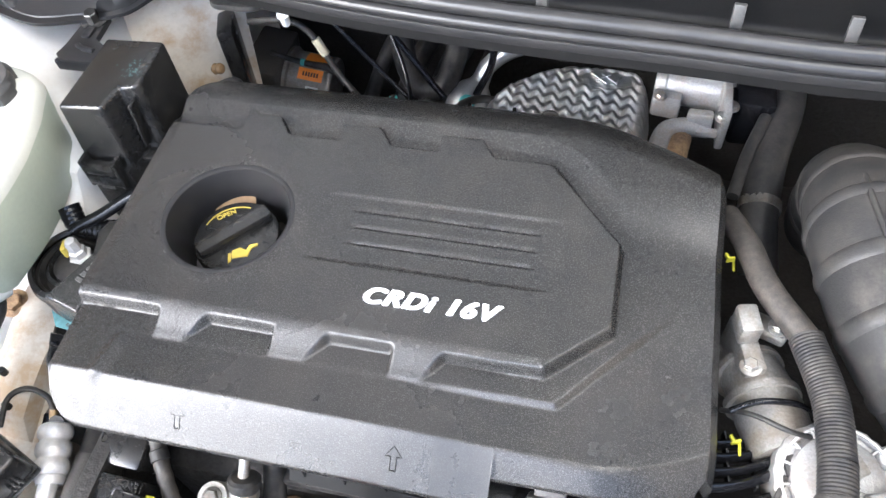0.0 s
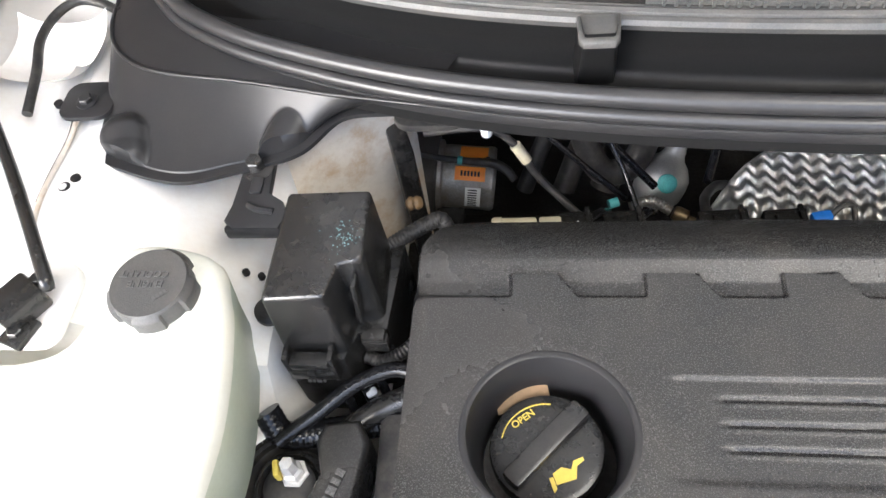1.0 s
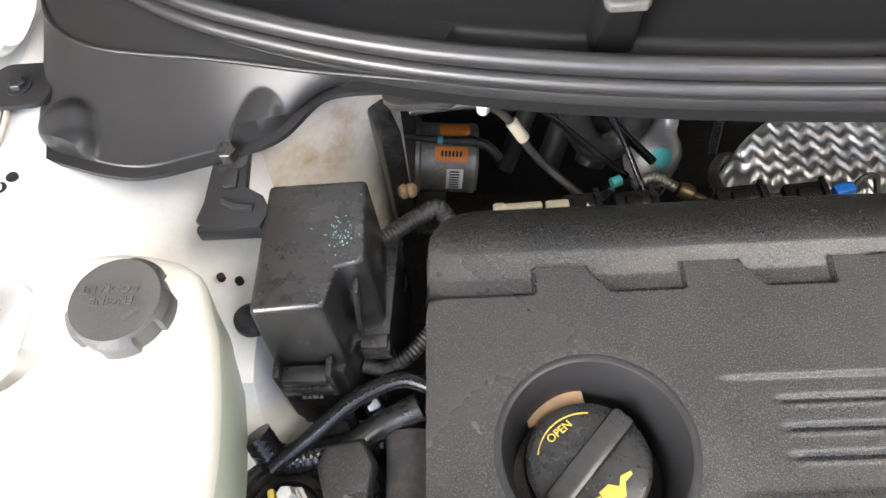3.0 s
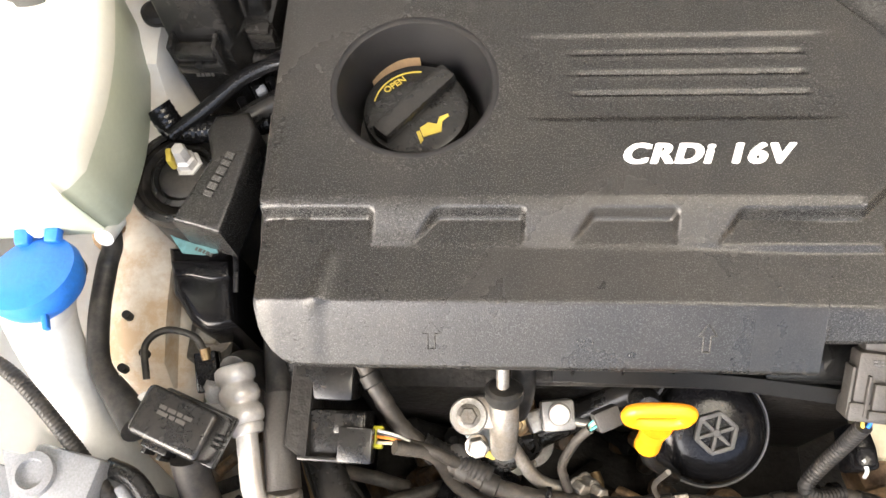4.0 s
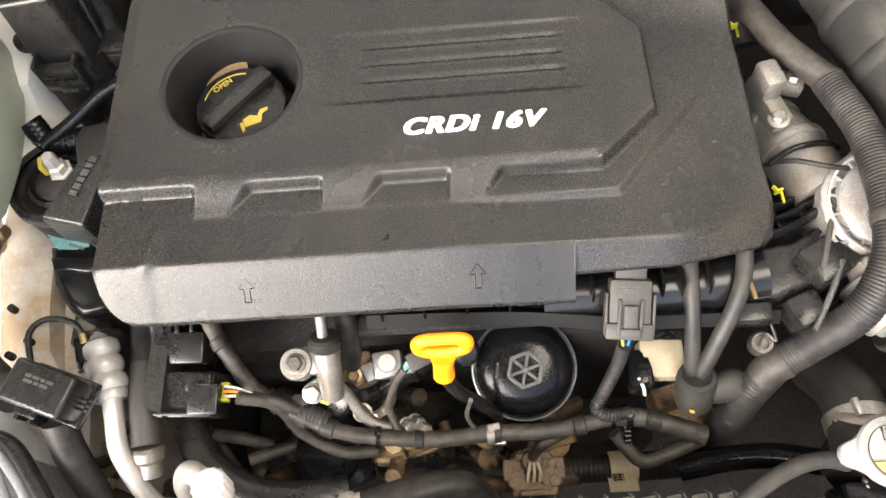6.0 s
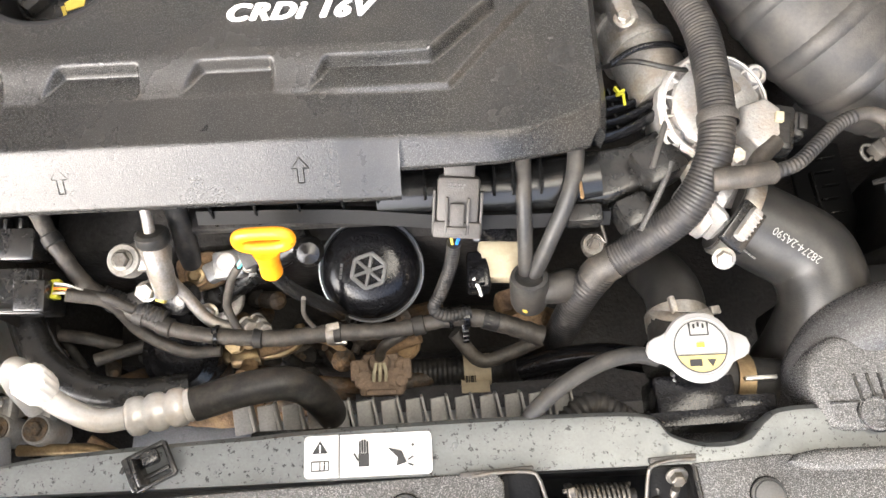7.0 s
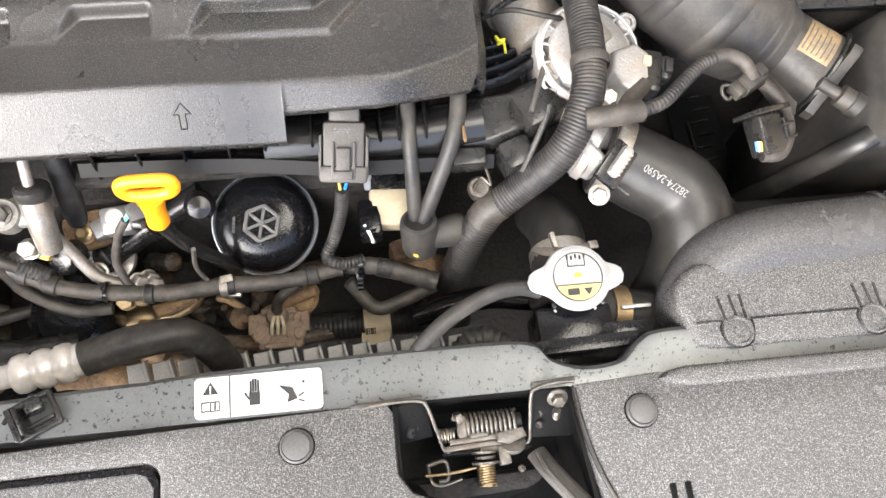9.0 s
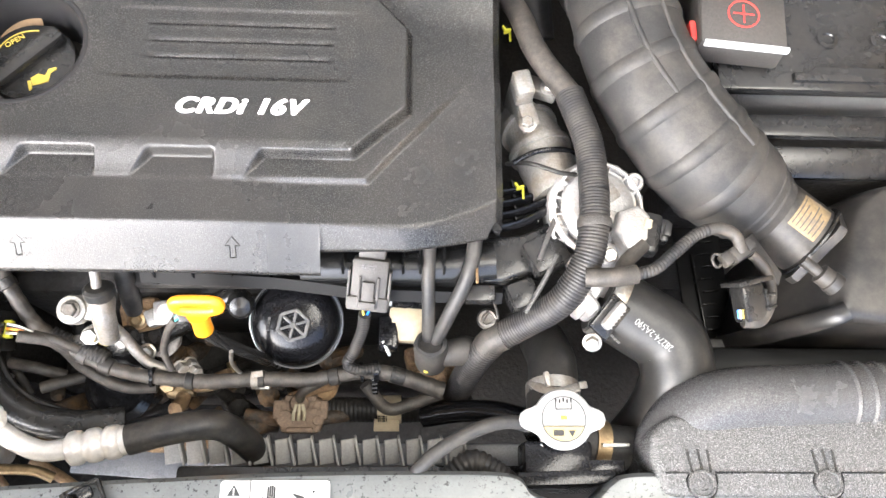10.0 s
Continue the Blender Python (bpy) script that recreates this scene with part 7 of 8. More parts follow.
# ---- right: throttle, hoses, radiator filler ----
thr = thing("throttle_body", (0.345, -0.06, -0.1), "cast aluminium throttle body with a ribbed rim", "throttle body")
TM = aim((0.342, -0.055, -0.064), (0.06, -0.22, 1))
part("housing", lathe([(0.034, -0.05), (0.040, -0.012), (0.0415, -0.006), (0.0415, 0.004), (0.0395, 0.006), (0.0365, 0.0065), (0.0355, 0.003), (0.0325, 0.003), (0.0315, 0.0085), (0.029, 0.0105), (0.020, 0.0125), (0, 0.013)], TM, 60, wob=lambda w, z: 1 + (0.022 * (1 if math.cos(w * 22) > 0.2 else 0) if -0.008 < z < 0.0045 else 0)), M_ALU, thr)
part("rim_rib", lathe([(0.0385, 0.0055), (0.0390, 0.0085), (0.0375, 0.0085), (0.0370, 0.0055)], TM, 60, closed=False), M_PIPE, thr)
for w in range(8, 368, 24):
    q = TM @ Vector((0.0345 * math.cos(radians(w)), 0.0345 * math.sin(radians(w)), 0.0050))
    part("web", moved(rbox((0, 0, 0), (0.0085, 0.0020, 0.0050), 0.0006), Matrix.Translation(q) @ aim((0, 0, 0), (0.06, -0.22, 1)) @ pose(0, 0, 0, 0, 0, w)), M_ALU, thr)
part("face_step", joined("fs", [moved(rbox((0.004, 0.006, 0.0125), (0.030, 0.014, 0.004), 0.0015, (0, 0, 20)), TM), moved(lathe([(0.009, 0.012), (0.009, 0.0165), (0.0065, 0.018), (0, 0.018)], Matrix(), 20), TM @ pose(-0.010, -0.010, 0)), moved(rbox((0.012, -0.014, 0.0120), (0.018, 0.012, 0.004), 0.0015, (0, 0, -30)), TM)]), M_CASTD, thr)
for w, r_ in ((200, 0.0405), (255, 0.041), (310, 0.0415), (20, 0.041), (75, 0.0405)):
    q = TM @ Vector((r_ * math.cos(radians(w)), r_ * math.sin(radians(w)), 0.002))
    part("lug", lathe([(0.0085, -0.012), (0.0085, 0.003), (0.007, 0.005), (0.0045, 0.005), (0.004, 0.002), (0, 0.002)], aim(q, (0.06, -0.22, 1)), 20), M_ALU, thr)
part("gear_case", prism([(0.362, -0.098), (0.352, -0.082), (0.356, -0.064), (0.374, -0.058), (0.384, -0.068), (0.381, -0.090), (0.370, -0.100)], -0.075, -0.044, 0.004, 3), M_ALU, thr)
part("nut", hexbolt((0.346, -0.101, -0.052), (0.1, -0.3, 1), 0.0062, 0.007, 1.25), M_STEEL, thr)
part("nut", hexbolt((0.331, -0.108, -0.058), (0.1, -0.3, 1), 0.005, 0.005, 1.25), M_STEEL, thr)
part("arm", joined("ta", [tube([(0.345, -0.085, -0.078), (0.342, -0.104, -0.080), (0.337, -0.122, -0.088)], [0.020, 0.017, 0.020], 20), rbox((0.331, -0.113, -0.074), (0.014, 0.040, 0.030), 0.006, (0, 0, 30)), rbox((0.326, -0.128, -0.078), (0.010, 0.044, 0.034), 0.005, (0, 8, 32))]), M_ALU, thr)
OM = aim((0.330, -0.118, -0.086), (0.80, -0.60, -0.06))
part("outlet", lathe([(0.026, -0.012), (0.0285, -0.010), (0.0285, -0.004), (0.0245, -0.002), (0.0240, 0.006), (0.0255, 0.008), (0.0255, 0.014), (0.022, 0.016)], OM, 36), M_ALU, thr)
part("motor_plug", joined("mp", [rbox((0.383, -0.082, -0.054), (0.017, 0.036, 0.018), 0.004, (0, 0, -14)), rbox((0.395, -0.080, -0.052), (0.008, 0.020, 0.012), 0.002, (0, 0, -14)), rbox((0.3965, -0.080, -0.045), (0.006, 0.012, 0.004), 0.001, (0, 0, -14))]), M_BLACK, thr)
part("plug_face", rbox((0.382, -0.083, -0.0448), (0.009, 0.024, 0.001), 0.0003, (0, 0, -14)), M_DARK, thr)
part("pink_lock", rbox((0.380, -0.076, -0.043), (0.006, 0.008, 0.004), 0.001, (0, 0, -14)), M_CREAM, thr, "pale lock of the plug")
egrv = thing("intake_elbow", (0.29, 0.02, -0.1), "cast aluminium intake elbow beside the cover", "casting")
part("body", tube([(0.285, 0.05, -0.10), (0.295, 0.025, -0.085), (0.305, -0.005, -0.080), (0.315, -0.035, -0.078)], [0.021, 0.024, 0.026, 0.024], 28), M_CASTD, egrv)
part("flange", joined("fg", [rbox((0.283, 0.040, -0.075), (0.016, 0.05, 0.05), 0.004, (0, 0, 15)), rbox((0.279, 0.048, -0.040), (0.016, 0.024, 0.022), 0.003, (0, 0, 12)), rbox((0.300, 0.060, -0.062), (0.030, 0.016, 0.014), 0.003, (0, 0, -20)), lathe([(0.0265, -0.003), (0.0285, -0.003), (0.0285, 0.003), (0.0265, 0.003)], aim((0.300, 0.008, -0.082), (0.25, -0.9, 0.1)), 32), lathe([(0.0255, -0.002), (0.0275, -0.002), (0.0275, 0.003), (0.0255, 0.003)], aim((0.292, 0.034, -0.090), (0.3, -0.85, 0.35)), 32)]), M_CASTD, egrv)
for bx, by, bz in ((0.306, 0.058, -0.055), (0.285, 0.020, -0.054)):
    part("bolt", hexbolt((bx, by, bz), (-0.2, 0, 1), 0.0055, 0.005), M_STEEL, egrv)
part("hose_band", tube([(0.272, -0.015, -0.060), (0.290, -0.008, -0.052), (0.312, -0.004, -0.054), (0.330, 0.0, -0.068)], 0.0026, 8), M_GLOSS, egrv)
part("strap", tube([(0.268, -0.01, -0.072), (0.285, -0.02, -0.050), (0.31, -0.03, -0.046), (0.335, -0.025, -0.06)], 0.002, 8), M_RUBBER, egrv)
for tx, ty, tz in ((0.270, 0.116, -0.055), (0.279, -0.033, -0.072)):
    solo("tie_clip", joined("tc", [rbox((tx, ty, tz), (0.007, 0.002, 0.006), 0.0006, (0, 0, 20)), rbox((tx + 0.003, ty - 0.004, tz - 0.003), (0.002, 0.010, 0.002), 0.0005), rbox((tx - 0.003, ty + 0.001, tz + 0.002), (0.002, 0.006, 0.004), 0.0005, (0, 0, 30))]), M_LIME, "small lime yellow clip by the cover's edge", "clip", group="lime clips")

harn = thing("main_harness", (0.31, -0.08, -0.1), "thick black ribbed wiring conduit with tape and a clip", "wiring")
HP = [(0.268, 0.165, -0.060), (0.281, 0.125, -0.045), (0.293, 0.080, -0.036), (0.318, 0.038, -0.032), (0.331, -0.010, -0.030), (0.333, -0.055, -0.030)]
HQ = [(0.333, -0.055, -0.030), (0.331, -0.085, -0.032), (0.325, -0.112, -0.040), (0.308, -0.138, -0.060), (0.282, -0.150, -0.090), (0.258, -0.160, -0.108)]
HR = [(0.258, -0.160, -0.108), (0.245, -0.172, -0.128), (0.236, -0.184, -0.160), (0.232, -0.190, -0.200), (0.225, -0.19, -0.25)]
part("taped_run", tube(HP[:4], 0.0105, 16, rough=0.06), M_TAPE, harn)
part("conduit", tube(HP[3:], 0.0120, 20, ridge=(0.00045, 0.0027)), M_CONDUIT, harn)
part("conduit", tube(HQ, 0.0122, 20, ridge=(0.00045, 0.0027)), M_CONDUIT, harn)
part("conduit", tube(HR, 0.0124, 20, ridge=(0.00045, 0.0027)), M_CONDUIT, harn)
part("tape", tube([(0.266, -0.157, -0.102), (0.258, -0.160, -0.108), (0.251, -0.1655, -0.117)], 0.0133, 16, 4, rough=0.06), M_TAPE, harn)
part("clip", lathe([(0.0138, 0), (0.0142, 0.001), (0.0142, 0.007), (0.0138, 0.008)], aim((0.332, -0.078, -0.0315), (-0.05, -1, -0.05)), 24, closed=False), M_TAUPE, harn, "grey clip ring")
part("tape_joint", tube([(0.322, -0.126, -0.034), (0.342, -0.127, -0.030), (0.362, -0.124, -0.031)], 0.0078, 12, rough=0.08), M_TAPE, harn)
part("branch", tube([(0.362, -0.124, -0.031), (0.378, -0.119, -0.030), (0.394, -0.106, -0.030), (0.412, -0.091, -0.030), (0.424, -0.086, -0.028)], 0.0048, 12, ridge=(0.0005, 0.0030)), M_CONDUIT, harn)
part("branch_tape", tube([(0.420, -0.0865, -0.029), (0.434, -0.085, -0.028), (0.446, -0.090, -0.030), (0.452, -0.103, -0.034)], 0.0050, 12, rough=0.05), M_TAPE, harn)
part("branch", tube([(0.350, -0.124, -0.034), (0.358, -0.110, -0.044), (0.376, -0.093, -0.048)], 0.0062, 10), M_TAPE, harn)
solo("manifold_rod", tube([(0.306, -0.098, -0.062), (0.296, -0.118, -0.066), (0.280, -0.145, -0.074)], 0.0023, 10), M_GREYP, "pale metal tube beside the conduit", "pipe")

ich = thing("boost_hose", (0.38, -0.16, -0.1), "thick black rubber boost hose with white part number", "hose")
IP = [(0.347, -0.127, -0.088), (0.377, -0.1435, -0.092), (0.406, -0.164, -0.096), (0.4125, -0.196, -0.104), (0.402, -0.225, -0.13), (0.39, -0.245, -0.17)]
part("hose", tube(IP, [0.0305, 0.0315, 0.0320, 0.031, 0.030, 0.029], 40, 8), M_BOOST, ich)
clampm = aim((0.3545, -0.1312, -0.0890), (0.87, -0.48, -0.10))
part("clamp", lathe([(0.0300, -0.0065), (0.0322, -0.0065), (0.0328, -0.0052), (0.0325, 0.0), (0.0328, 0.0052), (0.0322, 0.0065), (0.0300, 0.0065)], clampm, 48, closed=False), M_STEEL, ich, "pale steel band clamp")
CB = pose(0.3455, -0.1515, -0.0585, 8, 24, -37)
part("clamp_box", moved(rbox((0, 0, 0), (0.020, 0.034, 0.006), 0.0015), CB), M_BLACK, ich)
part("worm_housing", moved(rbox((0, 0.002, 0.005), (0.009, 0.026, 0.008), 0.003), CB), M_ALU, ich)
for k in range(6):
    part("worm_thread", moved(rbox((0, -0.008 + 0.0036 * k, 0.0085), (0.0085, 0.0012, 0.0016), 0.0004), CB), M_ALU, ich)
part("screw", hexbolt((0.332, -0.171, -0.066), (-0.25, -0.5, 0.85), 0.0058, 0.006, 1.35), M_CASTD, ich)
pn = lettering("28274-2A590", 0.0074, Matrix(), 0.0)
AX, AD = Vector((0.377, -0.1435, -0.0920)), Vector((0.775, -0.625, -0.085)).normalized()
AN = Vector((-0.63, -0.776, 0)).normalized()
for v in pn.vertices:
    u, w = v.co.x * 0.92, v.co.y
    s_ = 0.0105 + w
    base = AX + AD * (0.037 - u) + AN * s_
    base.z = (AX + AD * (0.037 - u)).z + math.sqrt(max(0, 0.0318 ** 2 - s_ ** 2)) + 0.0008
    v.co = base
part("small_print", bars([[0.003, 0.002, 0.003, 0.002, 0.003]], pose(0.3560, -0.1705, -0.0725, 45, 10, 128), 0.0008, 0.0042), M_FAINT, ich, "small white print")
part("lettering", pn, M_FAINT, ich, "white part number 28274-2A590")

rad = thing("radiator_filler", (0.305, -0.24, -0.13), "white radiator pressure cap with yellow warning print on its neck", "radiator cap")
RM = aim((0.304, -0.233, -0.062), (0.0, -0.06, 1))
rc = part("cap", lathe([(0.0215, -0.008), (0.0225, -0.004), (0.0235, -0.001), (0.0225, 0.0015), (0.019, 0.0028), (0.0185, 0.0022), (0.0, 0.0024)], RM, 48), M_CAPW, rad, "white pressure cap")
for sgn in (1, -1):
    part("ear", prism([(sgn * 0.017, -0.0135), (sgn * 0.0235, -0.0095), (sgn * 0.029, -0.0075), (sgn * 0.0325, -0.0050), (sgn * 0.0340, 0.0), (sgn * 0.0325, 0.0050), (sgn * 0.029, 0.0075), (sgn * 0.0235, 0.0095), (sgn * 0.017, 0.0135)][::sgn], -0.006, -0.0005, 0.0015, 2, m=RM), M_CAPW, rc)
half = circle((0, 0), 0.0165, 16, 199, 341)
part("amber_field", prism(half, 0.0022, 0.0029, 0, m=RM), M_LABELY, rc, "amber printed field")
mk = joined("marks", [rbox((-0.0045, -0.0105, 0.0031), (0.008, 0.0045, 0.0005), 0), prism([(0.003, -0.0085), (0.009, -0.0085), (0.006, -0.0135)], 0.0028, 0.0033, 0)] + [rbox((-0.006 + 0.003 * k, 0.0145 - 0.001 * (k % 2), 0.003), (0.0012, 0.003, 0.0005), 0) for k in range(5)] + [rbox((0, 0.0075, 0.003), (0.0125, 0.0006, 0.0005), 0), rbox((-0.006, 0.011, 0.003), (0.0006, 0.007, 0.0005), 0), rbox((0.006, 0.011, 0.003), (0.0006, 0.007, 0.0005), 0)])
part("mark", moved(mk, RM), M_INK, rc)
part("gold_mark", moved(rbox((0, 0.001, 0.003), (0.005, 0.003, 0.0005), 0), RM), M_ORANGE, rc)
part("print_ring", lathe([(0.0168, 0.0023), (0.0168, 0.0030), (0.0173, 0.0030), (0.0173, 0.0023)], RM, 48, closed=False), M_INK, rc, "thin black printed ring")
part("field_line", moved(rbox((0, -0.0056, 0.0030), (0.0310, 0.0005, 0.0005), 0), RM), M_INK, rc)
part("front_plate", rbox((0.3070, -0.2590, -0.0930), (0.034, 0.0030, 0.032), 0.0008, (-52, 0, -2)), M_GLOSS, rad, "glossy black bracket plate")
for ex in (0.2895, 0.3245):
    part("plate_edge", rbox((ex, -0.2590, -0.0920), (0.0022, 0.0050, 0.034), 0.0008, (-52, 0, -2)), M_CLIP, rad)
part("side_plate", prism([(0.3250, -0.2600), (0.3480, -0.2655), (0.3480, -0.2725), (0.3250, -0.2730)], -0.0905, -0.0870, 0.0008), M_GLOSS, rad)
part("wire_clip", tube([(0.2890, -0.2500, -0.0800), (0.2950, -0.2580, -0.0840), (0.3040, -0.2610, -0.0855), (0.3130, -0.2585, -0.0840), (0.3190, -0.2505, -0.0800)], 0.0010, 8), M_STEEL, rad, "bright wire clip")
part("neck", lathe([(0.024, -0.06), (0.019, -0.03), (0.0185, -0.008)], RM, 28), M_BLACK, rad)
part("mounting", joined("mt", [rbox((0.303, -0.262, -0.100), (0.055, 0.03, 0.04), 0.004), rbox((0.338, -0.268, -0.085), (0.035, 0.012, 0.012), 0.002), prism([(0.27, -0.272), (0.345, -0.27), (0.35, -0.280), (0.265, -0.282)], -0.083, -0.077, 0.001)]), M_GLOSS, rad)
solo("overflow_hose", tube([(0.280, -0.236, -0.078), (0.262, -0.234, -0.072), (0.238, -0.240, -0.068), (0.210, -0.255, -0.066), (0.190, -0.272, -0.070), (0.182, -0.285, -0.085)], 0.0056, 14), M_HOSE, "thin grey rubber overflow hose to the radiator cap", "hose")
rh = thing("radiator_hose", (0.31, -0.18, -0.15), "black radiator hose with spring clamps", "hose")
part("hose", tube([(0.306, -0.150, -0.150), (0.308, -0.170, -0.125), (0.307, -0.190, -0.108), (0.303, -0.212, -0.100), (0.302, -0.232, -0.098)], 0.021, 24, rough=0.02), M_BOOST, rh)
part("spring_clamp", lathe([(0.0215, -0.005), (0.0228, -0.005), (0.0228, 0.005), (0.0215, 0.005)], aim((0.305, -0.205, -0.103), (-0.05, -0.95, 0.25)), 36, closed=False), M_STEEL, rh)
part("clamp_tab", joined("ct", [tube([(0.286, -0.199, -0.094), (0.292, -0.206, -0.082), (0.305, -0.209, -0.0785), (0.322, -0.205, -0.082)], 0.0045, 10, flat=0.35), rbox((0.296, -0.199, -0.0785), (0.004, 0.012, 0.006), 0.001, (0, 0, 10)), rbox((0.326, -0.203, -0.083), (0.008, 0.006, 0.003), 0.001, (0, 20, 10))]), M_CASTD, rh)
part("outlet", tube([(0.325, -0.245, -0.11), (0.350, -0.248, -0.115), (0.376, -0.250, -0.12), (0.41, -0.245, -0.14)], 0.018, 22), M_RUBBER, rh)
part("outlet_clamp", lathe([(0.0185, -0.006), (0.020, -0.006), (0.020, 0.006), (0.0185, 0.006)], aim((0.343, -0.2475, -0.113), (1, -0.1, -0.1)), 30, closed=False), M_BRASS, rh)
part("clamp_ears", rbox((0.352, -0.250, -0.092), (0.022, 0.003, 0.006), 0.0008), M_STEEL, rh)
solo("lower_conduit", tube([(0.215, -0.275, -0.10), (0.235, -0.262, -0.095), (0.255, -0.27, -0.10), (0.275, -0.285, -0.11)], 0.008, 12, ridge=(0.0012, 0.0045)), M_CONDUIT, "ribbed conduit behind the lock panel", "conduit")
solo("blue_black_hose", tube([(0.290, -0.225, -0.14), (0.262, -0.215, -0.16), (0.235, -0.212, -0.18), (0.20, -0.215, -0.2)], 0.010, 14), M_GLOSS, "dark glossy hose low in the bay", "hose")

# ---- intake hose, air box, battery ----
duct = thing("intake_hose", (0.42, 0.03, -0.08), "large grey ribbed rubber air intake hose", "air hose")
DP = [(0.385, 0.245, -0.150), (0.372, 0.205, -0.060), (0.366, 0.130, -0.024), (0.386, 0.052, -0.028), (0.431, -0.010, -0.044), (0.470, -0.036, -0.062), (0.4975, -0.0515, -0.0715)]
part("hose", tube(DP, [0.043, 0.044, 0.0455, 0.0465, 0.0490, 0.0455, 0.0335], 40, 10), M_DUCT, duct)
path_d = smooth_path(DP, 10)
rad_d = lambda k: float(np.interp(k / 10, range(7), [0.043, 0.044, 0.0455, 0.0465, 0.0490, 0.0455, 0.0335]))
for k in range(4, 54, 5):
    q, r_ = path_d[k], path_d[k + 1]
    if k < 47:
        part("rib", lathe([(rad_d(k) - 0.0006, -0.0075), (rad_d(k) + 0.0009, -0.0052), (rad_d(k) + 0.0017, -0.0022), (rad_d(k) + 0.0017, 0.0022), (rad_d(k) + 0.0009, 0.0052), (rad_d(k) - 0.0006, 0.0075)], aim(q, r_ - q), 40, closed=False), M_DUCT, duct)
part("spine", tube([path_d[k] + Vector((-0.013, 0.0, math.sqrt(rad_d(k) ** 2 - 0.013 ** 2) + 0.0004)) for k in range(3, 44, 4)], 0.0026, 8, 4), M_DUCT, duct)
part("spine", tube([path_d[k] + Vector((0.016, 0.0, math.sqrt(rad_d(k) ** 2 - 0.016 ** 2) + 0.0004)) for k in range(3, 44, 4)], 0.0022, 8, 4), M_DUCT, duct)
for k, cr in ((49, 0.0455), (53, 0.0420), (56, 0.0385)):
    q, r_ = path_d[k], path_d[k + 1]
    part("cuff_rib", lathe([(cr - 0.004, -0.003), (cr, -0.0018), (cr, 0.0018), (cr - 0.004, 0.003)], aim(q, r_ - q), 40, closed=False), M_DUCT, duct)
maf = thing("air_flow_meter", (0.51, -0.085, -0.07), "black air flow meter tube with a printed label", "air meter")
ma, mb = Vector((0.4930, -0.0480, -0.0705)), Vector((0.5300, -0.0770, -0.0735))
md = (mb - ma).normalized()
ms = md.cross(Vector((0, 0, 1))).normalized()
mu = ms.cross(md)
part("tube", lathe([(0.030, 0), (0.0325, 0.002), (0.0325, (mb - ma).length)], aim(ma, md), 44), M_MAF, maf)
around = lambda s, a, r: ma + md * s + (mu * math.cos(radians(a)) - ms * math.sin(radians(a))) * r
part("label_plate", grid(lambda u, v: around(0.018 + 0.026 * v, -30 + 62 * u, 0.0328), 12, 2), M_MAFTAG, maf, "tan weathered label")
for k in range(6):
    part("print", grid(lambda u, v, k=k: around(0.020 + 0.0040 * k + 0.0010 * v, -26 + (50 - 9 * (k % 3)) * u, 0.0330), 8, 1), M_TAUPE, maf)
part("flange", lathe([(0.033, 0), (0.0365, 0.001), (0.0365, 0.003), (0.033, 0.004)], aim(mb, md), 44), M_BLACK, maf)
part("flange_plate", moved(prism([(-0.030, -0.034), (0.030, -0.034), (0.035, -0.028), (0.035, 0.030), (0.028, 0.035), (-0.028, 0.035), (-0.035, 0.028), (-0.035, -0.028)], 0.004, 0.012, 0.002), aim(mb, md, 45) @ Matrix.Diagonal((0.92, 0.92, 1.0, 1.0))), M_MAF, maf, "black flange plate")
part("screw_boss", lathe([(0.0048, -0.004), (0.0048, 0.012), (0.0085, 0.013), (0.0085, 0.022), (0.0095, 0.023), (0.0095, 0.030), (0.0, 0.031)], aim((0.503, -0.112, -0.032), (0.78, -0.60, -0.12)), 20), M_MAF, maf)
part("strut", prism([(0.462, -0.086), (0.470, -0.080), (0.490, -0.116), (0.486, -0.126), (0.478, -0.122)], -0.056, -0.048, 0.0015), M_MAF, maf)
part("sensor_head", joined("sh", [rbox((0.452, -0.1015, -0.038), (0.020, 0.013, 0.014), 0.002, (0, 0, 32)), rbox((0.458, -0.096, -0.033), (0.008, 0.010, 0.006), 0.001, (0, 0, 32)), rbox((0.441, -0.107, -0.040), (0.010, 0.012, 0.010), 0.002, (0, 0, 32))]), M_MAF, maf, "grey sensor plug")
part("ring_clip", tube([(0.436, -0.104, -0.038), (0.430, -0.104, -0.038), (0.429, -0.109, -0.040), (0.433, -0.113, -0.042), (0.437, -0.111, -0.042)], 0.0013, 8), M_MAF, maf)
KM = pose(0.4580, -0.1370, -0.048, 18, 12, 16)
part("connector", moved(joined("mc", [rbox((0, -0.004, 0), (0.022, 0.030, 0.018), 0.003), rbox((0.001, 0.013, 0.001), (0.034, 0.004, 0.024), 0.001), rbox((0.011, -0.004, 0.008), (0.003, 0.018, 0.005), 0.0008), rbox((0.013, -0.010, 0.010), (0.010, 0.0025, 0.004), 0.0006), rbox((0.013, 0.000, 0.010), (0.010, 0.0025, 0.004), 0.0006)]), KM), M_BLACK, maf)
part("lead", tube([(0.452, -0.157, -0.050), (0.467, -0.156, -0.050), (0.478, -0.138, -0.050), (0.479, -0.118, -0.050), (0.470, -0.105, -0.046), (0.462, -0.101, -0.042)], 0.0046, 12), M_TAPE, maf)
for dx, mm in ((-0.003, M_BLUE), (0.001, M_YPRINT), (-0.001, M_WHITE)):
    part("wire", tube([(0.4485 + dx, -0.149, -0.042), (0.4500 + dx, -0.155, -0.046)], 0.0008, 6), mm, maf)

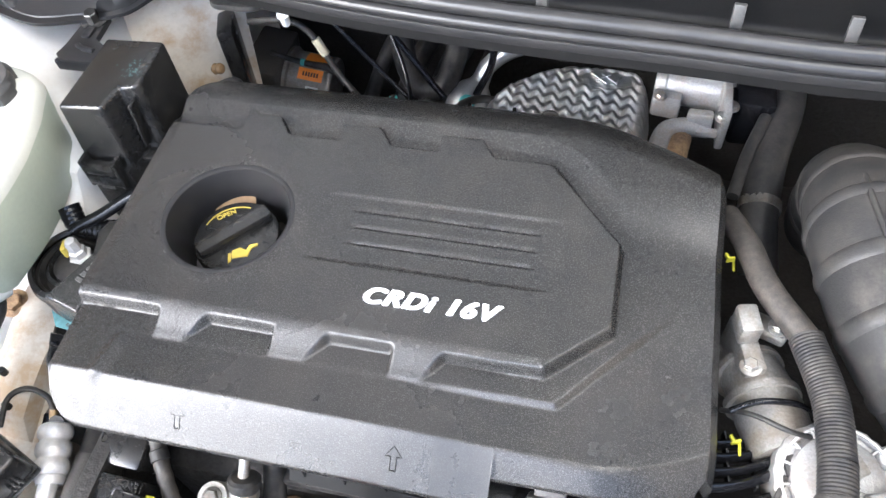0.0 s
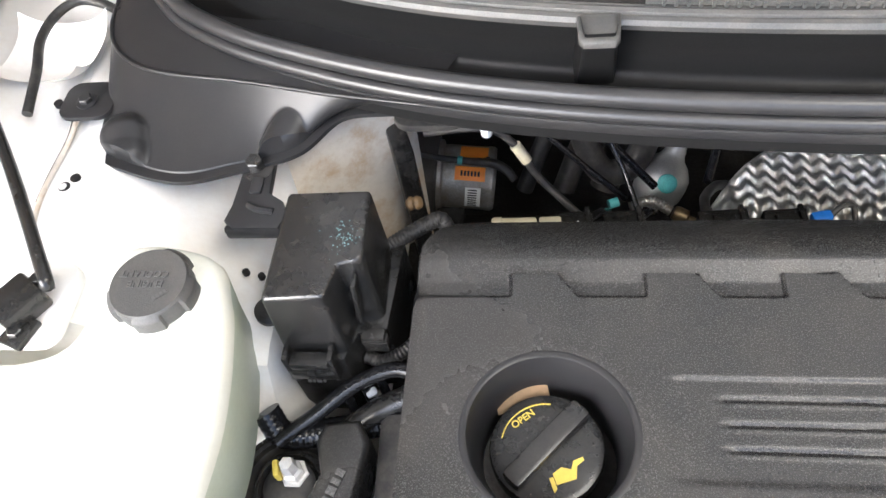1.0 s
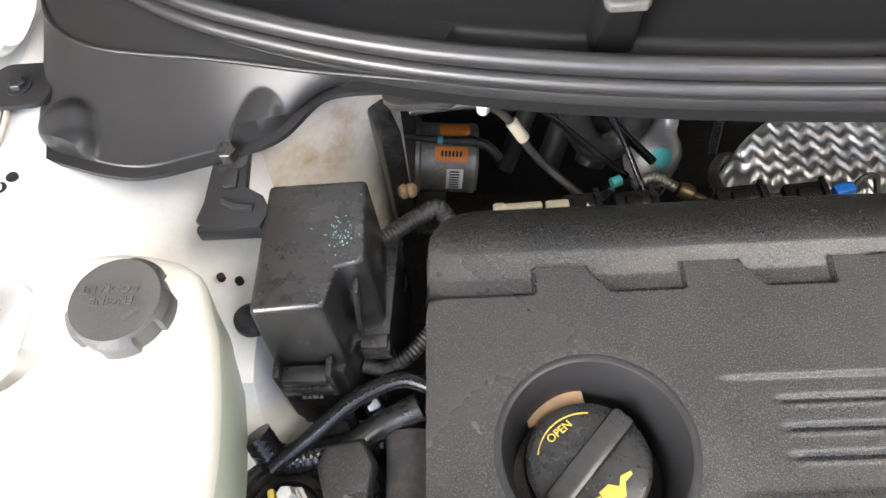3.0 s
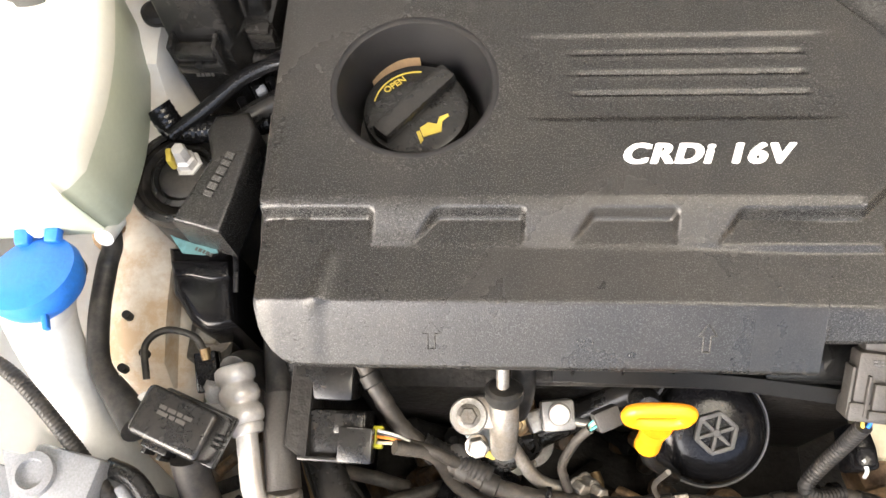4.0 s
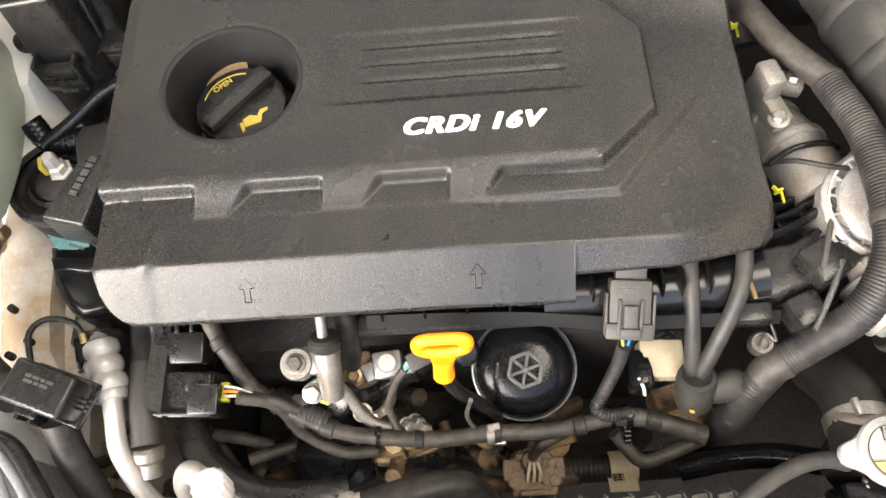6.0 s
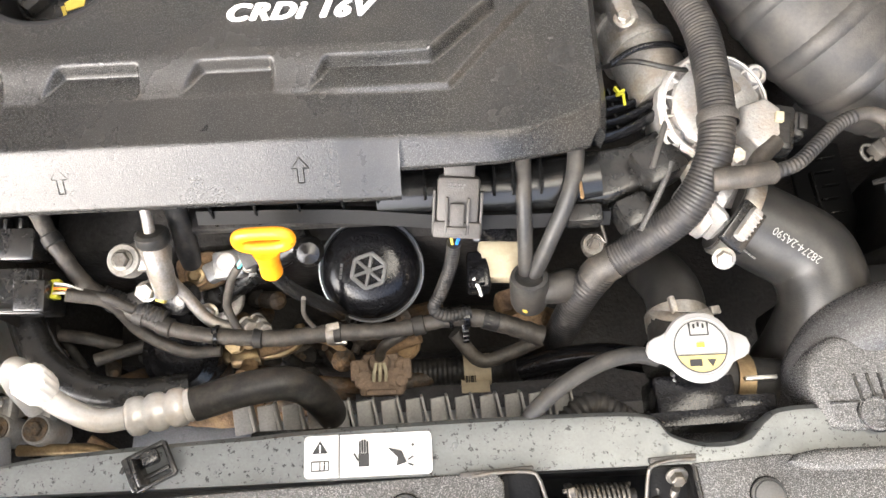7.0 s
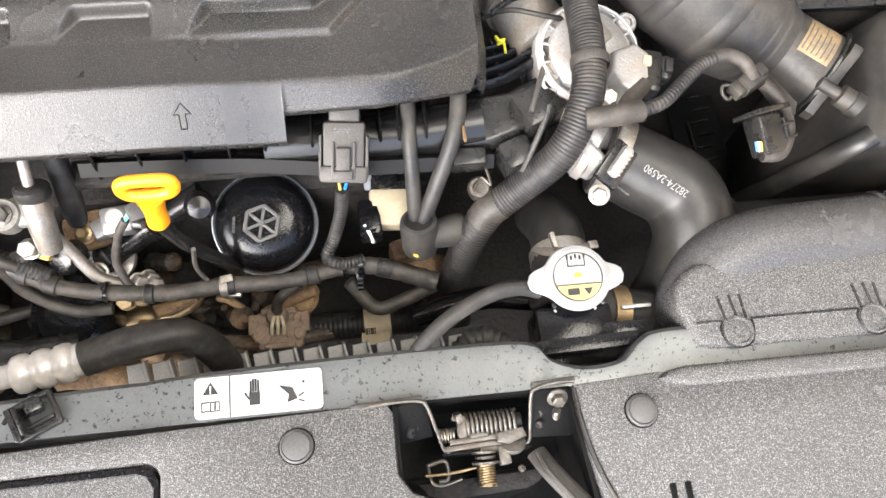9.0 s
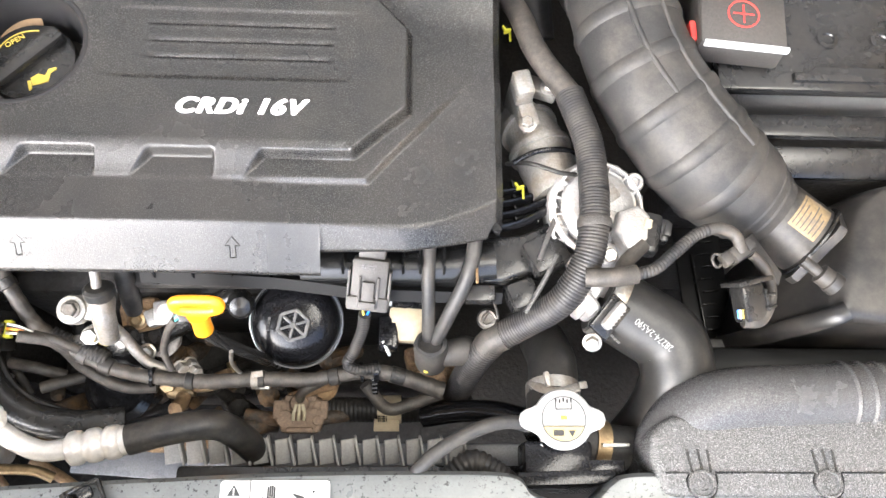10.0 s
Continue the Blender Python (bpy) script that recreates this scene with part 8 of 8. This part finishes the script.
abox = thing("air_filter_box", (0.62, -0.12, -0.12), "black plastic air filter box beside the meter", "air box")
bm = bmesh.new()
for q in ((0.531, -0.150, -0.054), (0.489, -0.150, -0.137), (0.535, -0.045, -0.137), (0.580, -0.030, -0.046), (0.82, -0.185, -0.046), (0.82, -0.03, -0.046), (0.489, -0.150, -0.26), (0.535, -0.045, -0.26), (0.82, -0.185, -0.26), (0.82, -0.03, -0.26)):
    bm.verts.new(q)
bmesh.ops.convex_hull(bm, input=bm.verts[:])
bmesh.ops.dissolve_limit(bm, angle_limit=radians(4), verts=bm.verts[:], edges=bm.edges[:])
bmesh.ops.bevel(bm, geom=bm.edges[:], offset=0.012, segments=5, profile=0.5, affect="EDGES", clamp_overlap=True)
part("body", from_bm("body", bm, 60), M_AIRBOX, abox)
part("lip", tube([(0.540, -0.147, -0.047), (0.529, -0.151, -0.056), (0.510, -0.152, -0.095), (0.489, -0.152, -0.137), (0.478, -0.152, -0.160)], 0.0085, 14, flat=0.6), M_AIRBOX, abox)
part("foot", prism(rrect(0.462, -0.166, 0.492, -0.148, 0.004), -0.158, -0.150, 0.002), M_MAF, abox)
part("apron", rbox((0.60, -0.176, -0.20), (0.34, 0.030, 0.16), 0.008), M_TRAY, abox)
fanp = thing("side_baffle", (0.49, -0.08, -0.21), "black slatted baffle deep beside the boost hose", "baffle")
part("panel", rbox((0.490, -0.075, -0.212), (0.050, 0.150, 0.006), 0.002, (0, 0, 2)), M_TRAY, fanp)
for k in range(9):
    part("slat", rbox((0.492 + 0.004 * (k % 2), -0.018 - 0.0135 * k, -0.2065), (0.016, 0.0016, 0.006), 0.0005, (0, 0, 6)), M_BLACK, fanp)
part("slat_frame", rbox((0.482, -0.085, -0.2065), (0.0022, 0.080, 0.006), 0.0005, (0, 0, 4)), M_BLACK, fanp)
batt = thing("battery", (0.56, 0.12, -0.2), "black car battery with a clear terminal cover", "battery")
part("case", rbox((0.58, 0.135, -0.125), (0.255, 0.175, 0.18), 0.006), M_GREYP, batt)
part("lid", rbox((0.58, 0.135, -0.033), (0.262, 0.180, 0.012), 0.003), M_BLACK, batt)
part("lid_step", prism([(0.515, 0.052), (0.70, 0.052), (0.70, 0.066), (0.535, 0.066), (0.528, 0.060), (0.515, 0.060)], -0.027, -0.022, 0.001), M_BLACK, batt)
tc = part("terminal_cover", rbox((0.462, 0.092, -0.008), (0.078, 0.056, 0.030), 0.004, (0, 0, -5), taper=0.95), M_TAUPE, batt, "clear grey terminal cover with a red plus")
part("cover_rim", rbox((0.462, 0.066, 0.004), (0.072, 0.004, 0.006), 0.001, (0, 0, -5)), M_NECK, tc)
plus = joined("plus", [rbox((0.462, 0.096, 0.0078), (0.018, 0.0012, 0.0006), 0, (0, 0, -5)), rbox((0.462, 0.096, 0.0078), (0.0012, 0.018, 0.0006), 0, (0, 0, -5))])
part("plus_mark", plus, M_RED, tc, "red plus sign")
part("ring_mark", lathe([(0.0125, 0.0073), (0.0125, 0.0079), (0.0137, 0.0079), (0.0137, 0.0073)], pose(0.462, 0.096, 0), 32, closed=False), M_RED, tc, "red ring")
part("red_clamp", rbox((0.421, 0.085, -0.008), (0.006, 0.020, 0.014), 0.002), M_RED, batt, "red terminal clamp")
for bx in (0.553, 0.602):
    part("vent_plug", lathe([(0.009, 0), (0.0095, 0.003), (0.006, 0.0035), (0.005, 0.002), (0, 0.002)], pose(bx, 0.097, -0.028), 20), M_BLACK, batt)
btray = thing("battery_tray", (0.56, 0.02, -0.2), "black plastic battery tray edge", "battery tray")
part("edge", joined("be", [rbox((0.58, 0.022, -0.052), (0.30, 0.022, 0.010), 0.003), rbox((0.60, -0.004, -0.070), (0.32, 0.03, 0.012), 0.004, (20, 0, 0))]), M_BLACK, btray)
part("support", rbox((0.58, 0.01, -0.26), (0.28, 0.05, 0.38), 0.01), M_DARK, btray)

# ---- behind the engine ----
esp = thing("brake_unit", (-0.21, 0.39, -0.22), "grey cylindrical brake pump motor with orange labels", "brake unit")
EC, EA = Vector((-0.190, 0.417, -0.203)), Vector((0.99, -0.02, -0.12)).normalized()
EV = (Vector((0.016, -0.61, 0.79)) - EA * EA.dot(Vector((0.016, -0.61, 0.79)))).normalized()
EW = EA.cross(EV)
part("motor", lathe([(0.039, -0.062), (0.039, -0.058), (0.0345, -0.056), (0.0345, -0.010), (0.0350, -0.009), (0.0350, -0.003), (0.0325, 0.0), (0, 0.001)], aim(EC, EA), 48), M_CASTD, esp)
part("block", rbox((-0.276, 0.418, -0.195), (0.048, 0.085, 0.085), 0.004, (0, 7, -2)), M_TAUPE, esp)
def wrap(s0, s1, a0, a1, r):
    """A patch on the motor: along the axis from s0 to s1, round it from a0 to a1 degrees."""
    return grid(lambda u, v: EC + EA * (s0 + (s1 - s0) * u) + (EV * math.cos(radians(a0 + (a1 - a0) * v)) - EW * math.sin(radians(a0 + (a1 - a0) * v))) * r, 4, 10)
part("label", wrap(-0.043, -0.011, -8, 17, 0.0348), M_ORANGE, esp, "orange printed label")
part("label", wrap(-0.039, -0.008, 30, 68, 0.0348), M_ORANGE, esp, "orange printed label")
for k in range(6):
    part("print", wrap(-0.037 + 0.0036 * k, -0.0348 + 0.0036 * k, 0, 9, 0.0350), M_INK, esp)
part("lettering", lettering("SP", 0.014, aim(EC + (EV * math.cos(radians(40)) - EW * math.sin(radians(40))) * 0.0351 - EA * 0.010, EV * math.cos(radians(50)) - EW * math.sin(radians(50)), 90), 0.0002, 0, 0.0003), M_INK, esp, "black letters SP")
part("barcode", wrap(-0.031, -0.0145, -64, -20, 0.0348), M_WHITE, esp, "white bar code label")
for k in range(8):
    part("code_bar", wrap(-0.028, -0.0185, -61 + 5.0 * k, -58.4 + 5.0 * k, 0.0351), M_INK, esp)
on_motor = lambda along, deg, r: EC + EA * along + (EV * math.cos(radians(deg)) - EW * math.sin(radians(deg))) * r
part("lead", tube([on_motor(-0.080, 25, 0.046), on_motor(-0.058, 24, 0.041), on_motor(-0.030, 23, 0.0395), on_motor(-0.005, 21, 0.042), on_motor(0.010, 14, 0.040), on_motor(0.020, 0, 0.036)], [0.0034, 0.0034, 0.0040, 0.0052, 0.0050, 0.0045], 12), M_RUBBER, esp, "black lead over the motor")
part("blue_ring", tube([on_motor(-0.041, 23.5, 0.0395), on_motor(-0.036, 23.5, 0.0395)], 0.0046, 12, 2), M_TEAL, esp, "blue ring on the lead")
solo("brake_bracket", joined("bb", [rbox((-0.262, 0.335, -0.12), (0.018, 0.05, 0.16), 0.004, (0, 0, 20)), rbox((-0.236, 0.352, -0.205), (0.03, 0.05, 0.012), 0.003)]), M_BLACK, "black bracket beside the brake unit", "bracket")
for k, (bx, by, bz) in enumerate(((-0.225, 0.325, -0.215), (-0.190, 0.325, -0.225))):
    solo("brake_pipe_union", hexbolt((bx, by, bz), (0.2, -0.3, 1), 0.010, 0.016, 1.3), M_PIPE, "pipe union below the brake unit", "union", group="brake unions")

pin = thing("wiper_drain", (-0.183, 0.322, -0.02), "white clip and black cable under the scuttle", "cable")
part("clip", lathe([(0.003, 0), (0.005, 0.003), (0.005, 0.014), (0.007, 0.016), (0, 0.017)], aim((-0.182, 0.322, -0.030), (0, -0.2, 1)), 14), M_WHITE, pin, "white clip")
part("cable", tube([(-0.24, 0.345, -0.05), (-0.19, 0.335, -0.035), (-0.165, 0.335, -0.05), (-0.14, 0.325, -0.09), (-0.10, 0.30, -0.12)], 0.0035, 10), M_RUBBER, pin)
part("white_sleeve", tube([(-0.160, 0.333, -0.055), (-0.150, 0.329, -0.072)], 0.0052, 10, 2), M_CREAM, pin, "cream sleeve")
part("grommet_plate", prism(rrect(-0.255, 0.300, -0.195, 0.345, 0.015), 0.0, 0.006, 0.002), M_RUBBER, pin)

acc = thing("sound_damper", (0.0, 0.42, -0.22), "silver bulb-shaped damper with a teal plug", "damper")
AD = Vector((0.40, 0.62, 0.68)).normalized()
AM = aim((-0.013, 0.412, -0.200), AD)
part("bulb", lathe([(0.006, -0.034), (0.018, -0.030), (0.0255, -0.018), (0.0272, -0.004), (0.0265, 0.006), (0.0205, 0.017), (0.0135, 0.0235), (0.0115, 0.028), (0.0110, 0.034)], AM, 36, sharp=60), M_MOTOR, acc)
part("pipe", tube([Vector((-0.013, 0.412, -0.200)) + AD * 0.028, Vector((-0.013, 0.412, -0.200)) + AD * 0.048, (0.026, 0.452, -0.154), (0.052, 0.462, -0.148), (0.075, 0.462, -0.148)], 0.0105, 18), M_MOTOR, acc)
part("plug", lathe([(0.0100, -0.012), (0.0100, 0.002), (0.0085, 0.003), (0, 0.0032)], aim((-0.012, 0.391, -0.184), (0.05, -0.72, 0.69)), 24), M_TEAL, acc, "teal plug")

FOIL_BACK = [(0.012, 0.330), (0.045, 0.362), (0.080, 0.392), (0.110, 0.405), (0.150, 0.407), (0.180, 0.403), (0.198, 0.384), (0.206, 0.350)]
def foil_base(u, v):
    x = 0.018 + 0.186 * u
    x += 0.012 * (1 - v) * (0.5 - u) * 0.6
    back = float(np.interp(x, [p[0] for p in FOIL_BACK], [p[1] for p in FOIL_BACK]))
    y = 0.272 + (back - 0.272) * v
    z = -0.112 - 0.030 * max(0, 1 - u / 0.16) ** 2 - 0.045 * max(0, (u - 0.90) / 0.10) ** 2 - 0.010 * (1 - v) - 0.022 * max(0, (v - 0.88) / 0.12) ** 2
    return Vector((x, y, z))
def foil(u, v):
    """Quilted foil: a bulging shield pressed with zigzag rows that cross towards its front."""
    q = foil_base(u, v)
    zig = 0.0034 * math.sin(q.x * 2 * math.pi / 0.0165)
    w = math.sin((q.y + zig + 0.25 * q.x) * 2 * math.pi / 0.0135)
    cross = math.sin((q.x - 0.2 * q.y) * 2 * math.pi / 0.0085)
    mixed = 0.0011 * w + 0.0008 * cross * (1 - min(1, max(0, (q.y - 0.30) / 0.06)))
    oval = math.hypot((q.x - 0.150) / 0.028, (q.y - 0.379) / 0.0125)
    if oval < 1.25:
        mixed *= 0.15 if oval < 1 else 0.15 + 3.4 * (oval - 1)
        q.z -= 0.0016 * (1 if oval < 1 else 4 * (1.25 - oval))
    return Vector((q.x, q.y, q.z + mixed))
shield = thing("heat_shield", (0.12, 0.37, -0.2), "crinkled silver foil heat shield over the exhaust", "heat shield")
part("foil", grid(foil, 190, 130, sharp=80), M_FOIL, shield)
part("stamp", joined("st", [rbox((0.150 + dx, 0.379 + dy, -0.1135), (ln, 0.0012, 0.0016), 0.0004, (0, 0, an)) for dx, dy, ln, an in ((-0.008, 0, 0.022, -40), (0.004, 0.0, 0.022, -40), (-0.003, 0.002, 0.018, 35), (0.014, 0, 0.010, 60))]), M_FOIL, shield, "pressed mark on the foil")
egr = thing("exhaust_valve", (0.24, 0.36, -0.14), "cast aluminium exhaust gas valve with a pipe", "valve")
part("cylinder", lathe([(0.0, -0.036), (0.014, -0.036), (0.016, -0.033), (0.016, -0.026), (0.0215, -0.024), (0.0225, -0.018), (0.0225, 0.030), (0.025, 0.032), (0.025, 0.038)], aim((0.238, 0.375, -0.108), (1, -0.06, -0.02)), 32), M_ALU, egr)
part("plate", rbox((0.273, 0.352, -0.110), (0.008, 0.075, 0.055), 0.002), M_ALU, egr)
part("pipe", tube([(0.258, 0.330, -0.125), (0.235, 0.326, -0.12), (0.217, 0.315, -0.12), (0.211, 0.290, -0.125), (0.208, 0.260, -0.14)], [0.009, 0.009, 0.010, 0.0105, 0.0105], 18), M_ALU, egr)
part("flange", joined("fg", [rbox((0.215, 0.348, -0.112), (0.030, 0.014, 0.030), 0.004, (0, 0, -8)), rbox((0.250, 0.330, -0.118), (0.026, 0.010, 0.034), 0.003), rbox((0.262, 0.322, -0.122), (0.030, 0.008, 0.008), 0.002)]), M_ALU, egr)
for bx, by in ((0.207, 0.340), (0.268, 0.318), (0.279, 0.335), (0.279, 0.372)):
    part("bolt", hexbolt((bx, by, -0.095), (0.1, -0.3, 1), 0.0045, 0.004), M_STEEL, egr)
part("rust_sleeve", tube([(0.2335, 0.322, -0.135), (0.230, 0.300, -0.128), (0.226, 0.268, -0.135)], 0.013, 16), M_RUST, egr, "heat-browned sleeve")
part("actuator", rbox((0.302, 0.36, -0.12), (0.04, 0.05, 0.06), 0.006), M_GLOSS, egr)
bighose = thing("heater_hose", (0.32, 0.30, -0.15), "grey rubber hose behind the intake hose", "hose")
part("hose", tube([(0.345, 0.42, -0.13), (0.335, 0.36, -0.115), (0.318, 0.29, -0.12), (0.312, 0.23, -0.135), (0.318, 0.18, -0.16)], 0.019, 20), M_HOSE, bighose)
part("clamp", lathe([(0.0190, -0.005), (0.0204, -0.005), (0.0204, 0.005), (0.0190, 0.005)], aim((0.313, 0.24, -0.1325), (-0.05, -1, -0.2)), 28, closed=False), M_STEEL, bighose)
solo("thin_hose", tube([(0.312, 0.33, -0.10), (0.295, 0.28, -0.105), (0.283, 0.23, -0.11)], 0.006, 12), M_HOSE, "thin grey hose beside the valve", "hose")
for k in range(4):
    solo("bulkhead_hose", tube([(-0.16 + 0.045 * k, 0.44, -0.25), (-0.13 + 0.04 * k, 0.47, -0.18 - 0.01 * k), (-0.09 + 0.04 * k, 0.50, -0.12), (-0.12 + 0.05 * k, 0.53, -0.06)], 0.010 + 0.003 * (k % 3), 14), M_RUBBER, "dark hose in front of the bulkhead", "hose")
solo("bulkhead_duct", tube([(-0.10, 0.45, -0.10), (-0.095, 0.425, -0.15), (-0.075, 0.41, -0.185), (-0.045, 0.415, -0.18), (-0.03, 0.43, -0.14), (-0.025, 0.45, -0.10)], 0.014, 18), M_RUBBER, "ribbed black hose looping at the bulkhead", "hose")
inj = thing("injector_harness", (-0.03, 0.27, -0.08), "wiring plugs and leads behind the engine cover", "wiring")
part("rail", tube([(-0.15, 0.246, -0.085), (-0.10, 0.252, -0.080), (-0.02, 0.260, -0.078), (0.05, 0.262, -0.078), (0.14, 0.25, -0.08)], 0.0045, 12, rough=0.1), M_TAPE, inj)
for kx, kw in ((-0.110, 0.030), (-0.070, 0.034), (0.008, 0.040), (0.055, 0.034)):
    part("plug", joined("ip", [rbox((kx, 0.263, -0.074), (kw, 0.014, 0.014), 0.003, (0, 0, 4)), rbox((kx + kw * 0.35, 0.263, -0.073), (0.004, 0.018, 0.018), 0.001, (0, 0, 4)), rbox((kx - kw * 0.1, 0.258, -0.066), (0.010, 0.008, 0.004), 0.001)]), M_BLACK, inj)
    part("plug_pipe", tube([(kx + 0.012, 0.268, -0.078), (kx + 0.022, 0.282, -0.088), (kx + 0.030, 0.30, -0.11)], 0.0042, 10), M_GLOSS, inj)
part("white_tab", rbox((-0.112, 0.256, -0.066), (0.011, 0.004, 0.003), 0.001), M_WHITE, inj, "white tab")
part("brass_sensor", lathe([(0.006, 0), (0.0075, 0.004), (0.0075, 0.012), (0.004, 0.014), (0.004, 0.024)], aim((-0.020, 0.311, -0.126), (0.9, -0.35, -0.3)), 14), M_BRASS, inj, "brass sensor")
part("spring_sleeve", tube([(-0.058, 0.314, -0.122), (-0.040, 0.320, -0.120), (-0.022, 0.312, -0.126)], 0.0042, 12, ridge=(0.001, 0.003)), M_STEEL, inj)
part("teal_sleeve", tube([(-0.078, 0.310, -0.112), (-0.070, 0.313, -0.112)], 0.0045, 10, 2), M_TEAL, inj)
part("loop", tube([(0.03, 0.345, -0.13), (0.018, 0.335, -0.12), (0.004, 0.31, -0.105), (0.003, 0.285, -0.095), (0.015, 0.270, -0.085)], 0.0045, 10), M_RUBBER, inj)
part("blue_plug", rbox((0.082, 0.262, -0.070), (0.016, 0.009, 0.008), 0.002, (0, 0, 12)), M_BLUE, inj, "blue plug")
part("blue_lead", tube([(0.088, 0.263, -0.072), (0.098, 0.270, -0.066), (0.108, 0.272, -0.070), (0.110, 0.262, -0.080)], 0.0024, 8), M_TAUPE, inj)
part("cream_tube", joined("ct", [rbox((-0.156, 0.2580, -0.066), (0.030, 0.0060, 0.006), 0.002, (0, 0, 2)), rbox((-0.130, 0.2585, -0.067), (0.018, 0.0075, 0.007), 0.002, (0, 0, 2)), lathe([(0.002, 0), (0.0045, 0.002), (0.0045, 0.008), (0.003, 0.010)], aim((-0.168, 0.2575, -0.066), (-1, -0.02, 0)), 12)]), M_CREAM, inj, "cream plastic tube")
for k, (x0, y0, z0, x1, y1, z1, w) in enumerate(((-0.15, 0.36, -0.05, -0.06, 0.33, -0.13, 0.0030), (-0.12, 0.40, -0.06, -0.03, 0.36, -0.15, 0.0042), (-0.10, 0.38, -0.04, -0.05, 0.30, -0.12, 0.0026), (0.02, 0.42, -0.06, 0.012, 0.34, -0.12, 0.0042))):
    part("lead", tube([(x0, y0, z0), ((x0 + x1) / 2 + 0.008, (y0 + y1) / 2, (z0 + z1) / 2 - 0.012), (x1, y1, z1)], w, 10), M_GLOSS, inj)
